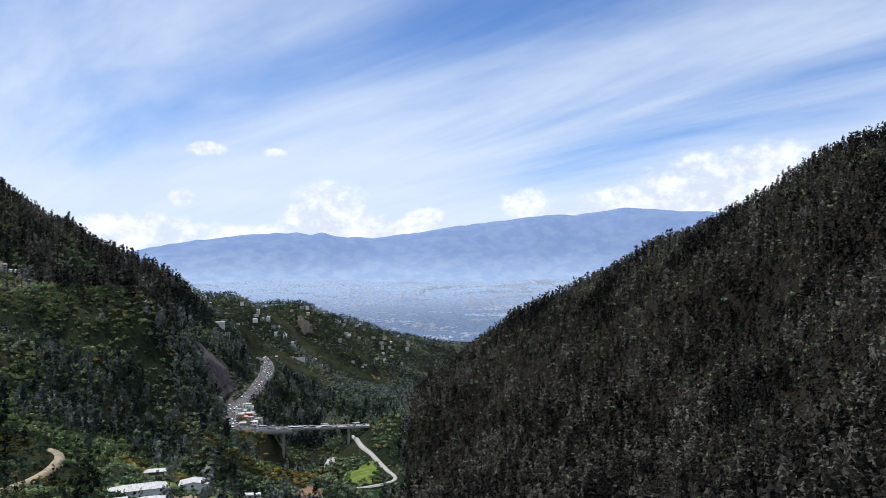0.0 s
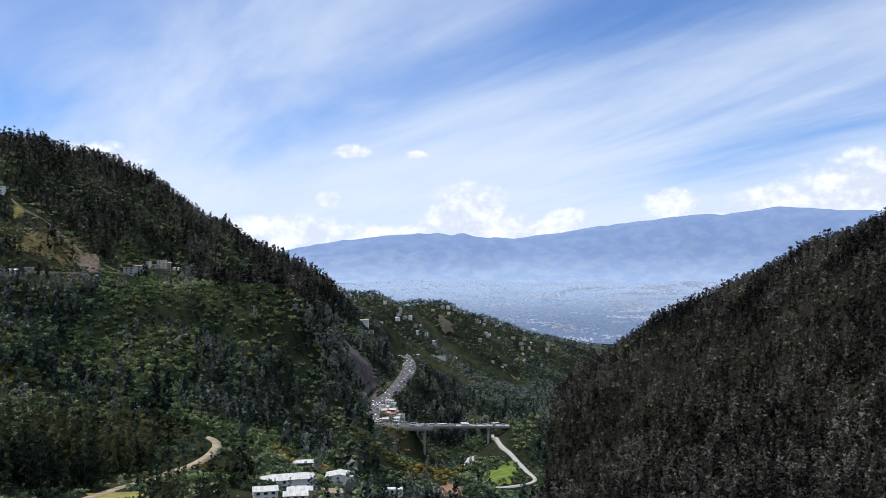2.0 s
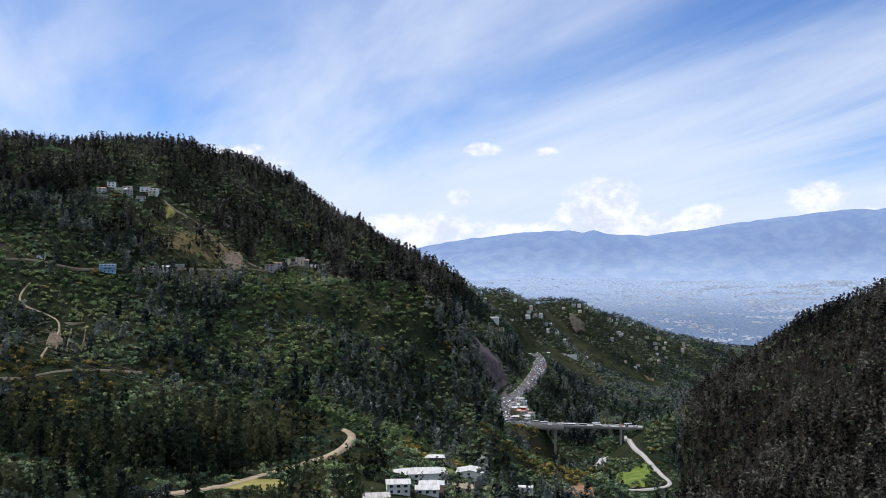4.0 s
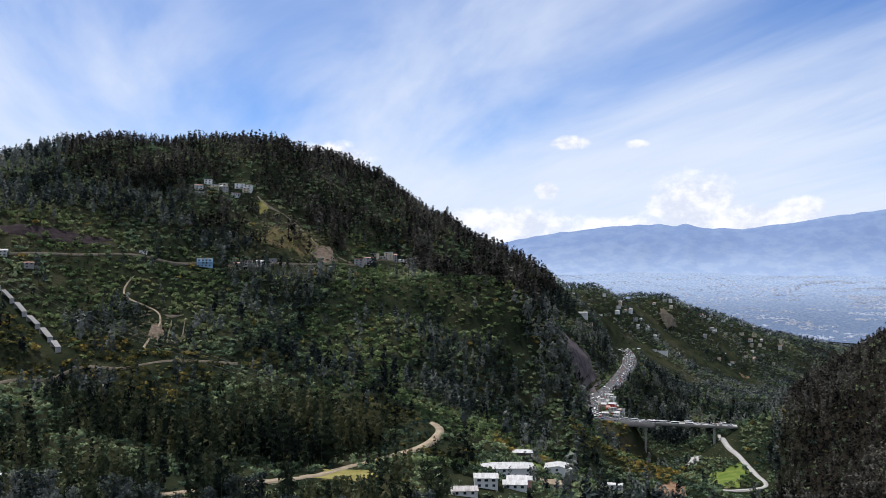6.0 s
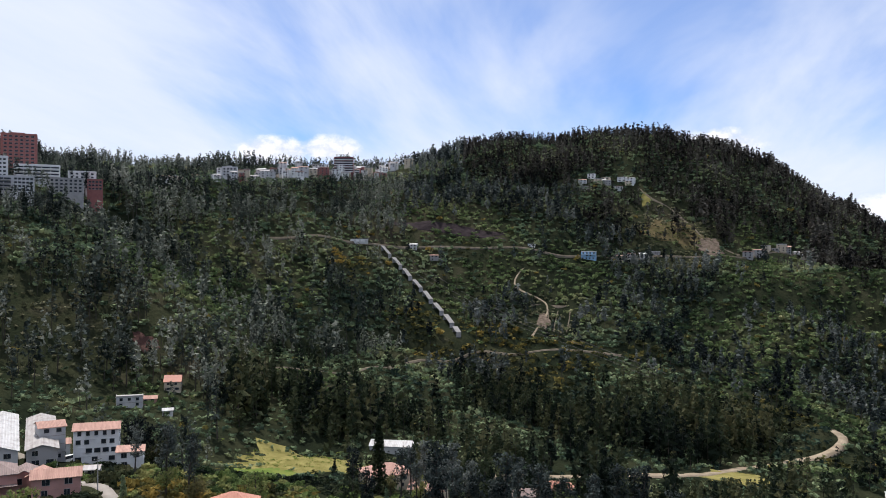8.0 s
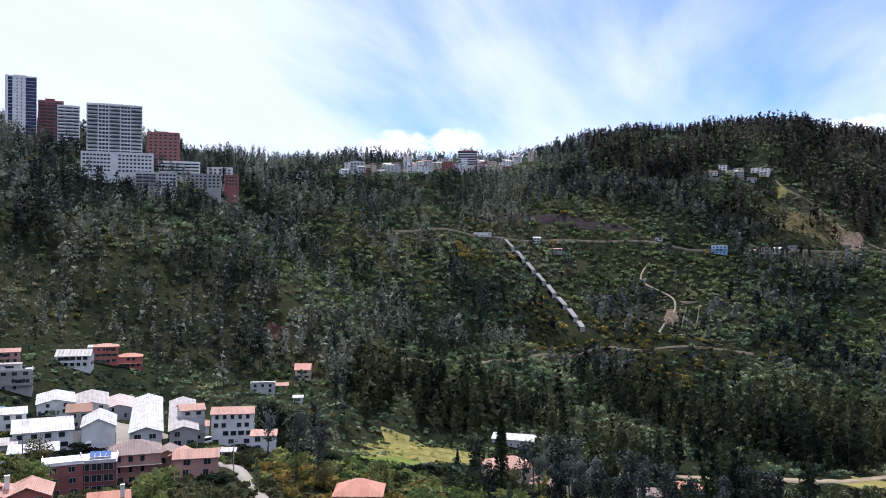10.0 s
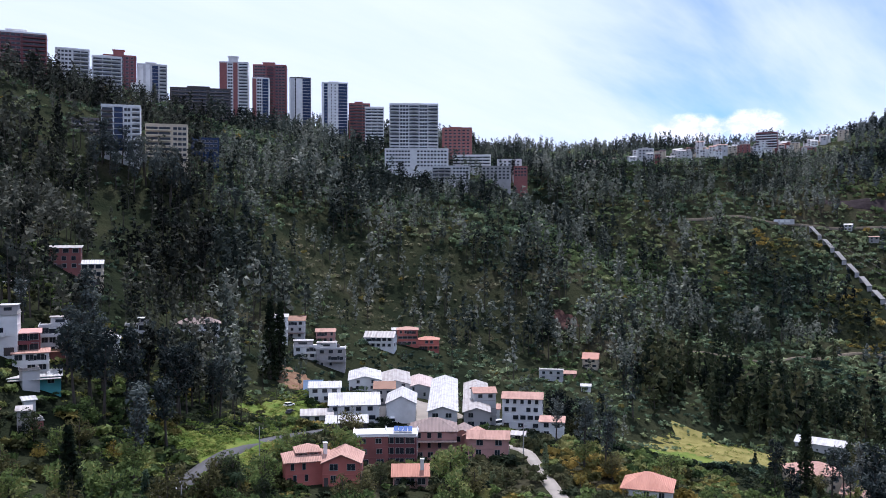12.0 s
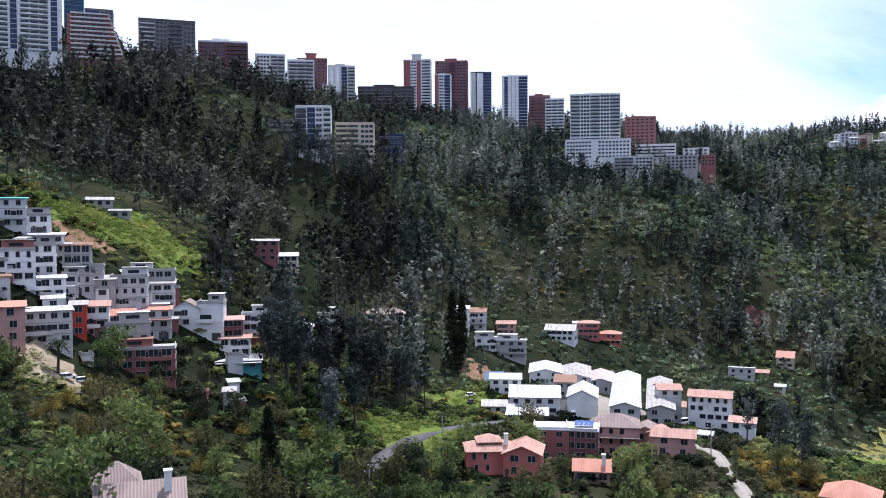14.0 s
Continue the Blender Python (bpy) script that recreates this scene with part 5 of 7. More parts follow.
house(-344, -56, -9, 96, 8, 8, 3, "cream house with an outside stair in the trees", M_CREAM, "gable", M_TIN, 3, 1, rise=1.3, group=V)
house(-296, -71, -14, 100, 6, 5, 1, "small white hut by a palm", M_WHITE, "shed", M_TIN, 1, 0, rise=0.6, group=V)
house(-310, -118, 11, 110, 9, 6, 1, "low grey hut under an old sheet roof", M_GREY, "gable", M_OLDTIN, 3, 0, rise=1.0, group=V)
house(-305, -109, 9, 108, 7, 6, 1, "ruined grey hut among shrubs", M_GREY, "shed", M_OLDTIN, 2, 0, rise=0.8, group=V)
house(-358, -18, -37, 92, 17, 9, 2, "white villa with a tiled hip roof in the trees", M_WHITE, "hip", M_OLDTILE, 5, 2, rise=2.4, group=V, win=(1.4, 1.8))
house(-395, 15, -44, 86, 9, 8, 4, "white house with stacked balconies", M_WHITE, "shed", M_TIN, 2, 2, rise=0.8, group=V, porch=5.6)
house(-404, 24, -42, 82, 8, 8, 3, "cluttered white house with a steep stair", M_PALE, "shed", M_RUST, 2, 1, rise=1.6, group=V, porch=2.8)
house(-386, 28, -54, 88, 13, 8, 2, "white roofless shell with window openings", M_WHITE, "flat", M_PALE, 4, 1, group=V)
house(-383, 38, -54, 80, 13, 8, 3, "grey block house beside the shell", M_GREY, "flat", M_PALE, 3, 2, group=V, tank=True)
house(-408, 38, -49, 82, 9, 7, 2, "white and rose house with a tile roof", M_ROSE, "gable", M_TILE, 3, 1, rise=1.2, group=V)
house(-424, 67, -60, 70, 15, 9, 2, "white cottage under a weathered sheet roof", M_WHITE, "gable", M_OLDTIN, 5, 2, rise=2.6, group=V)
house(-441, 84, -58, 80, 11, 9, 3, "brick-red house with flat tiled roofs", M_PINK, "hip", M_TILE, 4, 1, rise=1.4, group=V)
house(-439, 95, -60, 76, 11, 8, 2, "brick-red house with an orange tiled porch", M_PINK, "hip", M_REDTILE, 4, 1, rise=1.6, group=V, porch=2.6)
house(-462, 82, -58, 80, 5, 5, 1, "small hut at the wood's edge", M_PALE, "shed", M_TIN, 1, 0, rise=0.7, group=V)

random.seed(2)
for k in range(36):        # lean-tos and sheds between the houses
    t, d = random.uniform(101, 117), random.uniform(225, 275)
    x, y = -math.sin(radians(t)) * d, math.cos(radians(t)) * d
    house(x, y, 0, t + random.uniform(-20, 20), random.uniform(2.5, 5), random.uniform(2.5, 4), random.choice((1, 1, 2)), "small lean-to shed squeezed between village houses", random.choice((M_GREY, M_PALE, M_WHITE, M_BRICK)),
          random.choice(("shed", "flat")), random.choice((M_TIN, M_OLDTIN, M_RUST, M_CONC, M_OLDTIN)), random.choice((0, 1)), 0, rise=0.5, name="shed", category="shed", group=V, storey=False, near=False)

# ---- the white workshops on the terrace ----
F = "workshop sheds"
shed = dict(group=F, name="workshop", category="workshop", storey=False)
house(-304.6, 38.5, -66, 83, 18, 18, 2, "white workshop with a low gabled metal roof", M_WHITE, "gable", M_TIN, 4, 2, rise=2.8, fh=3.2, **shed)
house(-302, 55.4, -71, 78, 10.5, 20, 2, "tall white workshop with its gable to the yard", M_WHITE, "cross", M_TIN, 0, 1, rise=2.6, fh=3.6, **shed)
house(-285, 67, -70, 76, 10, 66, 2, "long workshop under white metal sheets", M_PALE, "cross", M_TIN, 2, 2, rise=1.6, fh=3.2, **shed)
house(-283, 78, -70, 75, 9, 58, 2, "long workshop with a weathered ribbed roof", M_GREY, "cross", M_OLDTIN, 2, 2, rise=1.4, fh=2.9, **shed)
house(-342, 60, -68, 80, 12, 30, 2, "workshop with a patched pale roof", M_PALE, "cross", M_OLDTIN, 3, 1, rise=1.5, fh=2.3, **shed)
house(-345, 48, -68, 82, 13, 24, 2, "white workshop behind the yard", M_WHITE, "cross", M_TIN, 2, 1, rise=1.5, fh=2.3, **shed)
house(-352, 72, -68, 78, 11, 26, 2, "workshop with a pale rose sheet roof", M_PALE, "cross", M_ROSETIN, 2, 1, rise=1.5, fh=2.3, **shed)
house(-326, 53, -68, 80, 8, 10, 2, "grey link building with a rusty roof", M_GREY, "shed", M_RUST, 2, 0, rise=1.2, fh=3.0, **shed)
# solid dark walls stand in for the shade under the open roof
house(-289, 34, -65, 82, 14, 9, 1, "open-sided shed with a pale flat roof, the shade beneath built as dark walls", M_DARK, "shed", M_TIN, 0, 0, rise=0.8, **shed)
house(-303, 25, -65, 86, 11, 9, 1, "low grey annexe with a sheet roof", M_PALE, "gable", M_OLDTIN, 3, 0, rise=1.4, **shed)
house(-326, 30, -63, 84, 12, 9, 2, "white annexe at the foot of the bank", M_WHITE, "shed", M_TIN, 3, 0, rise=0.9, **shed)

# ---- villas below the workshops ----
L_ = "villas along the lane"
villa = dict(group=L_, name="villa", category="villa")
house(-206, 15, -61, 92, 12, 9, 2, "pink villa with red tiled hip roofs and arched openings", M_PINK, "hip", M_TILE, 4, 2, rise=2.2, chimney=True, **villa)
house(-203, 23, -61, 78, 9, 10, 2, "pink wing with a tiled gable and arched windows", M_PINK, "cross", M_TILE, 2, 1, rise=2.0, **villa)
house(-211, 15, -55.5, 92, 5.5, 5.5, 1, "pink roof turret with a tiled pyramid roof", M_PINK, "hip", M_TILE, 2, 1, rise=1.6, clear=0.1, seat=False, **villa)
house(-222, 24, -60, 86, 8, 8, 1, "low villa wing under a brown tiled roof", M_BRICK, "hip", M_OLDTILE, 2, 1, rise=1.4, **villa)
house(-226, 33, -62, 84, 9, 9, 3, "orange-brick villa with a flat white roof", M_BRICK, "flat", M_WHITE, 2, 1, **villa)
house(-225, 41, -62, 76, 9, 10, 3, "villa with glazed balconies and solar panels on its roof", M_MAROON, "flat", M_PALE, 3, 2, win=(2.2, 1.7), skip=0, **villa)
house(-238, 53, -67, 78, 13, 11, 3, "brown villa with a hipped grey tile roof and balconies", M_ROSE, "hip", M_OLDTILE, 4, 3, rise=3.0, porch=5.8, win=(1.8, 1.5), **villa)
house(-243, 63, -67, 72, 8, 9, 2, "rose villa wing with a tiled gable", M_ROSE, "cross", M_OLDTILE, 2, 2, rise=1.8, **villa)
house(-201, 39, -61, 79, 8.5, 7, 1, "small rose bungalow with a broad chimney", M_ROSE, "gable", M_REDTILE, 3, 1, rise=2.0, fh=3.0, chimney=True, **villa)
house(-230, 67, -65, 72, 11.5, 7, 2, "rose bungalow with a tiled roof", M_ROSE, "gable", M_TILE, 2, 2, rise=1.6, **villa)
house(-240, 66, -64, 66, 6, 6, 2, "rose outbuilding with a tiled gable", M_ROSE, "cross", M_TILE, 1, 1, rise=1.4, **villa)
house(-286, 96, -70, 68, 14, 10, 4, "white four-storey flats with a terracotta roof", M_WHITE, "gable", M_TILE, 5, 2, rise=1.5, name="apartment_house", category="apartment building", group=L_)
house(-295, 84, -68, 82, 8, 9, 4, "white flats with grey shafts and a red penthouse", M_PALE, "gable", M_TILE, 2, 1, rise=1.3, name="apartment_house", category="apartment building", group=L_)
house(-336, 97, -66, 74, 11, 8, 2, "white house under a faded rose roof", M_WHITE, "gable", M_TILE, 3, 1, rise=1.3, **villa)
house(-365, 104, -64, 74, 7.5, 7, 2, "white cottage by the trees", M_WHITE, "gable", M_OLDTIN, 2, 1, rise=1.3, **villa)
house(-192, 97, -67, 58, 12, 11, 1, "bungalow under an orange and white hipped roof", M_WHITE, "hip", M_REDTILE, 3, 1, rise=3.2, **villa)
house(-270, 101, -68, 66, 8, 6, 2, "cluttered white outbuildings with rusty roofs", M_WHITE, "shed", M_TILE, 2, 1, rise=0.8, **villa)
house(-254, 84, -70, 60, 4, 4, 1, "small white gatehouse by the lane", M_WHITE, "gable", M_OLDTIN, 1, 1, rise=0.8, **villa)
house(-440, 164, -77, 68, 13, 7, 2, "long grey outbuilding with a flat roof", M_PALE, "flat", M_CONC, 3, 1, **villa)
house(-450, 176, -76, 68, 12, 7, 1, "rose house behind a hedge", M_ROSE, "gable", M_TILE, 3, 1, rise=1.2, **villa)
house(-465, 198, -76, 60, 9, 8, 2, "house with a bright orange steep roof", M_CREAM, "gable", M_ORANGE, 2, 1, rise=3.2, **villa)
house(-420, 176, -78, 66, 5, 5, 1, "small white hut on a grassy bank", M_WHITE, "shed", M_TIN, 1, 0, rise=0.5, **villa)
house(-116.4, -42.6, -37.3, 112, 5.6, 5.6, 1, "tiled pyramid-roofed pavilion with a blue wall", M_BLUEP, "hip", M_OLDTILE, 1, 1, rise=2.8, fh=3.0, seat=False, **villa)
house(-106.4, -36, -36.2, 108, 10, 8, 1, "low tiled house with a tall white chimney", M_WHITE, "gable", M_OLDTILE, 3, 1, rise=1.8, fh=3.0, chimney=True, seat=False, **villa)

# ---- houses round the park and along the lower track ----
P_ = "houses by the park"
house(-351, 268, -102, 40, 24, 10, 1, "white hall with round windows and a metal roof", M_PALE, "gable", M_TIN, 6, 0, rise=2.2, fh=4.0, name="hall", category="hall", win=(0.9, 0.9), skip=0, group=P_)
house(-265, 198, -97, 70, 18, 14, 2, "house with a broad pale rose tiled roof in the trees", M_CREAM, "hip", M_TILE, 3, 2, rise=3.4, group=P_)
house(-252, 209, -97, 40, 14, 10, 1, "long wing with a pale tiled roof", M_CREAM, "gable", M_TILE, 3, 1, rise=2.4, group=P_)
house(-266, 299, -112, 36, 14, 9, 2, "rose house under an orange tile roof in the trees", M_ROSE, "hip", M_REDTILE, 3, 2, rise=2.6, group=P_)
house(-250, 262, -108, 44, 13, 9, 2, "grey-roofed house in the trees", M_CREAM, "hip", M_OLDTILE, 3, 1, rise=2.4, group=P_)
S_ = "white farm buildings"
house(-182, 510, 0, 28, 33.3, 14, 2, "white building with a broad metal hip roof", M_WHITE, "hip", M_TIN, 4, 2, rise=2.6, fh=3.0, group=S_)
house(-156, 456, 0, 18, 13.9, 9, 1, "rose and white wing with a metal roof", M_ROSE, "hip", M_TIN, 2, 1, rise=1.8, group=S_)
house(-180, 616, 0, 12, 20.2, 16, 2, "white building with a pale tin roof", M_WHITE, "cross", M_TIN, 3, 2, rise=1.8, fh=2.8, group=S_)
# no open sides here: dark walls paint the shade below the roof
house(-209, 619, 0, 20, 15.1, 10, 1, "open shelter with a white roof, the shade beneath built as dark walls", M_DARK, "hip", M_TIN, 0, 0, rise=1.6, fh=3.4, group=S_)
house(-165, 427, 0, 24, 12.6, 10, 2, "white annexe with a metal roof", M_WHITE, "gable", M_TIN, 3, 1, rise=1.5, group=S_)
house(-153, 440, 0, 20, 12.8, 9, 1, "white building with a low metal roof", M_WHITE, "gable", M_TIN, 3, 2, rise=1.4, fh=3.0, group=S_)
house(-156, 516, 0, 10, 16.3, 10, 1, "tan-roofed shelter by the yard", M_CREAM, "hip", M_DUST, 2, 0, rise=1.8, group=S_)
house(-168, 404, 0, 28, 13.3, 9, 1, "small white house with a grey roof", M_WHITE, "gable", M_OLDTIN, 3, 1, rise=1.4, group=S_)
house(-144, 635, 0, 10, 15.2, 9, 2, "small blue-grey house below the yard", M_PALE, "flat", M_TIN, 2, 1, group=S_)

# ---- houses on the hill road, the ridge and the far spur ----
R_ = "houses on the ridge"
house(-590, 712, -3, 36, 16, 9, 3, "light blue house with white balcony lines by the road", M_BLUEP, "flat", M_WHITE, 4, 1, group=R_, porch=5.6)
random.seed(4)


def hillside_houses(places, group, label, sizes=(7, 12), mats=None):
    """Small houses standing along the slope, each with its own size, roof and turn."""
    for x, y, rise_ in places:
        w, d = random.uniform(*sizes), random.uniform(6, 9)
        turn = math.degrees(math.atan2(-x, y)) + random.uniform(-25, 25)
        wall = random.choice(mats or (M_WHITE, M_WHITE, M_PALE, M_CREAM, M_GREY))
        kind = random.choice(("flat", "flat", "gable", "shed"))
        n = random.choice((1, 2, 2, 3)) if math.hypot(x, y) < 1300 else random.choice((1, 1, 2))
        z = float(ground(x, y)) + rise_
        house(x, y, z, turn, w, d, n, label[wall is M_GREY], wall, kind, random.choice((M_TIN, M_TIN, M_CONC, M_TILE)), 0 if math.hypot(x, y) > 1400 else 2, 0, win=(1.9, 1.4), rise=random.uniform(0.6, 1.6), group=group, clear=0.9, storey=False, door=False, near=False, seat=rise_ < 2)


def along(points, count, spread, lift=0.6):
    p = bent(points, 1.0)
    return [(float(q[0] + random.uniform(-spread, spread)), float(q[1] + random.uniform(-spread, spread)), lift)
            for q in (p[int(k)] for k in np.linspace(0, len(p) - 1, count))]


hillside_houses(along([(-655, 884), (-668, 868), (-680, 845), (-690, 815)], 14, 9), R_, ("pale house high on the wooded hill", "grey block house high on the wooded hill"))
hillside_houses(along([(-499, 876), (-485, 930), (-478, 968)], 8, 5), R_, ("pale low house beside the hill road", "grey house beside the hill road"))
hillside_houses(along([(-570, 745), (-553, 778)], 4, 3), R_, ("pale house beside the hill road", "grey house beside the hill road"))
hillside_houses(along([(-445, 1062), (-428, 1110), (-418, 1180)], 14, 14), R_, ("pale house in the hillside hamlet", "grey house in the hillside hamlet"))
hillside_houses([(-632, 668, 1), (-700, 560, 1), (-676, 568, 1)], R_, ("small white house on the slope", "grey hut on the slope"))
hillside_houses(along([(-855, 420), (-870, 520), (-905, 600), (-915, 700)], 84, 26, 4.0), R_, ("white house at the edge of the high town", "grey house at the edge of the high town"), (6, 12), (M_WHITE, M_WHITE, M_WHITE, M_PALE, M_PALE, M_CREAM, M_BRICK))
hillside_houses(along([(-830, 300), (-850, 400)], 8, 15), R_, ("white house among ridge trees", "grey house among ridge trees"), (9, 14))
tower(-905, 610, 104, 52, 24, 12, 6, M_MAROON, [("bal", "front", -0.48, 0.48, M_WHITE)], "maroon flats with white balcony bands on the ridge", name="apartment_house", group=R_)
tower(-850, 425, 84, 60, 16, 12, 3, M_PALE, [("win", "front", -0.45, 0.45, 4, 1.6, 1.4)], "pale flats on the ridge", name="apartment_house", group=R_, top=2)
X_ = "houses on the far spur"
hillside_houses(along([(-440, 1560), (-395, 1740), (-330, 1930), (-240, 2080), (-150, 2260)], 48, 40), X_, ("pale house on the far wooded spur", "grey house on the far wooded spur"), (5, 9))
hillside_houses(along([(-350, 1780), (-280, 1900), (-180, 2000), (-100, 2200)], 44, 46), X_, ("pale house on the far wooded spur", "grey house on the far wooded spur"), (5, 9))
hillside_houses([(-331, 1655, 1), (-320, 1680, 1), (-308, 1700, 1), (-290, 1712, 1), (-380, 1480, 1), (-388, 1440, 1), (-395, 1500, 1)], X_, ("white roadside building on the spur", "grey roadside building on the spur"), (14, 24))
hillside_houses(along([(40, 1330), (70, 1350)], 5, 6), X_, ("white house at the foot of the south hill", "grey house at the foot of the south hill"))

# ---- open ground ----
patch("park_lawn", -345, 211, 58, 38, 30, M_DRY, "sunlit yellow-green lawn of a park", "lawn", seed=2)
patch("park_lawn", -321, 179, 61, 13, 24, M_LAWN, "sunlit green lawn of a park", "lawn", seed=5)
patch("grass_slope", -295, -100, 108, 22, 22, M_LAWN, "bright green overgrown slope above the village", "grass", seed=3)
patch("grass_slope", -285, -119, 112, 14, 17, M_LAWN, "bright green overgrown slope above the village", "grass", seed=7)
patch("car_lawn", -313, 16, 86, 16, 13, M_LAWN, "mown lawn where cars are parked", "lawn", seed=4)
patch("low_meadow", -252, -7, 91, 15, 17, M_LAWN, "lush green meadow below the workshops", "grass", seed=6)
patch("clay_bank", -357, 21, 86, 9, 12, M_EARTH, "bare orange clay bank", "earth", seed=1, lift=0.8)
patch("yellow_field", -222, 1062, 12, 34, 26, M_DRY, "dry yellow field by the river gorge", "field", seed=8)
patch("grass_verge", -242, 415, 30, 20, 20, M_DRY, "sunlit grass beside the track", "grass", seed=9)
patch("clay_slope", -127, 797, 9, 14, 26, M_EARTH, "reddish bare slope above the river", "earth", seed=3)
patch("yard_lawn", -196, 609, 17, 8, 14, M_LAWN, "small green lawn between white buildings", "lawn", seed=4)
patch("yard", -173, 549, 17, 9, 20, M_PAVED, "pale yard between white buildings", "yard", seed=3)
patch("rock_terraces", -345, 1300, 12, 34, 62, M_TERRACE, "grey terraced rock cutting above the highway", "rock face", seed=5, lift=1.0)
patch("quarry_face", -157, 1905, 4, 24, 44, M_EARTH, "pinkish quarry face across the gorge", "rock face", seed=6, lift=1.0)
patch("clay_scar", -509, 199, 68, 8, 6, M_DULLCLAY, "dull reddish earth scar in the woods", "earth", seed=7, lift=0.8)
patch("allotment", -199, -90, 114, 9, 12, M_DUST, "dry pale garden plots below the village", "garden plots", seed=2)
patch("scree", -531, 851, 31, 15, 20, M_SCREE, "pale rubble spilled down the hillside", "scree", seed=4, lift=0.8)
patch("ochre_scar", -633, 872, 36, 6, 9, M_DRY, "ochre bare scar below the hilltop houses", "earth", seed=8, lift=0.8)
patch("landslip", -541, 588, 42, 6, 20, M_SCREE, "dry landslip scar on the slope", "earth", seed=9, lift=0.8)
patch("dry_slope", -570, 840, 34, 36, 34, meadow("dry_scrub", (0.07, 0.065, 0.03), (0.11, 0.085, 0.045), 14.0), "dry brown scrub slope under the ridge", "scrub", clear=False, seed=3, lift=0.5)
patch("cut_bank", -705, 612, 48, 70, 9, M_CUT, "dark rock cut above the hill road", "rock face", seed=5, lift=0.8)
patch("gorge_green", -98, 1019, 5, 22, 40, M_LAWN, "green slope inside the river bend", "grass", seed=6)
patch("spur_field", -318, 1958, 9, 18, 10, M_TRACK, "pale field on the far spur", "field", seed=7, lift=1.0)
patch("village_earth", -264, -108, 112, 10, 7, M_EARTH, "bare earth bank above the village", "earth", seed=8)
patch("works_yard", -318, 68, 80, 22, 24, M_PAVED, "pale paved yard between the workshops", "yard", seed=1, lift=0.25)

# ---- roads and tracks ----
bench_line, bench_z = road("hill_road", [(-726, 403), (-727, 498), (-695, 575), (-645, 643), (-587, 728), (-545, 792), (-499, 872), (-481, 960), (-458, 1049), (-424, 1145)], 2.8, M_TRACK, "pale road along the middle of the hillside")
lower_line, lower_z = road("lower_road", [(-486, 258), (-501, 316), (-524, 379), (-548, 441), (-545, 495), (-511, 523), (-486, 568), (-450, 586)], 2.6, M_TRACK, "narrow pale road at the foot of the slope")
road("dirt_track", [(-306, 289), (-293, 333), (-264, 363), (-254, 395), (-262, 464), (-257, 497), (-257, 537), (-256, 564), (-260, 577), (-272, 586)], 6.0, M_DUST, "winding dusty track in the valley", "track")
road("river_track", [(-126, 1189), (-113, 1124), (-88, 1064), (-68, 1014), (-57, 980), (-87, 966), (-108, 955), (-118, 891)], 4.5, M_CONC, "pale track winding down to the river", "track")
road("lane", [(-268, 66), (-252, 76), (-238, 80), (-222, 78), (-206, 76), (-190, 74)], 3.6, M_PAVED, "sunlit lane between hedges")
road("walled_lane", [(-206, -22), (-214, -16), (-236, -9), (-254, 0), (-279, 19), (-301, 40), (-318, 51), (-335, 56)], 5.0, M_ASPHALT, "lane with a retaining wall below the workshops")
road("ridge_track", [(-655, 884), (-633, 877), (-593, 886), (-544, 860), (-504, 868)], 1.8, M_TRACK, "bare footpath along the shoulder of the hill", "track")
road("gully_path", [(-614, 641), (-601, 611), (-564, 617), (-533, 572), (-523, 553)], 1.4, M_DUST, "pale eroded gully", "track")

for trail in ([(-566, 618), (-552, 606), (-536, 588), (-524, 570)], [(-553, 622), (-540, 604), (-520, 578)], [(-548, 634), (-531, 612), (-512, 586)], [(-572, 604), (-566, 618), (-553, 622), (-548, 634)]):
    road("erosion_trail", trail, 0.9, M_TRACK, "pale runnel of bare earth in the landslip", "track")

# ---- the highway with its bridge ----
deck = -209.0
high_line, high_z = road("highway", [(*p[:2], p[2]) for p in HIGHWAY], 25.0, M_ASPHALT, "broad grey highway full of traffic", level=[(*p[:2], p[2] + 0.2) for p in HIGHWAY])


def bridge():
    a, b = Vector((-232, 1127, deck)), Vector((-100, 1148, deck))
    way = b - a
    root = empty("road_bridge", Matrix.Translation(a) @ Matrix.Rotation(math.atan2(way.y, way.x), 4, "Z"), "long concrete road bridge on slender twin piers", "bridge")
    n = way.length
    part("deck", boxes((0, n, -8, 8, -1.0, 0.05), (0, n, -6, 6, -2.6, -1.0)), M_CONC, root)
    for s in (-8, 7.7):
        part("parapet", boxes((0, n, s, s + 0.3, 0.05, 1.1)), M_CONC, root)
    for f in (0.15, 0.79):
        for off in (-3.4, 3.4):
            low = -62
            part("pier", boxes((n * f - 1.3, n * f + 1.3, off - 1.3, off + 1.3, low, -3.6)), M_CONC, root)
        part("pier_cap", boxes((n * f - 1.8, n * f + 1.8, -6.5, 6.5, -3.6, -2.61)), M_CONC, root)
    return root


bridge()
CLEARINGS += [(-165, 1135, 40), (-280, 1150, 26), (-225, 1128, 20), (-120, 1140, 16)]
patch("river_water", -150, 1108, 5, 9, 30, M_CONC, "pale foaming river in the gorge", "river", seed=3, lift=0.6)
random.seed(9)
PAINTS = [paint("white_car_paint", (0.75, 0.75, 0.75)), paint("silver_car_paint", (0.5, 0.5, 0.52)), paint("red_car_paint", (0.5, 0.03, 0.02)), paint("blue_car_paint", (0.05, 0.12, 0.35)), paint("dark_car_paint", (0.06, 0.06, 0.07))]
MODELS = [car(PAINTS[0]), car(PAINTS[1]), car(PAINTS[2]), car(PAINTS[3]), car(PAINTS[4]), car(PAINTS[0], "van"), car(PAINTS[0], "bus")]
spots = []
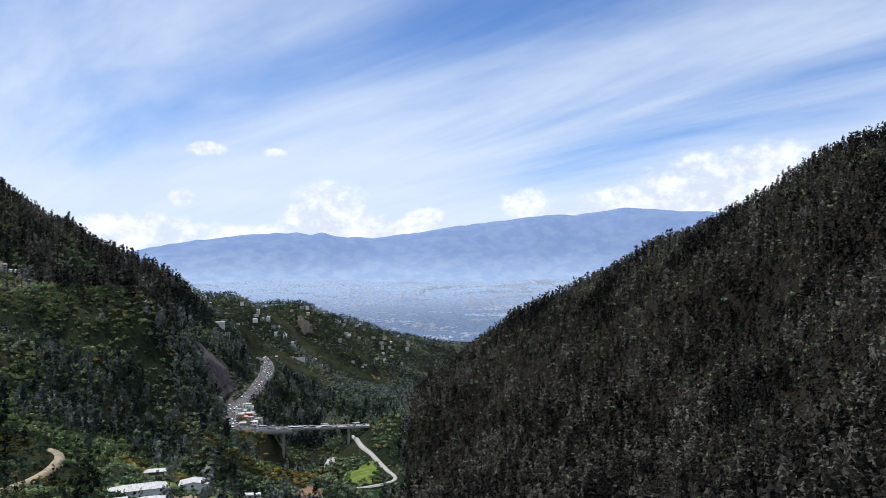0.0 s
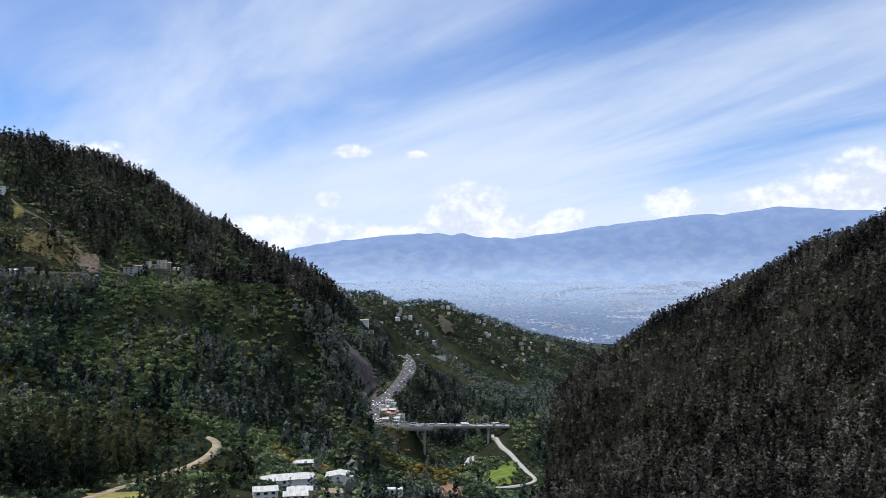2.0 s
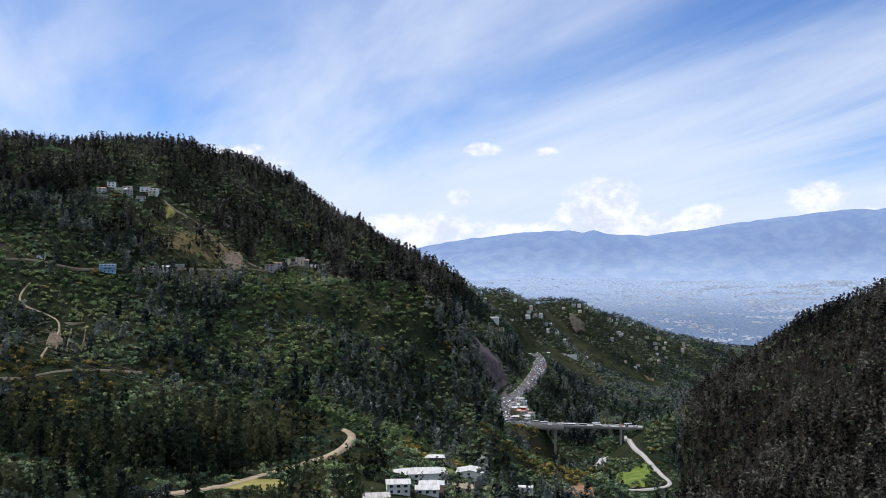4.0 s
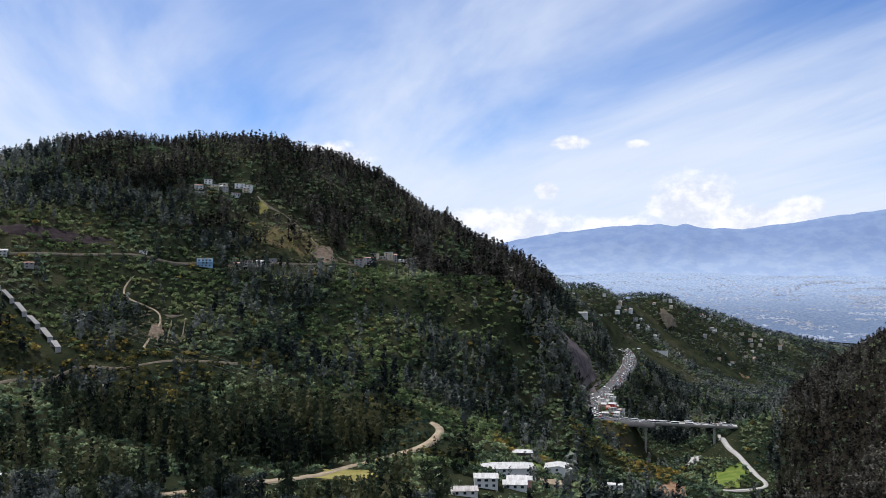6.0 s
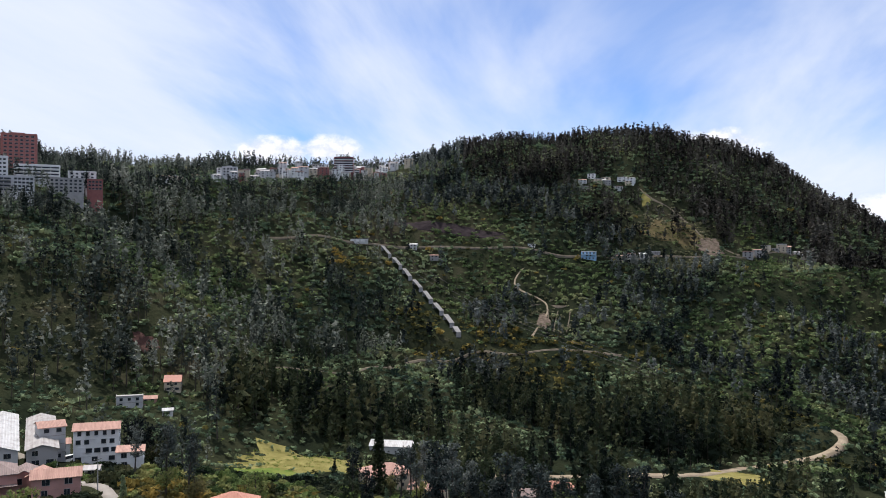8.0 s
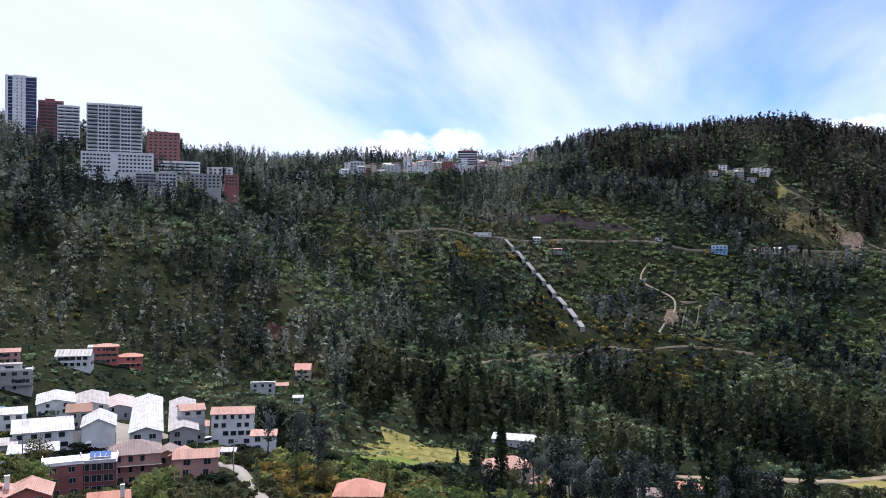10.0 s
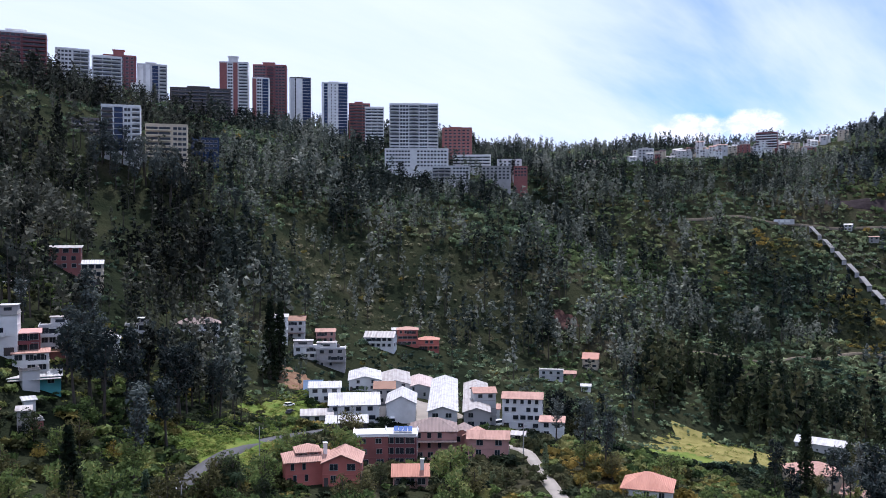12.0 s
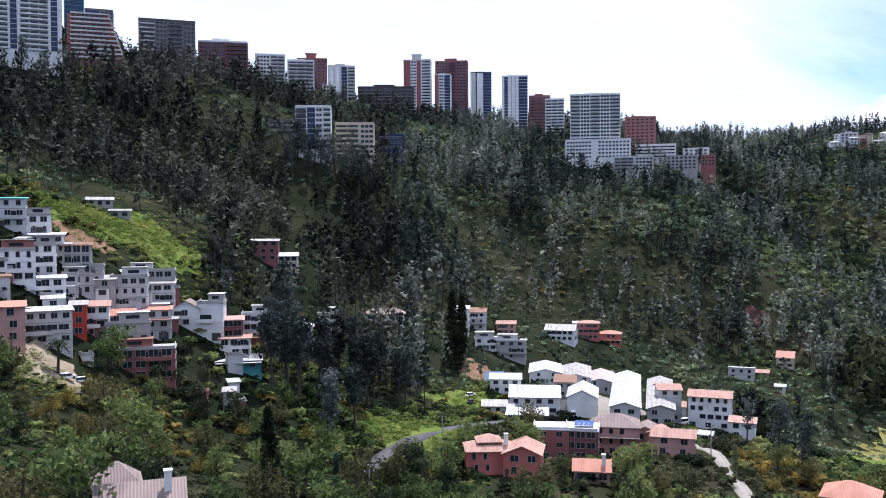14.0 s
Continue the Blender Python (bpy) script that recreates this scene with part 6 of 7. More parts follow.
for lane in (-10, -6.5, -3, 3, 6.5, 10):
    k = random.uniform(0, 3)
    while k < len(high_line) - 4:
        i = int(k)
        d = high_line[i + 1, :2] - high_line[i, :2]
        d /= np.linalg.norm(d)
        spots.append((high_line[i, 0] - d[1] * lane, high_line[i, 1] + d[0] * lane, high_z[i] + 0.02, math.degrees(math.atan2(-d[0], d[1])) + (180 if lane > 0 else 0)))
        k += random.uniform(2.5, 6.6) if lane < 0 else random.uniform(4.5, 13)
bridge_way = math.degrees(math.atan2(-(134), 21))
for lane in (-6, -2.5, 2.5, 6):
    k = random.uniform(0, 6)
    while k < 132:
        f = k / 135.6
        spots.append((-232 + 134 * f + lane * 0.155, 1127 + 21 * f - lane * 0.988, deck + 0.07, bridge_way + (180 if lane > 0 else 0)))
        k += random.uniform(7, 18)
for k, (x, y, z, turn) in enumerate(spots):
    pick = random.choices(range(7), (12, 6, 3, 2, 2, 7, 4))[0]
    if k < 7:
        MODELS[k].matrix_world = pose(x, y, z, 0, 0, turn)
    else:
        copy_thing(MODELS[pick], pose(x, y, z, 0, 0, turn))
for x, y, turn, pick in ((-306, 22, 70, 2), (-311, 16, 60, 4), (-318, 16, 40, 0), (-302, 52, 80, 5), (-300, 88, 20, 0), (-304, 92, 20, 5), (-199, -84, 40, 0), (-203, -82, 30, 0)):
    ob = copy_thing(MODELS[pick], pose(x, y, float(ground(x, y)) + 0.36, 0, 0, turn))
    tagged(ob, ("small red car parked on the grass" if pick == 2 else "parked car or van beside the yard"), group="parked cars")
# stalls and depots beside the highway
hillside_houses(along([(-255, 1148), (-268, 1180), (-280, 1230)], 30, 13), "roadside stalls", ("pale roadside stall with a sheet roof", "grey roadside stall with a sheet roof"), (5, 10), (M_WHITE, M_PALE, M_WHITE, M_PALE, M_ROSE, M_RED, M_GREY))


# ---- stepped concrete slabs down the slope ----
def slab_flight():
    LINES.append(([(-713, 526), (-664, 529), (-605, 520), (-560, 500)], 9.0))
    places = [(-713, 526), (-697, 529), (-681, 530), (-664, 529), (-647, 529), (-627, 525), (-605, 520), (-577, 508), (-560, 500)]
    for (x, y), (nx, ny) in zip(places, places[1:]):
        z, nz, run = float(ground(x, y)), float(ground(nx, ny)), math.hypot(nx - x, ny - y)
        root = empty("slab_shelter", pose((x + nx) / 2, (y + ny) / 2, (z + nz) / 2 + 4.5, 0, 0, math.degrees(math.atan2(ny - y, nx - x))), "grey concrete slab roof stepping down the slope", "shelter", "stepped slab shelters")
        fall = (nz - z) * 0.36
        a = run * 0.33
        bm = bmesh.new()
        solid(bm, [(-a, -2.4, -fall - 0.3), (a, -2.4, fall - 0.3), (a, 2.4, fall - 0.3), (-a, 2.4, -fall - 0.3)], [(-a, -2.4, -fall + 0.3), (a, -2.4, fall + 0.3), (a, 2.4, fall + 0.3), (-a, 2.4, -fall + 0.3)])
        bmesh.ops.recalc_face_normals(bm, faces=bm.faces[:])
        part("slab", bm, M_SLAB, root)
        for x0, top in ((-a, -fall), (a - 0.5, fall)):
            part("retaining_wall", boxes((x0, x0 + 0.5, -2.2, 2.2, top - 9, top - 0.31)), M_GREY, root)
    root = empty("slope_sign", pose(-722, 506, float(ground(-722, 506)) + 3.5, 0, 0, 55), "white slab with worn illegible markings at the head of the steps", "sign")
    part("board", boxes((-9, 9, -0.4, 0.4, -2, 3.0)), M_PALE, root)
    for k, (u, w) in enumerate(((-7.5, 4.0), (-2.0, 3.5), (3.2, 4.2))):
        part("marking", boxes((u - w / 2, u + w / 2, -0.46, -0.41, 0.2, 2.4)), M_WHITE, root)


slab_flight()
tarp = new("tarpaulin", mesh_of("tarpaulin", boxes((-4, 4, -0.1, 0.1, -3, 3)), M_TARP))
tarp.matrix_world = pose(-345, 27, float(ground(-345, 27)) + 1.4, -38, 0, 82)
tagged(tarp, "blue and white tarpaulin on the bank", "tarpaulin")
panel_root = empty("solar_array", pose(-229.5, 42.5, float(ground(-224, 41)) + 8.4 + 0.9, 0, 0, 76), "blue solar panels on the villa roof", "solar panels")
for k in range(4):
    part("panel", boxes((-2.6 + k * 1.3, -1.4 + k * 1.3, -1.5, 1.5, -0.1, 0.0)), M_SOLAR, panel_root, at=pose(0, 0, 0.25, 12, 0, 0))



def cable(points, off):
    """A sagging power line across the slope."""
    data = bpy.data.curves.new("power_cable", "CURVE")
    data.dimensions, data.bevel_depth, data.bevel_resolution = "3D", 0.14, 1
    line = data.splines.new("POLY")
    p = bent(points, 12.0)
    line.points.add(len(p) - 1)
    for q, (x, y, z) in zip(line.points, p):
        q.co = (x + off, y + off * 0.6, z + abs(off) * 0.3, 1)
    data.materials.append(M_WIRE)
    return tagged(new("power_cable", data), "thin power cable hanging across the slope", "cable", "power cables")


for off in (0, 5, 10):
    cable([(-690, 513, 1), (-567, 522, -48), (-458, 529, -74), (-373, 520, -90)], off)
# ---- kinds of low growth: patches of the slopes (x, y, radius) ----
OCHRE_SCRUB = [(-600, 492, 34), (-571, 486, 40), (-540, 520, 34), (-500, 535, 34), (-480, 560, 26), (-314, 576, 30), (-340, 540, 22), (-470, 505, 26), (-690, 470, 20), (-440, 600, 18),
               (-235, 1085, 34), (-180, 1000, 40), (-150, 850, 34), (-190, 800, 30), (-215, 640, 24), (-240, 540, 26), (-203, -82, 22), (-190, -66, 14), (-272, -118, 14), (-205, 98, 16), (-222, 92, 12), (-260, 40, 10)]
LUSH_SCRUB = [(-110, 960, 50), (-160, 900, 40), (-140, 700, 40), (-230, 700, 50), (-270, 620, 40), (-210, 480, 40), (-120, 560, 40), (-682, 357, 62), (-640, 330, 45), (-600, 250, 40), (-504, 921, 46), (-480, 850, 36), (-453, 738, 24), (-604, 690, 26), (-570, 700, 20), (-560, 640, 40), (-620, 600, 40), (-400, 700, 60), (-430, 800, 50),
              (-725, 618, 40), (-690, 650, 40), (-345, 620, 40), (-350, 850, 60), (-810, 391, 24), (-430, 300, 30), (-470, 300, 30), (-455, 175, 24), (-610, 560, 34), (-350, 1100, 40), (-330, 1700, 60), (-230, 1750, 70)]
DRY_SCRUB = [(-505, 133, 46), (-500, 85, 46), (-480, 60, 36), (-492, 41, 36), (-540, 60, 36), (-530, 110, 40), (-580, 830, 60), (-550, 800, 40), (-540, 590, 26), (-560, 610, 20)]


def in_patches(x, y, rows):
    """How far inside any of the patches a place lies, with a ragged edge: above 0 is inside."""
    best = np.full(np.shape(x), -9.0)
    for cx, cy, cr in rows:
        best = np.maximum(best, 1 - np.hypot(x - cx, y - cy) / cr)
    return best + 0.22 * waves(x, y, 17, 51) + 0.14 * waves(x, y, 8, 52)


def build_woods():
    r = np.random.default_rng(11)
    gums = [tree_shape(s, 0.085 + 0.02 * (s % 4), 6, 8, 0.24 + 0.09 * (s % 3), 0.066 + 0.008 * (s % 3)) for s in range(12)]
    fine = [tree_shape(s + 20, 0.08 + 0.02 * (s % 4), 8, 6, 0.26 + 0.08 * (s % 3), 0.050 + 0.005 * (s % 3)) for s in range(12)]
    dry = [tree_shape(s + 40, 0.065 + 0.02 * (s % 3), 5, 6, 0.16 + 0.08 * (s % 3), 0.085) for s in range(10)]
    spires = [spire_shape(s + 70) for s in range(8)]

    def stand(name, label, shapes, mask, crown_mat, step, low, high, slim=1.0):
        x, y = scatter(step, lambda a, b: wooded(a, b) * mask(a, b), r)
        face = seen_side(x, y) | (r.random(len(x)) < 0.08)
        x, y = x[face], y[face]
        at = np.c_[x, y, ground(x, y)]
        tall = (low + (high - low) * r.random(len(x)) ** 1.4) * (0.85 + 0.3 * (waves(x, y, 70, 31) > 0)) * np.where(at[:, 2] > 62, 0.78, 1.0)
        room = sight_room(x, y)
        k = room > 5
        at, tall = at[k], np.minimum(tall, room)[k]
        wide = tall * r.uniform(0.8, 1.25, len(tall)) * slim
        crown = planted([c for c, _ in shapes], at, tall, wide, np.random.default_rng(5))
        trunk = planted([t for _, t in shapes], at, tall, wide, np.random.default_rng(5))[0]
        wood = tagged(new(name, None), label, "forest", kind="stuff")
        for ob in (leafy("crown", crown, crown_mat), new("trunk", mesh_from("trunk", trunk, np.arange(len(trunk)).reshape(-1, 3), M_BARK))):
            ob.parent = wood
            tagged(ob, kind="stuff")

    far = lambda a, b: np.hypot(a, b) > np.where((np.degrees(np.arctan2(-a, b)) > 90) & (np.degrees(np.arctan2(-a, b)) < 104.5), 285, 330)
    south = lambda a, b: (a > -45) & (b > 200)
    bearing = lambda a, b: np.degrees(np.arctan2(-a, b))
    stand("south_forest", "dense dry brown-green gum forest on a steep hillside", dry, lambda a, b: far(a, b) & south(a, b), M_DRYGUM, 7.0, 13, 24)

    def dusky(a, b):
        """The dry flank and crown of the hill."""
        d, turn, z = np.hypot(a, b), bearing(a, b), ground(a, b, False)
        return (turn < 40) & (d > 560) & (z > 30 - (40 - turn) * 4) | (z > 75) & (turn < 48)

    def bottom(a, b):
        """The dark stand in the valley bottom; its tone also stands in for cloud shade."""
        d, turn = np.hypot(a, b), bearing(a, b)
        return (turn < 64) & (turn > 20) & (d < 700 - 4 * np.abs(turn - 40)) & (ground(a, b, False) < -72)

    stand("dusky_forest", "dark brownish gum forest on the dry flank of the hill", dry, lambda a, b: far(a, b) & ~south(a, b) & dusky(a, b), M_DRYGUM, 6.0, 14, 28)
    stand("valley_bottom_forest", "tall dark trees crowding the valley bottom, cloud shade in their tone", spires, lambda a, b: far(a, b) & ~south(a, b) & bottom(a, b), M_DEEP, 6.0, 14, 30)
    # leaf tone is chosen by bearing, standing in for sunlit and shaded slopes
    shaded = lambda a, b: bearing(a, b) < 52
    town = lambda a, b: bearing(a, b) > 92
    rest = lambda a, b: far(a, b) & ~south(a, b) & ~dusky(a, b) & ~bottom(a, b)
    stand("hillside_forest", "green gum forest in patches on the hillside, toned darker for shade", gums, lambda a, b: rest(a, b) & shaded(a, b), M_DARKGUM, 6.6, 12, 25)
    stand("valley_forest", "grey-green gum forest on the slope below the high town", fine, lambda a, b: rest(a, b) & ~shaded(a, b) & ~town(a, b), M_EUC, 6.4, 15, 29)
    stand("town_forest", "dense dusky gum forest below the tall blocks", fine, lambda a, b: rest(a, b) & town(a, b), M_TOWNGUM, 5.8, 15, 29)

    # shrubs under and between the trees, in patches of their own colours
    shapes = [bush_shape(s, 3, 4, 0.34, 0.22) for s in range(9)]
    x, y = scatter(5.6, lambda a, b: np.where(open_ground_built(a, b, True) | (np.hypot(a, b) < 320), 0, np.where(south(a, b), 0.2, np.where(bearing(a, b) > 94, 0.45, 0.82))), r)
    face = seen_side(x, y)
    x, y = x[face], y[face]
    ochre, lush, parched = in_patches(x, y, OCHRE_SCRUB) > 0, in_patches(x, y, LUSH_SCRUB) > 0, in_patches(x, y, DRY_SCRUB) > 0
    kinds = np.where(parched, 3, np.where(ochre, 1, np.where(lush, 2, 0)))
    kinds = np.where(r.random(len(x)) < 0.10, r.integers(0, 3, len(x)), kinds)
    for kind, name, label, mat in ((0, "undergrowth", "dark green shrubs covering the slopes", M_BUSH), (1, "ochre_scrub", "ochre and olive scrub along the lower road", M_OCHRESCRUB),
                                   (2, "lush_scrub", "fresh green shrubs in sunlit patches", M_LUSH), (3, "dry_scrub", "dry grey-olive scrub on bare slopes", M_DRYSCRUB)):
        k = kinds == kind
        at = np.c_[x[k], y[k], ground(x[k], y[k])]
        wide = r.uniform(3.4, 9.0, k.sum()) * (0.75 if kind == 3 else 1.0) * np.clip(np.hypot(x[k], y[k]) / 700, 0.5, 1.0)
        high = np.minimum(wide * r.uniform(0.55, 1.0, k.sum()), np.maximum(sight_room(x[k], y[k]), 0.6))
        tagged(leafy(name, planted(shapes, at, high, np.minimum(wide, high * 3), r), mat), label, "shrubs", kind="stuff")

    # lush growth round the village, finer because it is near
    near_shapes = [bush_shape(s + 20, 10, 6, 0.42, 0.13) for s in range(7)]
    x, y = scatter(3.4, lambda a, b: np.where(open_ground_built(a, b, True) | (np.hypot(a, b) < 90) | (np.hypot(a, b) > 325), 0, 0.58 + 0.35 * (waves(a, b, 22, 12) > -0.1)), r)
    k = (bearing(x, y) > -30) & (bearing(x, y) < 122) & (seen_side(x, y) | (np.hypot(x, y) < 240))
    x, y = x[k], y[k]
    patchy = waves(x, y, 26, 61) + 0.6 * waves(x, y, 9, 62) + r.normal(0, 0.25, len(x))
    kinds = np.where((in_patches(x, y, OCHRE_SCRUB) > 0) | (patchy > 0.75), 2, np.where(patchy < -0.1, 1, 0))
    for kind, name, label, mat in ((0, "thicket", "fresh green shrubs and creepers round the village", M_GARDEN), (1, "dark_thicket", "dense dark green shrubs round the village", M_DEEP),
                                   (2, "olive_thicket", "olive and yellowish shrubs round the village", M_OCHRESCRUB)):
        k = kinds == kind
        at = np.c_[x[k], y[k], ground(x[k], y[k]) - 0.3]
        wide = r.uniform(2.2, 5.6, k.sum()) * (0.8 + 0.4 * (waves(x[k], y[k], 30, 14) > 0))
        tagged(leafy(name, planted(near_shapes, at, wide * r.uniform(0.5, 1.0, k.sum()), wide, r), mat), label, "shrubs", kind="stuff")
    # tufts and low growth on the open grass
    tufts = [bush_shape(s + 60, 5, 4, 0.45, 0.16) for s in range(5)]
    spots = []
    for cx, cy, rx, n in ((-295, -100, 24, 1100), (-285, -119, 16, 600), (-252, -7, 17, 500), (-313, 16, 15, 160), (-330, 30, 20, 200), (-270, 10, 22, 500), (-235, -20, 22, 500), (-190, -88, 9, 160), (-345, 211, 30, 120), (-570, 840, 40, 300)):
        spots.append(np.c_[r.normal(cx, rx * 0.55, n), r.normal(cy, rx * 0.55, n)])
    spots = np.vstack(spots)
    spots = spots[~open_ground_built(spots[:, 0], spots[:, 1])]
    at = np.c_[spots, ground(spots[:, 0], spots[:, 1]) - 0.1]
    wide = r.uniform(1.3, 3.6, len(at))
    tagged(leafy("grass_tufts", planted(tufts, at, wide * 0.6, wide, r), M_GRASSY), "bright green grass and weeds on open slopes", "grass", kind="stuff")
    # thin tree cover of the farther spur
    lx, ly = np.meshgrid(np.arange(-700, 450, 9.0), np.arange(1480, 2750, 9.0))
    x, y = (lx + r.uniform(-5, 5, lx.shape)).ravel(), (ly + r.uniform(-5, 5, lx.shape)).ravel()
    k = (r.random(len(x)) < np.where(waves(x, y, 70, 71) + 0.6 * waves(x, y, 30, 72) > -0.45, 0.95, 0.3)) & (seen_side(x, y) | (r.random(len(x)) < 0.35)) & ~open_ground(x, y, 3.0)
    x, y = x[k], y[k]
    at = np.c_[x, y, ground(x, y)]
    tall = r.uniform(7, 16, len(x))
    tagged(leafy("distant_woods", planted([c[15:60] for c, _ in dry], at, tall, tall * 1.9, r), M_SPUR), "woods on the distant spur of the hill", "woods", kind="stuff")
    lx, ly = np.meshgrid(np.arange(-500, 250, 8.0), np.arange(1480, 2600, 8.0))
    x, y = (lx + r.uniform(-4, 4, lx.shape)).ravel(), (ly + r.uniform(-4, 4, lx.shape)).ravel()
    k = (r.random(len(x)) < 0.8) & (seen_side(x, y) | (r.random(len(x)) < 0.35)) & ~open_ground(x, y, 2.0)
    x, y = x[k], y[k]
    wide = r.uniform(4, 9, len(x))
    tagged(leafy("distant_scrub", planted(shapes, np.c_[x, y, ground(x, y)], wide * 0.7, wide, r), M_BUSH), "green scrub between the woods of the distant spur", "shrubs", kind="stuff")


build_woods()

# ---- single trees ----
def limb(bm, a, b, ra, rb, seg=6):
    """A tapered round piece of wood from a to b."""
    a, b = Vector(a), Vector(b)
    q = (b - a).to_track_quat("Z", "Y").to_matrix()
    rings = []
    for p, rad in ((a, ra), (b, rb)):
        rings.append([bm.verts.new(p + q @ Vector((math.cos(k * 6.283 / seg) * rad, math.sin(k * 6.283 / seg) * rad, 0))) for k in range(seg)])
    for k in range(seg):
        bm.faces.new((rings[0][k], rings[0][(k + 1) % seg], rings[1][(k + 1) % seg], rings[1][k]))


def leaf_cloud(r, centre, radius, count, size, squash=0.8):
    out = []
    for _ in range(count):
        d = r.normal(size=3)
        d /= np.linalg.norm(d)
        c = np.array(centre) + d * np.array([radius, radius, radius * squash]) * (0.35 + 0.65 * r.random() ** 0.4)
        e1 = r.normal(size=3) + d * 0.2
        e1 /= np.linalg.norm(e1)
        e2 = np.cross(e1, r.normal(size=3))
        e2 /= np.linalg.norm(e2)
        s = size * (0.6 + 0.8 * r.random())
        out += [c + e1 * s, c - e1 * s * 0.5 + e2 * s * 0.6, c - e1 * s * 0.5 - e2 * s * 0.6]
    return out


def single_tree(name, seed, tall, label, kind, mat):
    """One tree with tapered trunk, limbs and a gappy crown of leaf clumps. kind: gum, broad, cypress."""
    r = np.random.default_rng(seed)
    root = empty(name, pose(0, 0, 0), label, "tree", name + "s of the valley")
    bm = bmesh.new()
    leaves = []
    bend = r.normal(0, 0.03, 2) * tall
    mid = (bend[0] * 0.4, bend[1] * 0.4, tall * 0.5)
    tip = (bend[0], bend[1], tall * 0.9)
    thick = tall * (0.018 if kind == "gum" else 0.028)
    limb(bm, (0, 0, -1.0), mid, thick, thick * 0.65, 7)
    limb(bm, mid, tip, thick * 0.65, thick * 0.2, 6)
    if kind == "cypress":
        for k in range(26):
            h = 0.06 + 0.92 * k / 26
            leaves += leaf_cloud(r, (bend[0] * h, bend[1] * h, h * tall), tall * 0.13 * (1 - h) ** 0.6 + 0.1, 16 if tall < 20 else 46, tall * (0.06 if tall < 20 else 0.03), 1.1)
    else:
        n = 11 if kind == "gum" else 13
        for k in range(n):
            h = (0.38 + 0.55 * (k + r.random()) / n) if kind == "gum" else (0.25 + 0.55 * r.random())
            a = k * 2.4 + r.random()
            spread = tall * (0.13 if kind == "gum" else 0.30) * (1.15 - 0.55 * h if kind == "gum" else 1.0) * (0.6 + 0.5 * r.random())
            base = (bend[0] * h, bend[1] * h, h * tall * 0.92)
            end = (base[0] + math.cos(a) * spread, base[1] + math.sin(a) * spread, base[2] + tall * (0.09 if kind == "gum" else 0.16) * (0.5 + r.random()))
            limb(bm, base, end, thick * 0.35, thick * 0.1, 5)
            for q in (0.55, 1.0):
                p = [base[i] + (end[i] - base[i]) * q for i in range(3)]
                leaves += leaf_cloud(r, p, tall * (0.065 if kind == "gum" else 0.135) * (0.8 + 0.5 * r.random()), 22 if kind == "gum" else 34, tall * (0.026 if kind == "gum" else 0.042), 0.9)
        leaves += leaf_cloud(r, tip, tall * 0.07, 50, tall * 0.02, 1.3)
    part("trunk", bm, M_BARK, root)
    crown = mesh_from("crown", np.array(leaves), np.arange(len(leaves)).reshape(-1, 3), mat)
    shade = np.repeat(r.uniform(*((0.25, 0.6) if kind == "gum" else (0.30, 0.85)), len(leaves) // 72 + 1), 72)[:len(leaves)]
    crown.attributes.new("plant", "FLOAT", "POINT").data.foreach_set("value", shade.astype(np.float32))
    part("crown", crown, mat, root)
    return root


def palm(seed):
    r = np.random.default_rng(seed)
    root = empty("palm_tree", pose(0, 0, 0), "tall palm with a round head of arching fronds", "palm", "palms of the village")
    bm = bmesh.new()
    limb(bm, (0, 0, -1), (0.15, 0, 6.5), 0.32, 0.24, 8)
    limb(bm, (0.15, 0, 6.5), (0.2, 0.1, 7.1), 0.4, 0.2, 8)
    part("trunk", bm, M_BARK, root)
    for k in range(22):
        a, up = k * 2.399, 0.9 - 1.5 * (k / 22)
        v, f = [], []
        for s in range(9):
            t = s / 8
            out, z = 3.0 * t, 7.0 + up * 2.2 * t - 2.4 * t * t
            wide = 0.5 * math.sin(math.pi * min(1, t * 0.9 + 0.1))
            for side in (-1, 0, 1):
                v.append((math.cos(a) * out - math.sin(a) * wide * side + 0.2, math.sin(a) * out + math.cos(a) * wide * side + 0.1, z - abs(side) * 0.3 * wide))
            if s:
                i = len(v) - 6
                f += [(i, i + 3, i + 4, i + 1), (i + 1, i + 4, i + 5, i + 2)]
        part("frond", mesh_from("frond", np.array(v), np.array(f), M_FROND), None, root)
    return root


def plant(proto, places, scale=(0.8, 1.25), sink=0.2):
    for k, (x, y) in enumerate(places):
        s = random.uniform(*scale)
        m = pose(x, y, float(ground(x, y)) - sink, random.uniform(-3, 3), random.uniform(-3, 3), random.uniform(0, 360)) @ Matrix.Scale(s, 4)
        copy_thing(proto, m)


random.seed(21)
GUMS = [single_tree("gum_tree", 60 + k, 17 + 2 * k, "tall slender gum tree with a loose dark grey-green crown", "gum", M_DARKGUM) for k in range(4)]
BROADS = [single_tree("broad_tree", 80 + k, 8 + 1.5 * k, "broad leafy tree with a dense rounded crown", "broad", (M_DEEP, M_GARDEN, M_OLIVE, M_GARDEN)[k]) for k in range(4)]
OCHRE = single_tree("ochre_tree", 90, 6, "low rounded tree with ochre yellow foliage", "broad", M_OCHRE)
CYPRESS = [single_tree("cypress", 95 + k, 8 + 2 * k, "dark narrow cypress beside the lane", "cypress", M_BUSH) for k in range(2)]
CONIFER = single_tree("conifer", 99, 26, "tall dark conifer, full to the ground", "cypress", M_DEEP)
PALM = palm(3)
spare = np.random.default_rng(31)


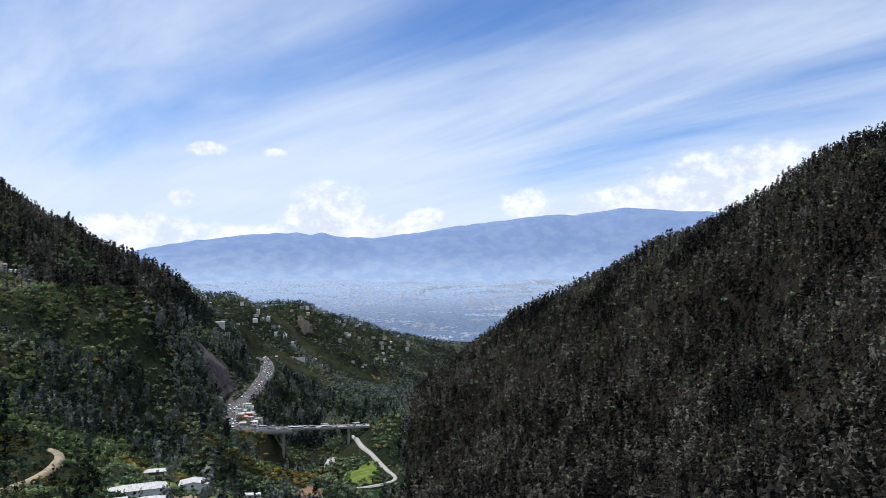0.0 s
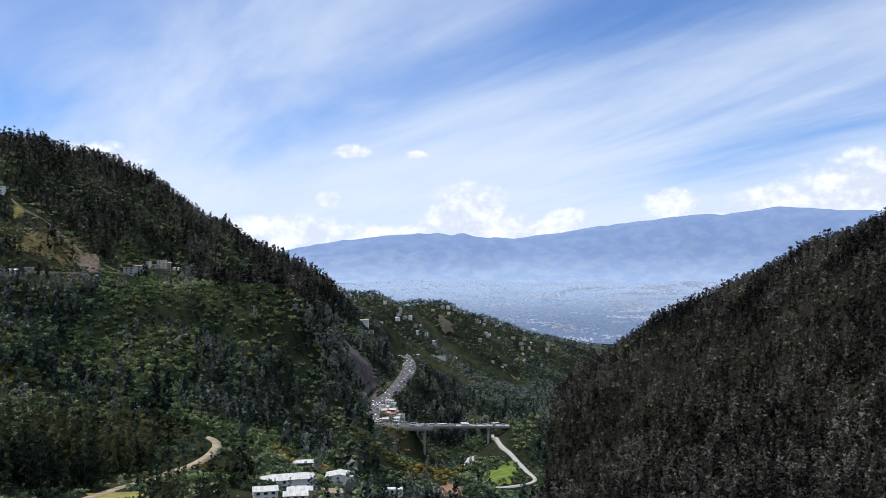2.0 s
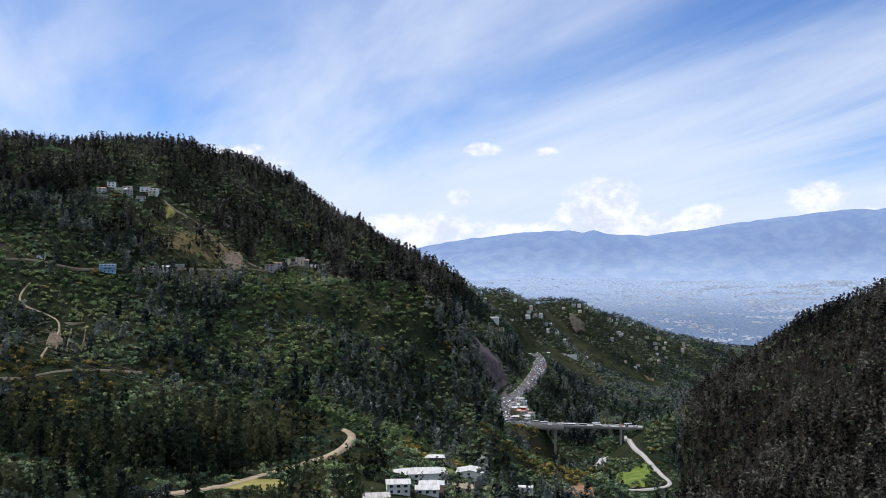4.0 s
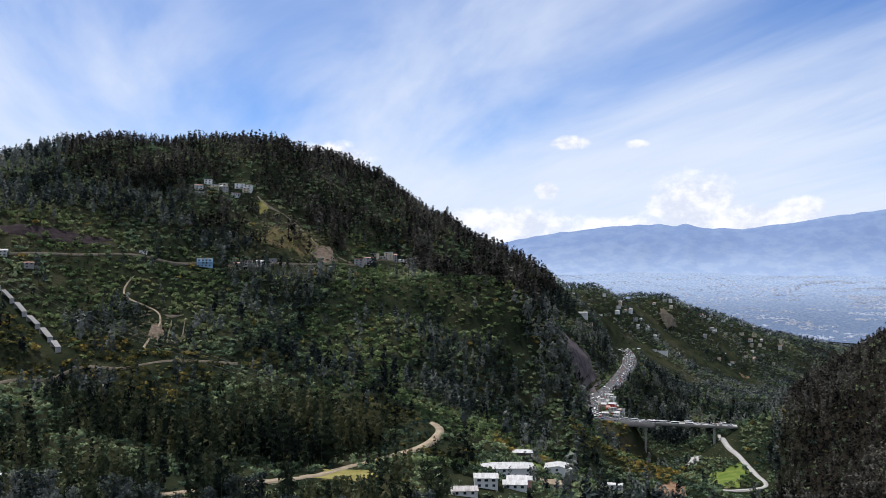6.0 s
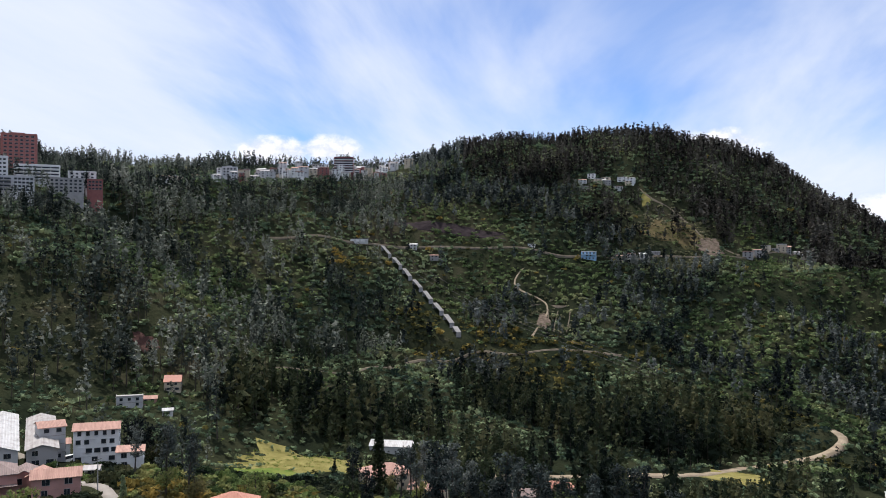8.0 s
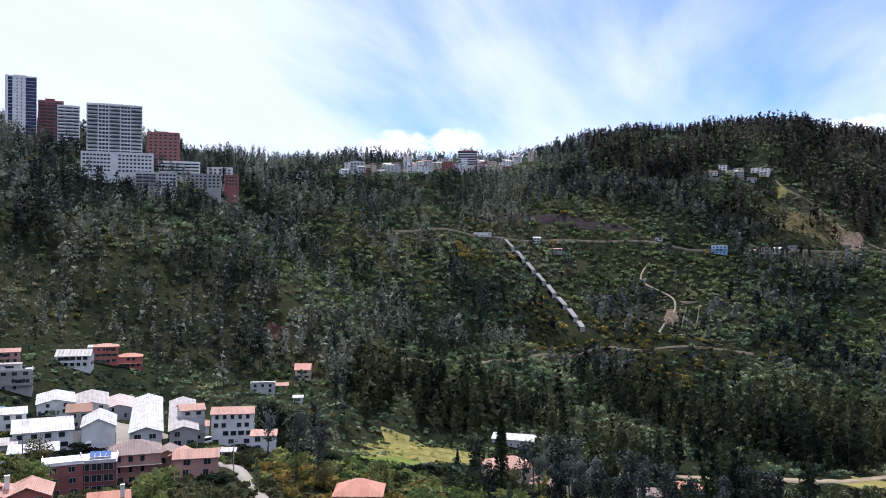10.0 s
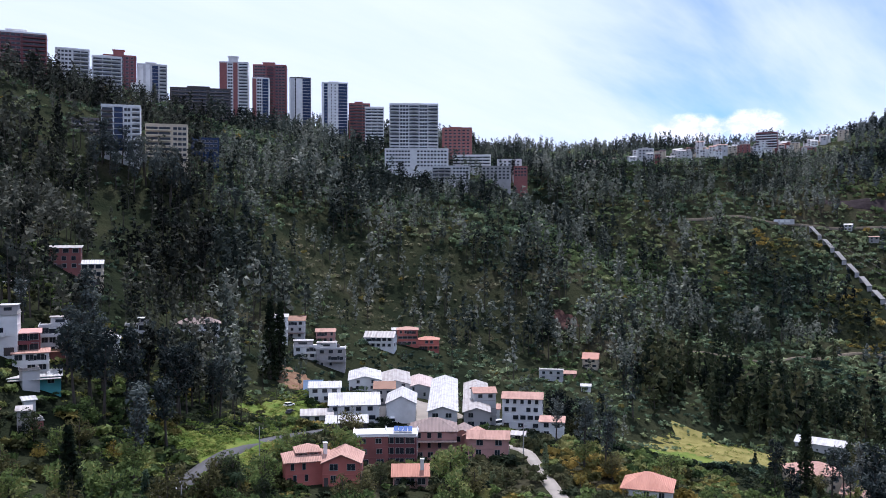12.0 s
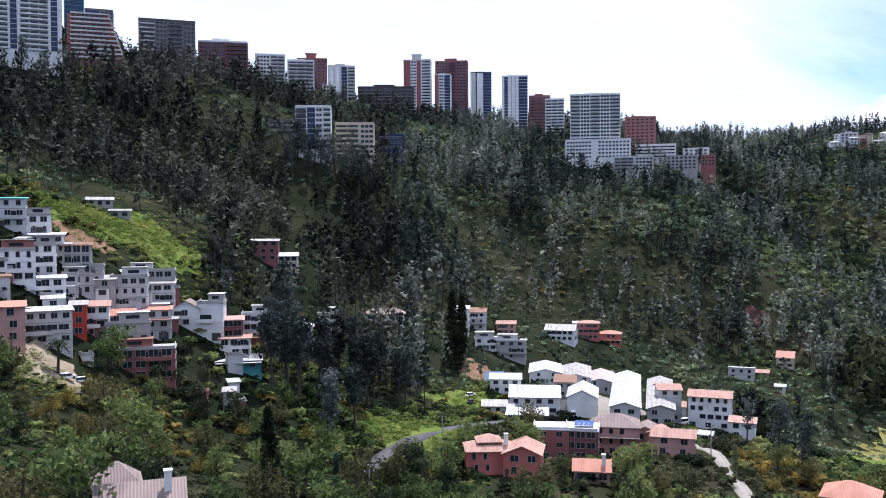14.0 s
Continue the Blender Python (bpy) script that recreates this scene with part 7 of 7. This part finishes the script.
def near_places(count, keep, high=8):
    """Free places in the near valley where keep allows."""
    out = []
    for _ in range(60000):
        if len(out) >= count:
            break
        turn, d = radians(spare.uniform(-5, 124)), math.sqrt(spare.uniform(110 ** 2, 345 ** 2))
        x, y = -math.sin(turn) * d, math.cos(turn) * d
        if keep(math.degrees(turn), d) and not open_ground(np.array([x]), np.array([y]), 2.5)[0] and sight_room(np.array([x]), np.array([y]))[0] > high and all((x - a) ** 2 + (y - b) ** 2 > 20 for a, b in out):
            out.append((x, y))
    return out


gum_spots = near_places(88, lambda t, d: d > 215 and (20 < t < 74 or (91 < t < 101 and d > 225)), 17)
gum_spots += near_places(24, lambda t, d: 91 < t < 104 and 225 < d < 300, 12)
broad_spots = near_places(70, lambda t, d: d > 110) + near_places(70, lambda t, d: 112 < d < 235 and 80 < t < 118, 4) + near_places(50, lambda t, d: 150 < d < 240 and 55 < t < 95, 5)
for k, spot in enumerate(gum_spots):
    plant(GUMS[k % 4], [spot])
for k, spot in enumerate(broad_spots):
    plant(BROADS[k % 4], [spot], (0.6, 1.15))
# tall trees standing clear on the edge of the high town
plant(GUMS[3], [(-739, 215), (-745, 229), (-737, 236), (-780, 309), (-787, 368), (-835, 473)], (0.9, 1.1))
plant(GUMS[2], [(-772, 275), (-785, 323), (-780, 335), (-805, 401), (-690, 190), (-830, 60)], (0.9, 1.1))
big = (-24.0 - float(ground(-99, -46))) / 12.0
plant(BROADS[2], [(-98, -47)], (big, big))
plant(OCHRE, near_places(16, lambda t, d: 150 < d < 235 and 98 < t < 116, 3) + near_places(10, lambda t, d: 180 < d < 260 and 58 < t < 92, 3), (0.6, 1.1))
for turn in np.arange(69.0, 82.0, 0.75):         # trees before the feet of the white flats
    d = 695 + 12 * math.sin(turn * 5)
    plant(GUMS[int(turn) % 4], [(-math.sin(radians(turn)) * d, math.cos(radians(turn)) * d)], (0.75, 1.05))
for turn in np.arange(89.0, 99.0, 0.8):
    d = 489 + 4 * math.sin(turn * 5)
    plant(GUMS[int(turn) % 4], [(-math.sin(radians(turn)) * d, math.cos(radians(turn)) * d)], (0.75, 1.1))
for turn in np.arange(112.5, 118.0, 1.3):
    plant(GUMS[int(turn) % 4], [(-math.sin(radians(turn)) * 550, math.cos(radians(turn)) * 550)], (0.8, 1.05))
for k, spot in enumerate([(-208, 62), (-206, 64), (-204, 60), (-207, 58), (-203, 63), (-216, 79), (-240, 100), (-250, 112), (-262, 118), (-340, 235), (-330, 240)]):
    plant(CYPRESS[k % 2], [spot], (0.35, 0.5) if k < 5 else (0.7, 1.2))
plant(PALM, [(-199, -86), (-222, -70), (-226, -66), (-240, -62), (-283, -72), (-268, -50)], (0.8, 1.2))
for k in range(16):             # trees before the feet of the flats on the slope
    turn, d = radians(93.5 + 0.36 * k), 474 + 9 * (k % 3)
    plant(GUMS[k % 4], [(-math.sin(turn) * d, math.cos(turn) * d)], (0.95, 1.3))
plant(CONIFER, [(-352, 10), (-356, 14)], (1.05, 1.3))
plant(CONIFER, [(-148, -27)], (0.75, 0.8))


def utility_pole(x, y):
    """A concrete pole with a cross-arm and three insulators."""
    root = empty("utility_pole", pose(x, y, float(ground(x, y)), 0, 0, 95), "grey concrete utility pole beside the lane", "utility pole", "utility poles")
    bm = bmesh.new()
    bmesh.ops.create_cone(bm, cap_ends=True, segments=8, radius1=0.19, radius2=0.11, depth=10.5, matrix=Matrix.Translation((0, 0, 4.75)))
    part("pole", bm, M_CONC, root)
    part("cross_arm", boxes((-1.1, 1.1, -0.07, 0.07, 9.2, 9.35)), M_BARK, root)
    for u in (-0.95, 0.1, 0.95):
        bm = bmesh.new()
        bmesh.ops.create_cone(bm, cap_ends=True, segments=8, radius1=0.09, radius2=0.05, depth=0.3, matrix=Matrix.Translation((u, 0, 9.5)))
        part("insulator", bm, M_WHITE, root)


for x, y in ((-172, -12), (-240, 4), (-281, 30), (-226, 76)):
    utility_pole(x, y)
for ob in (*GUMS, *BROADS, *CYPRESS, PALM, OCHRE, CONIFER):
    x, y = near_places(1, lambda t, d: 180 < d < 330 and t > 30)[0]
    ob.matrix_world = pose(x, y, float(ground(x, y)) - 0.2)
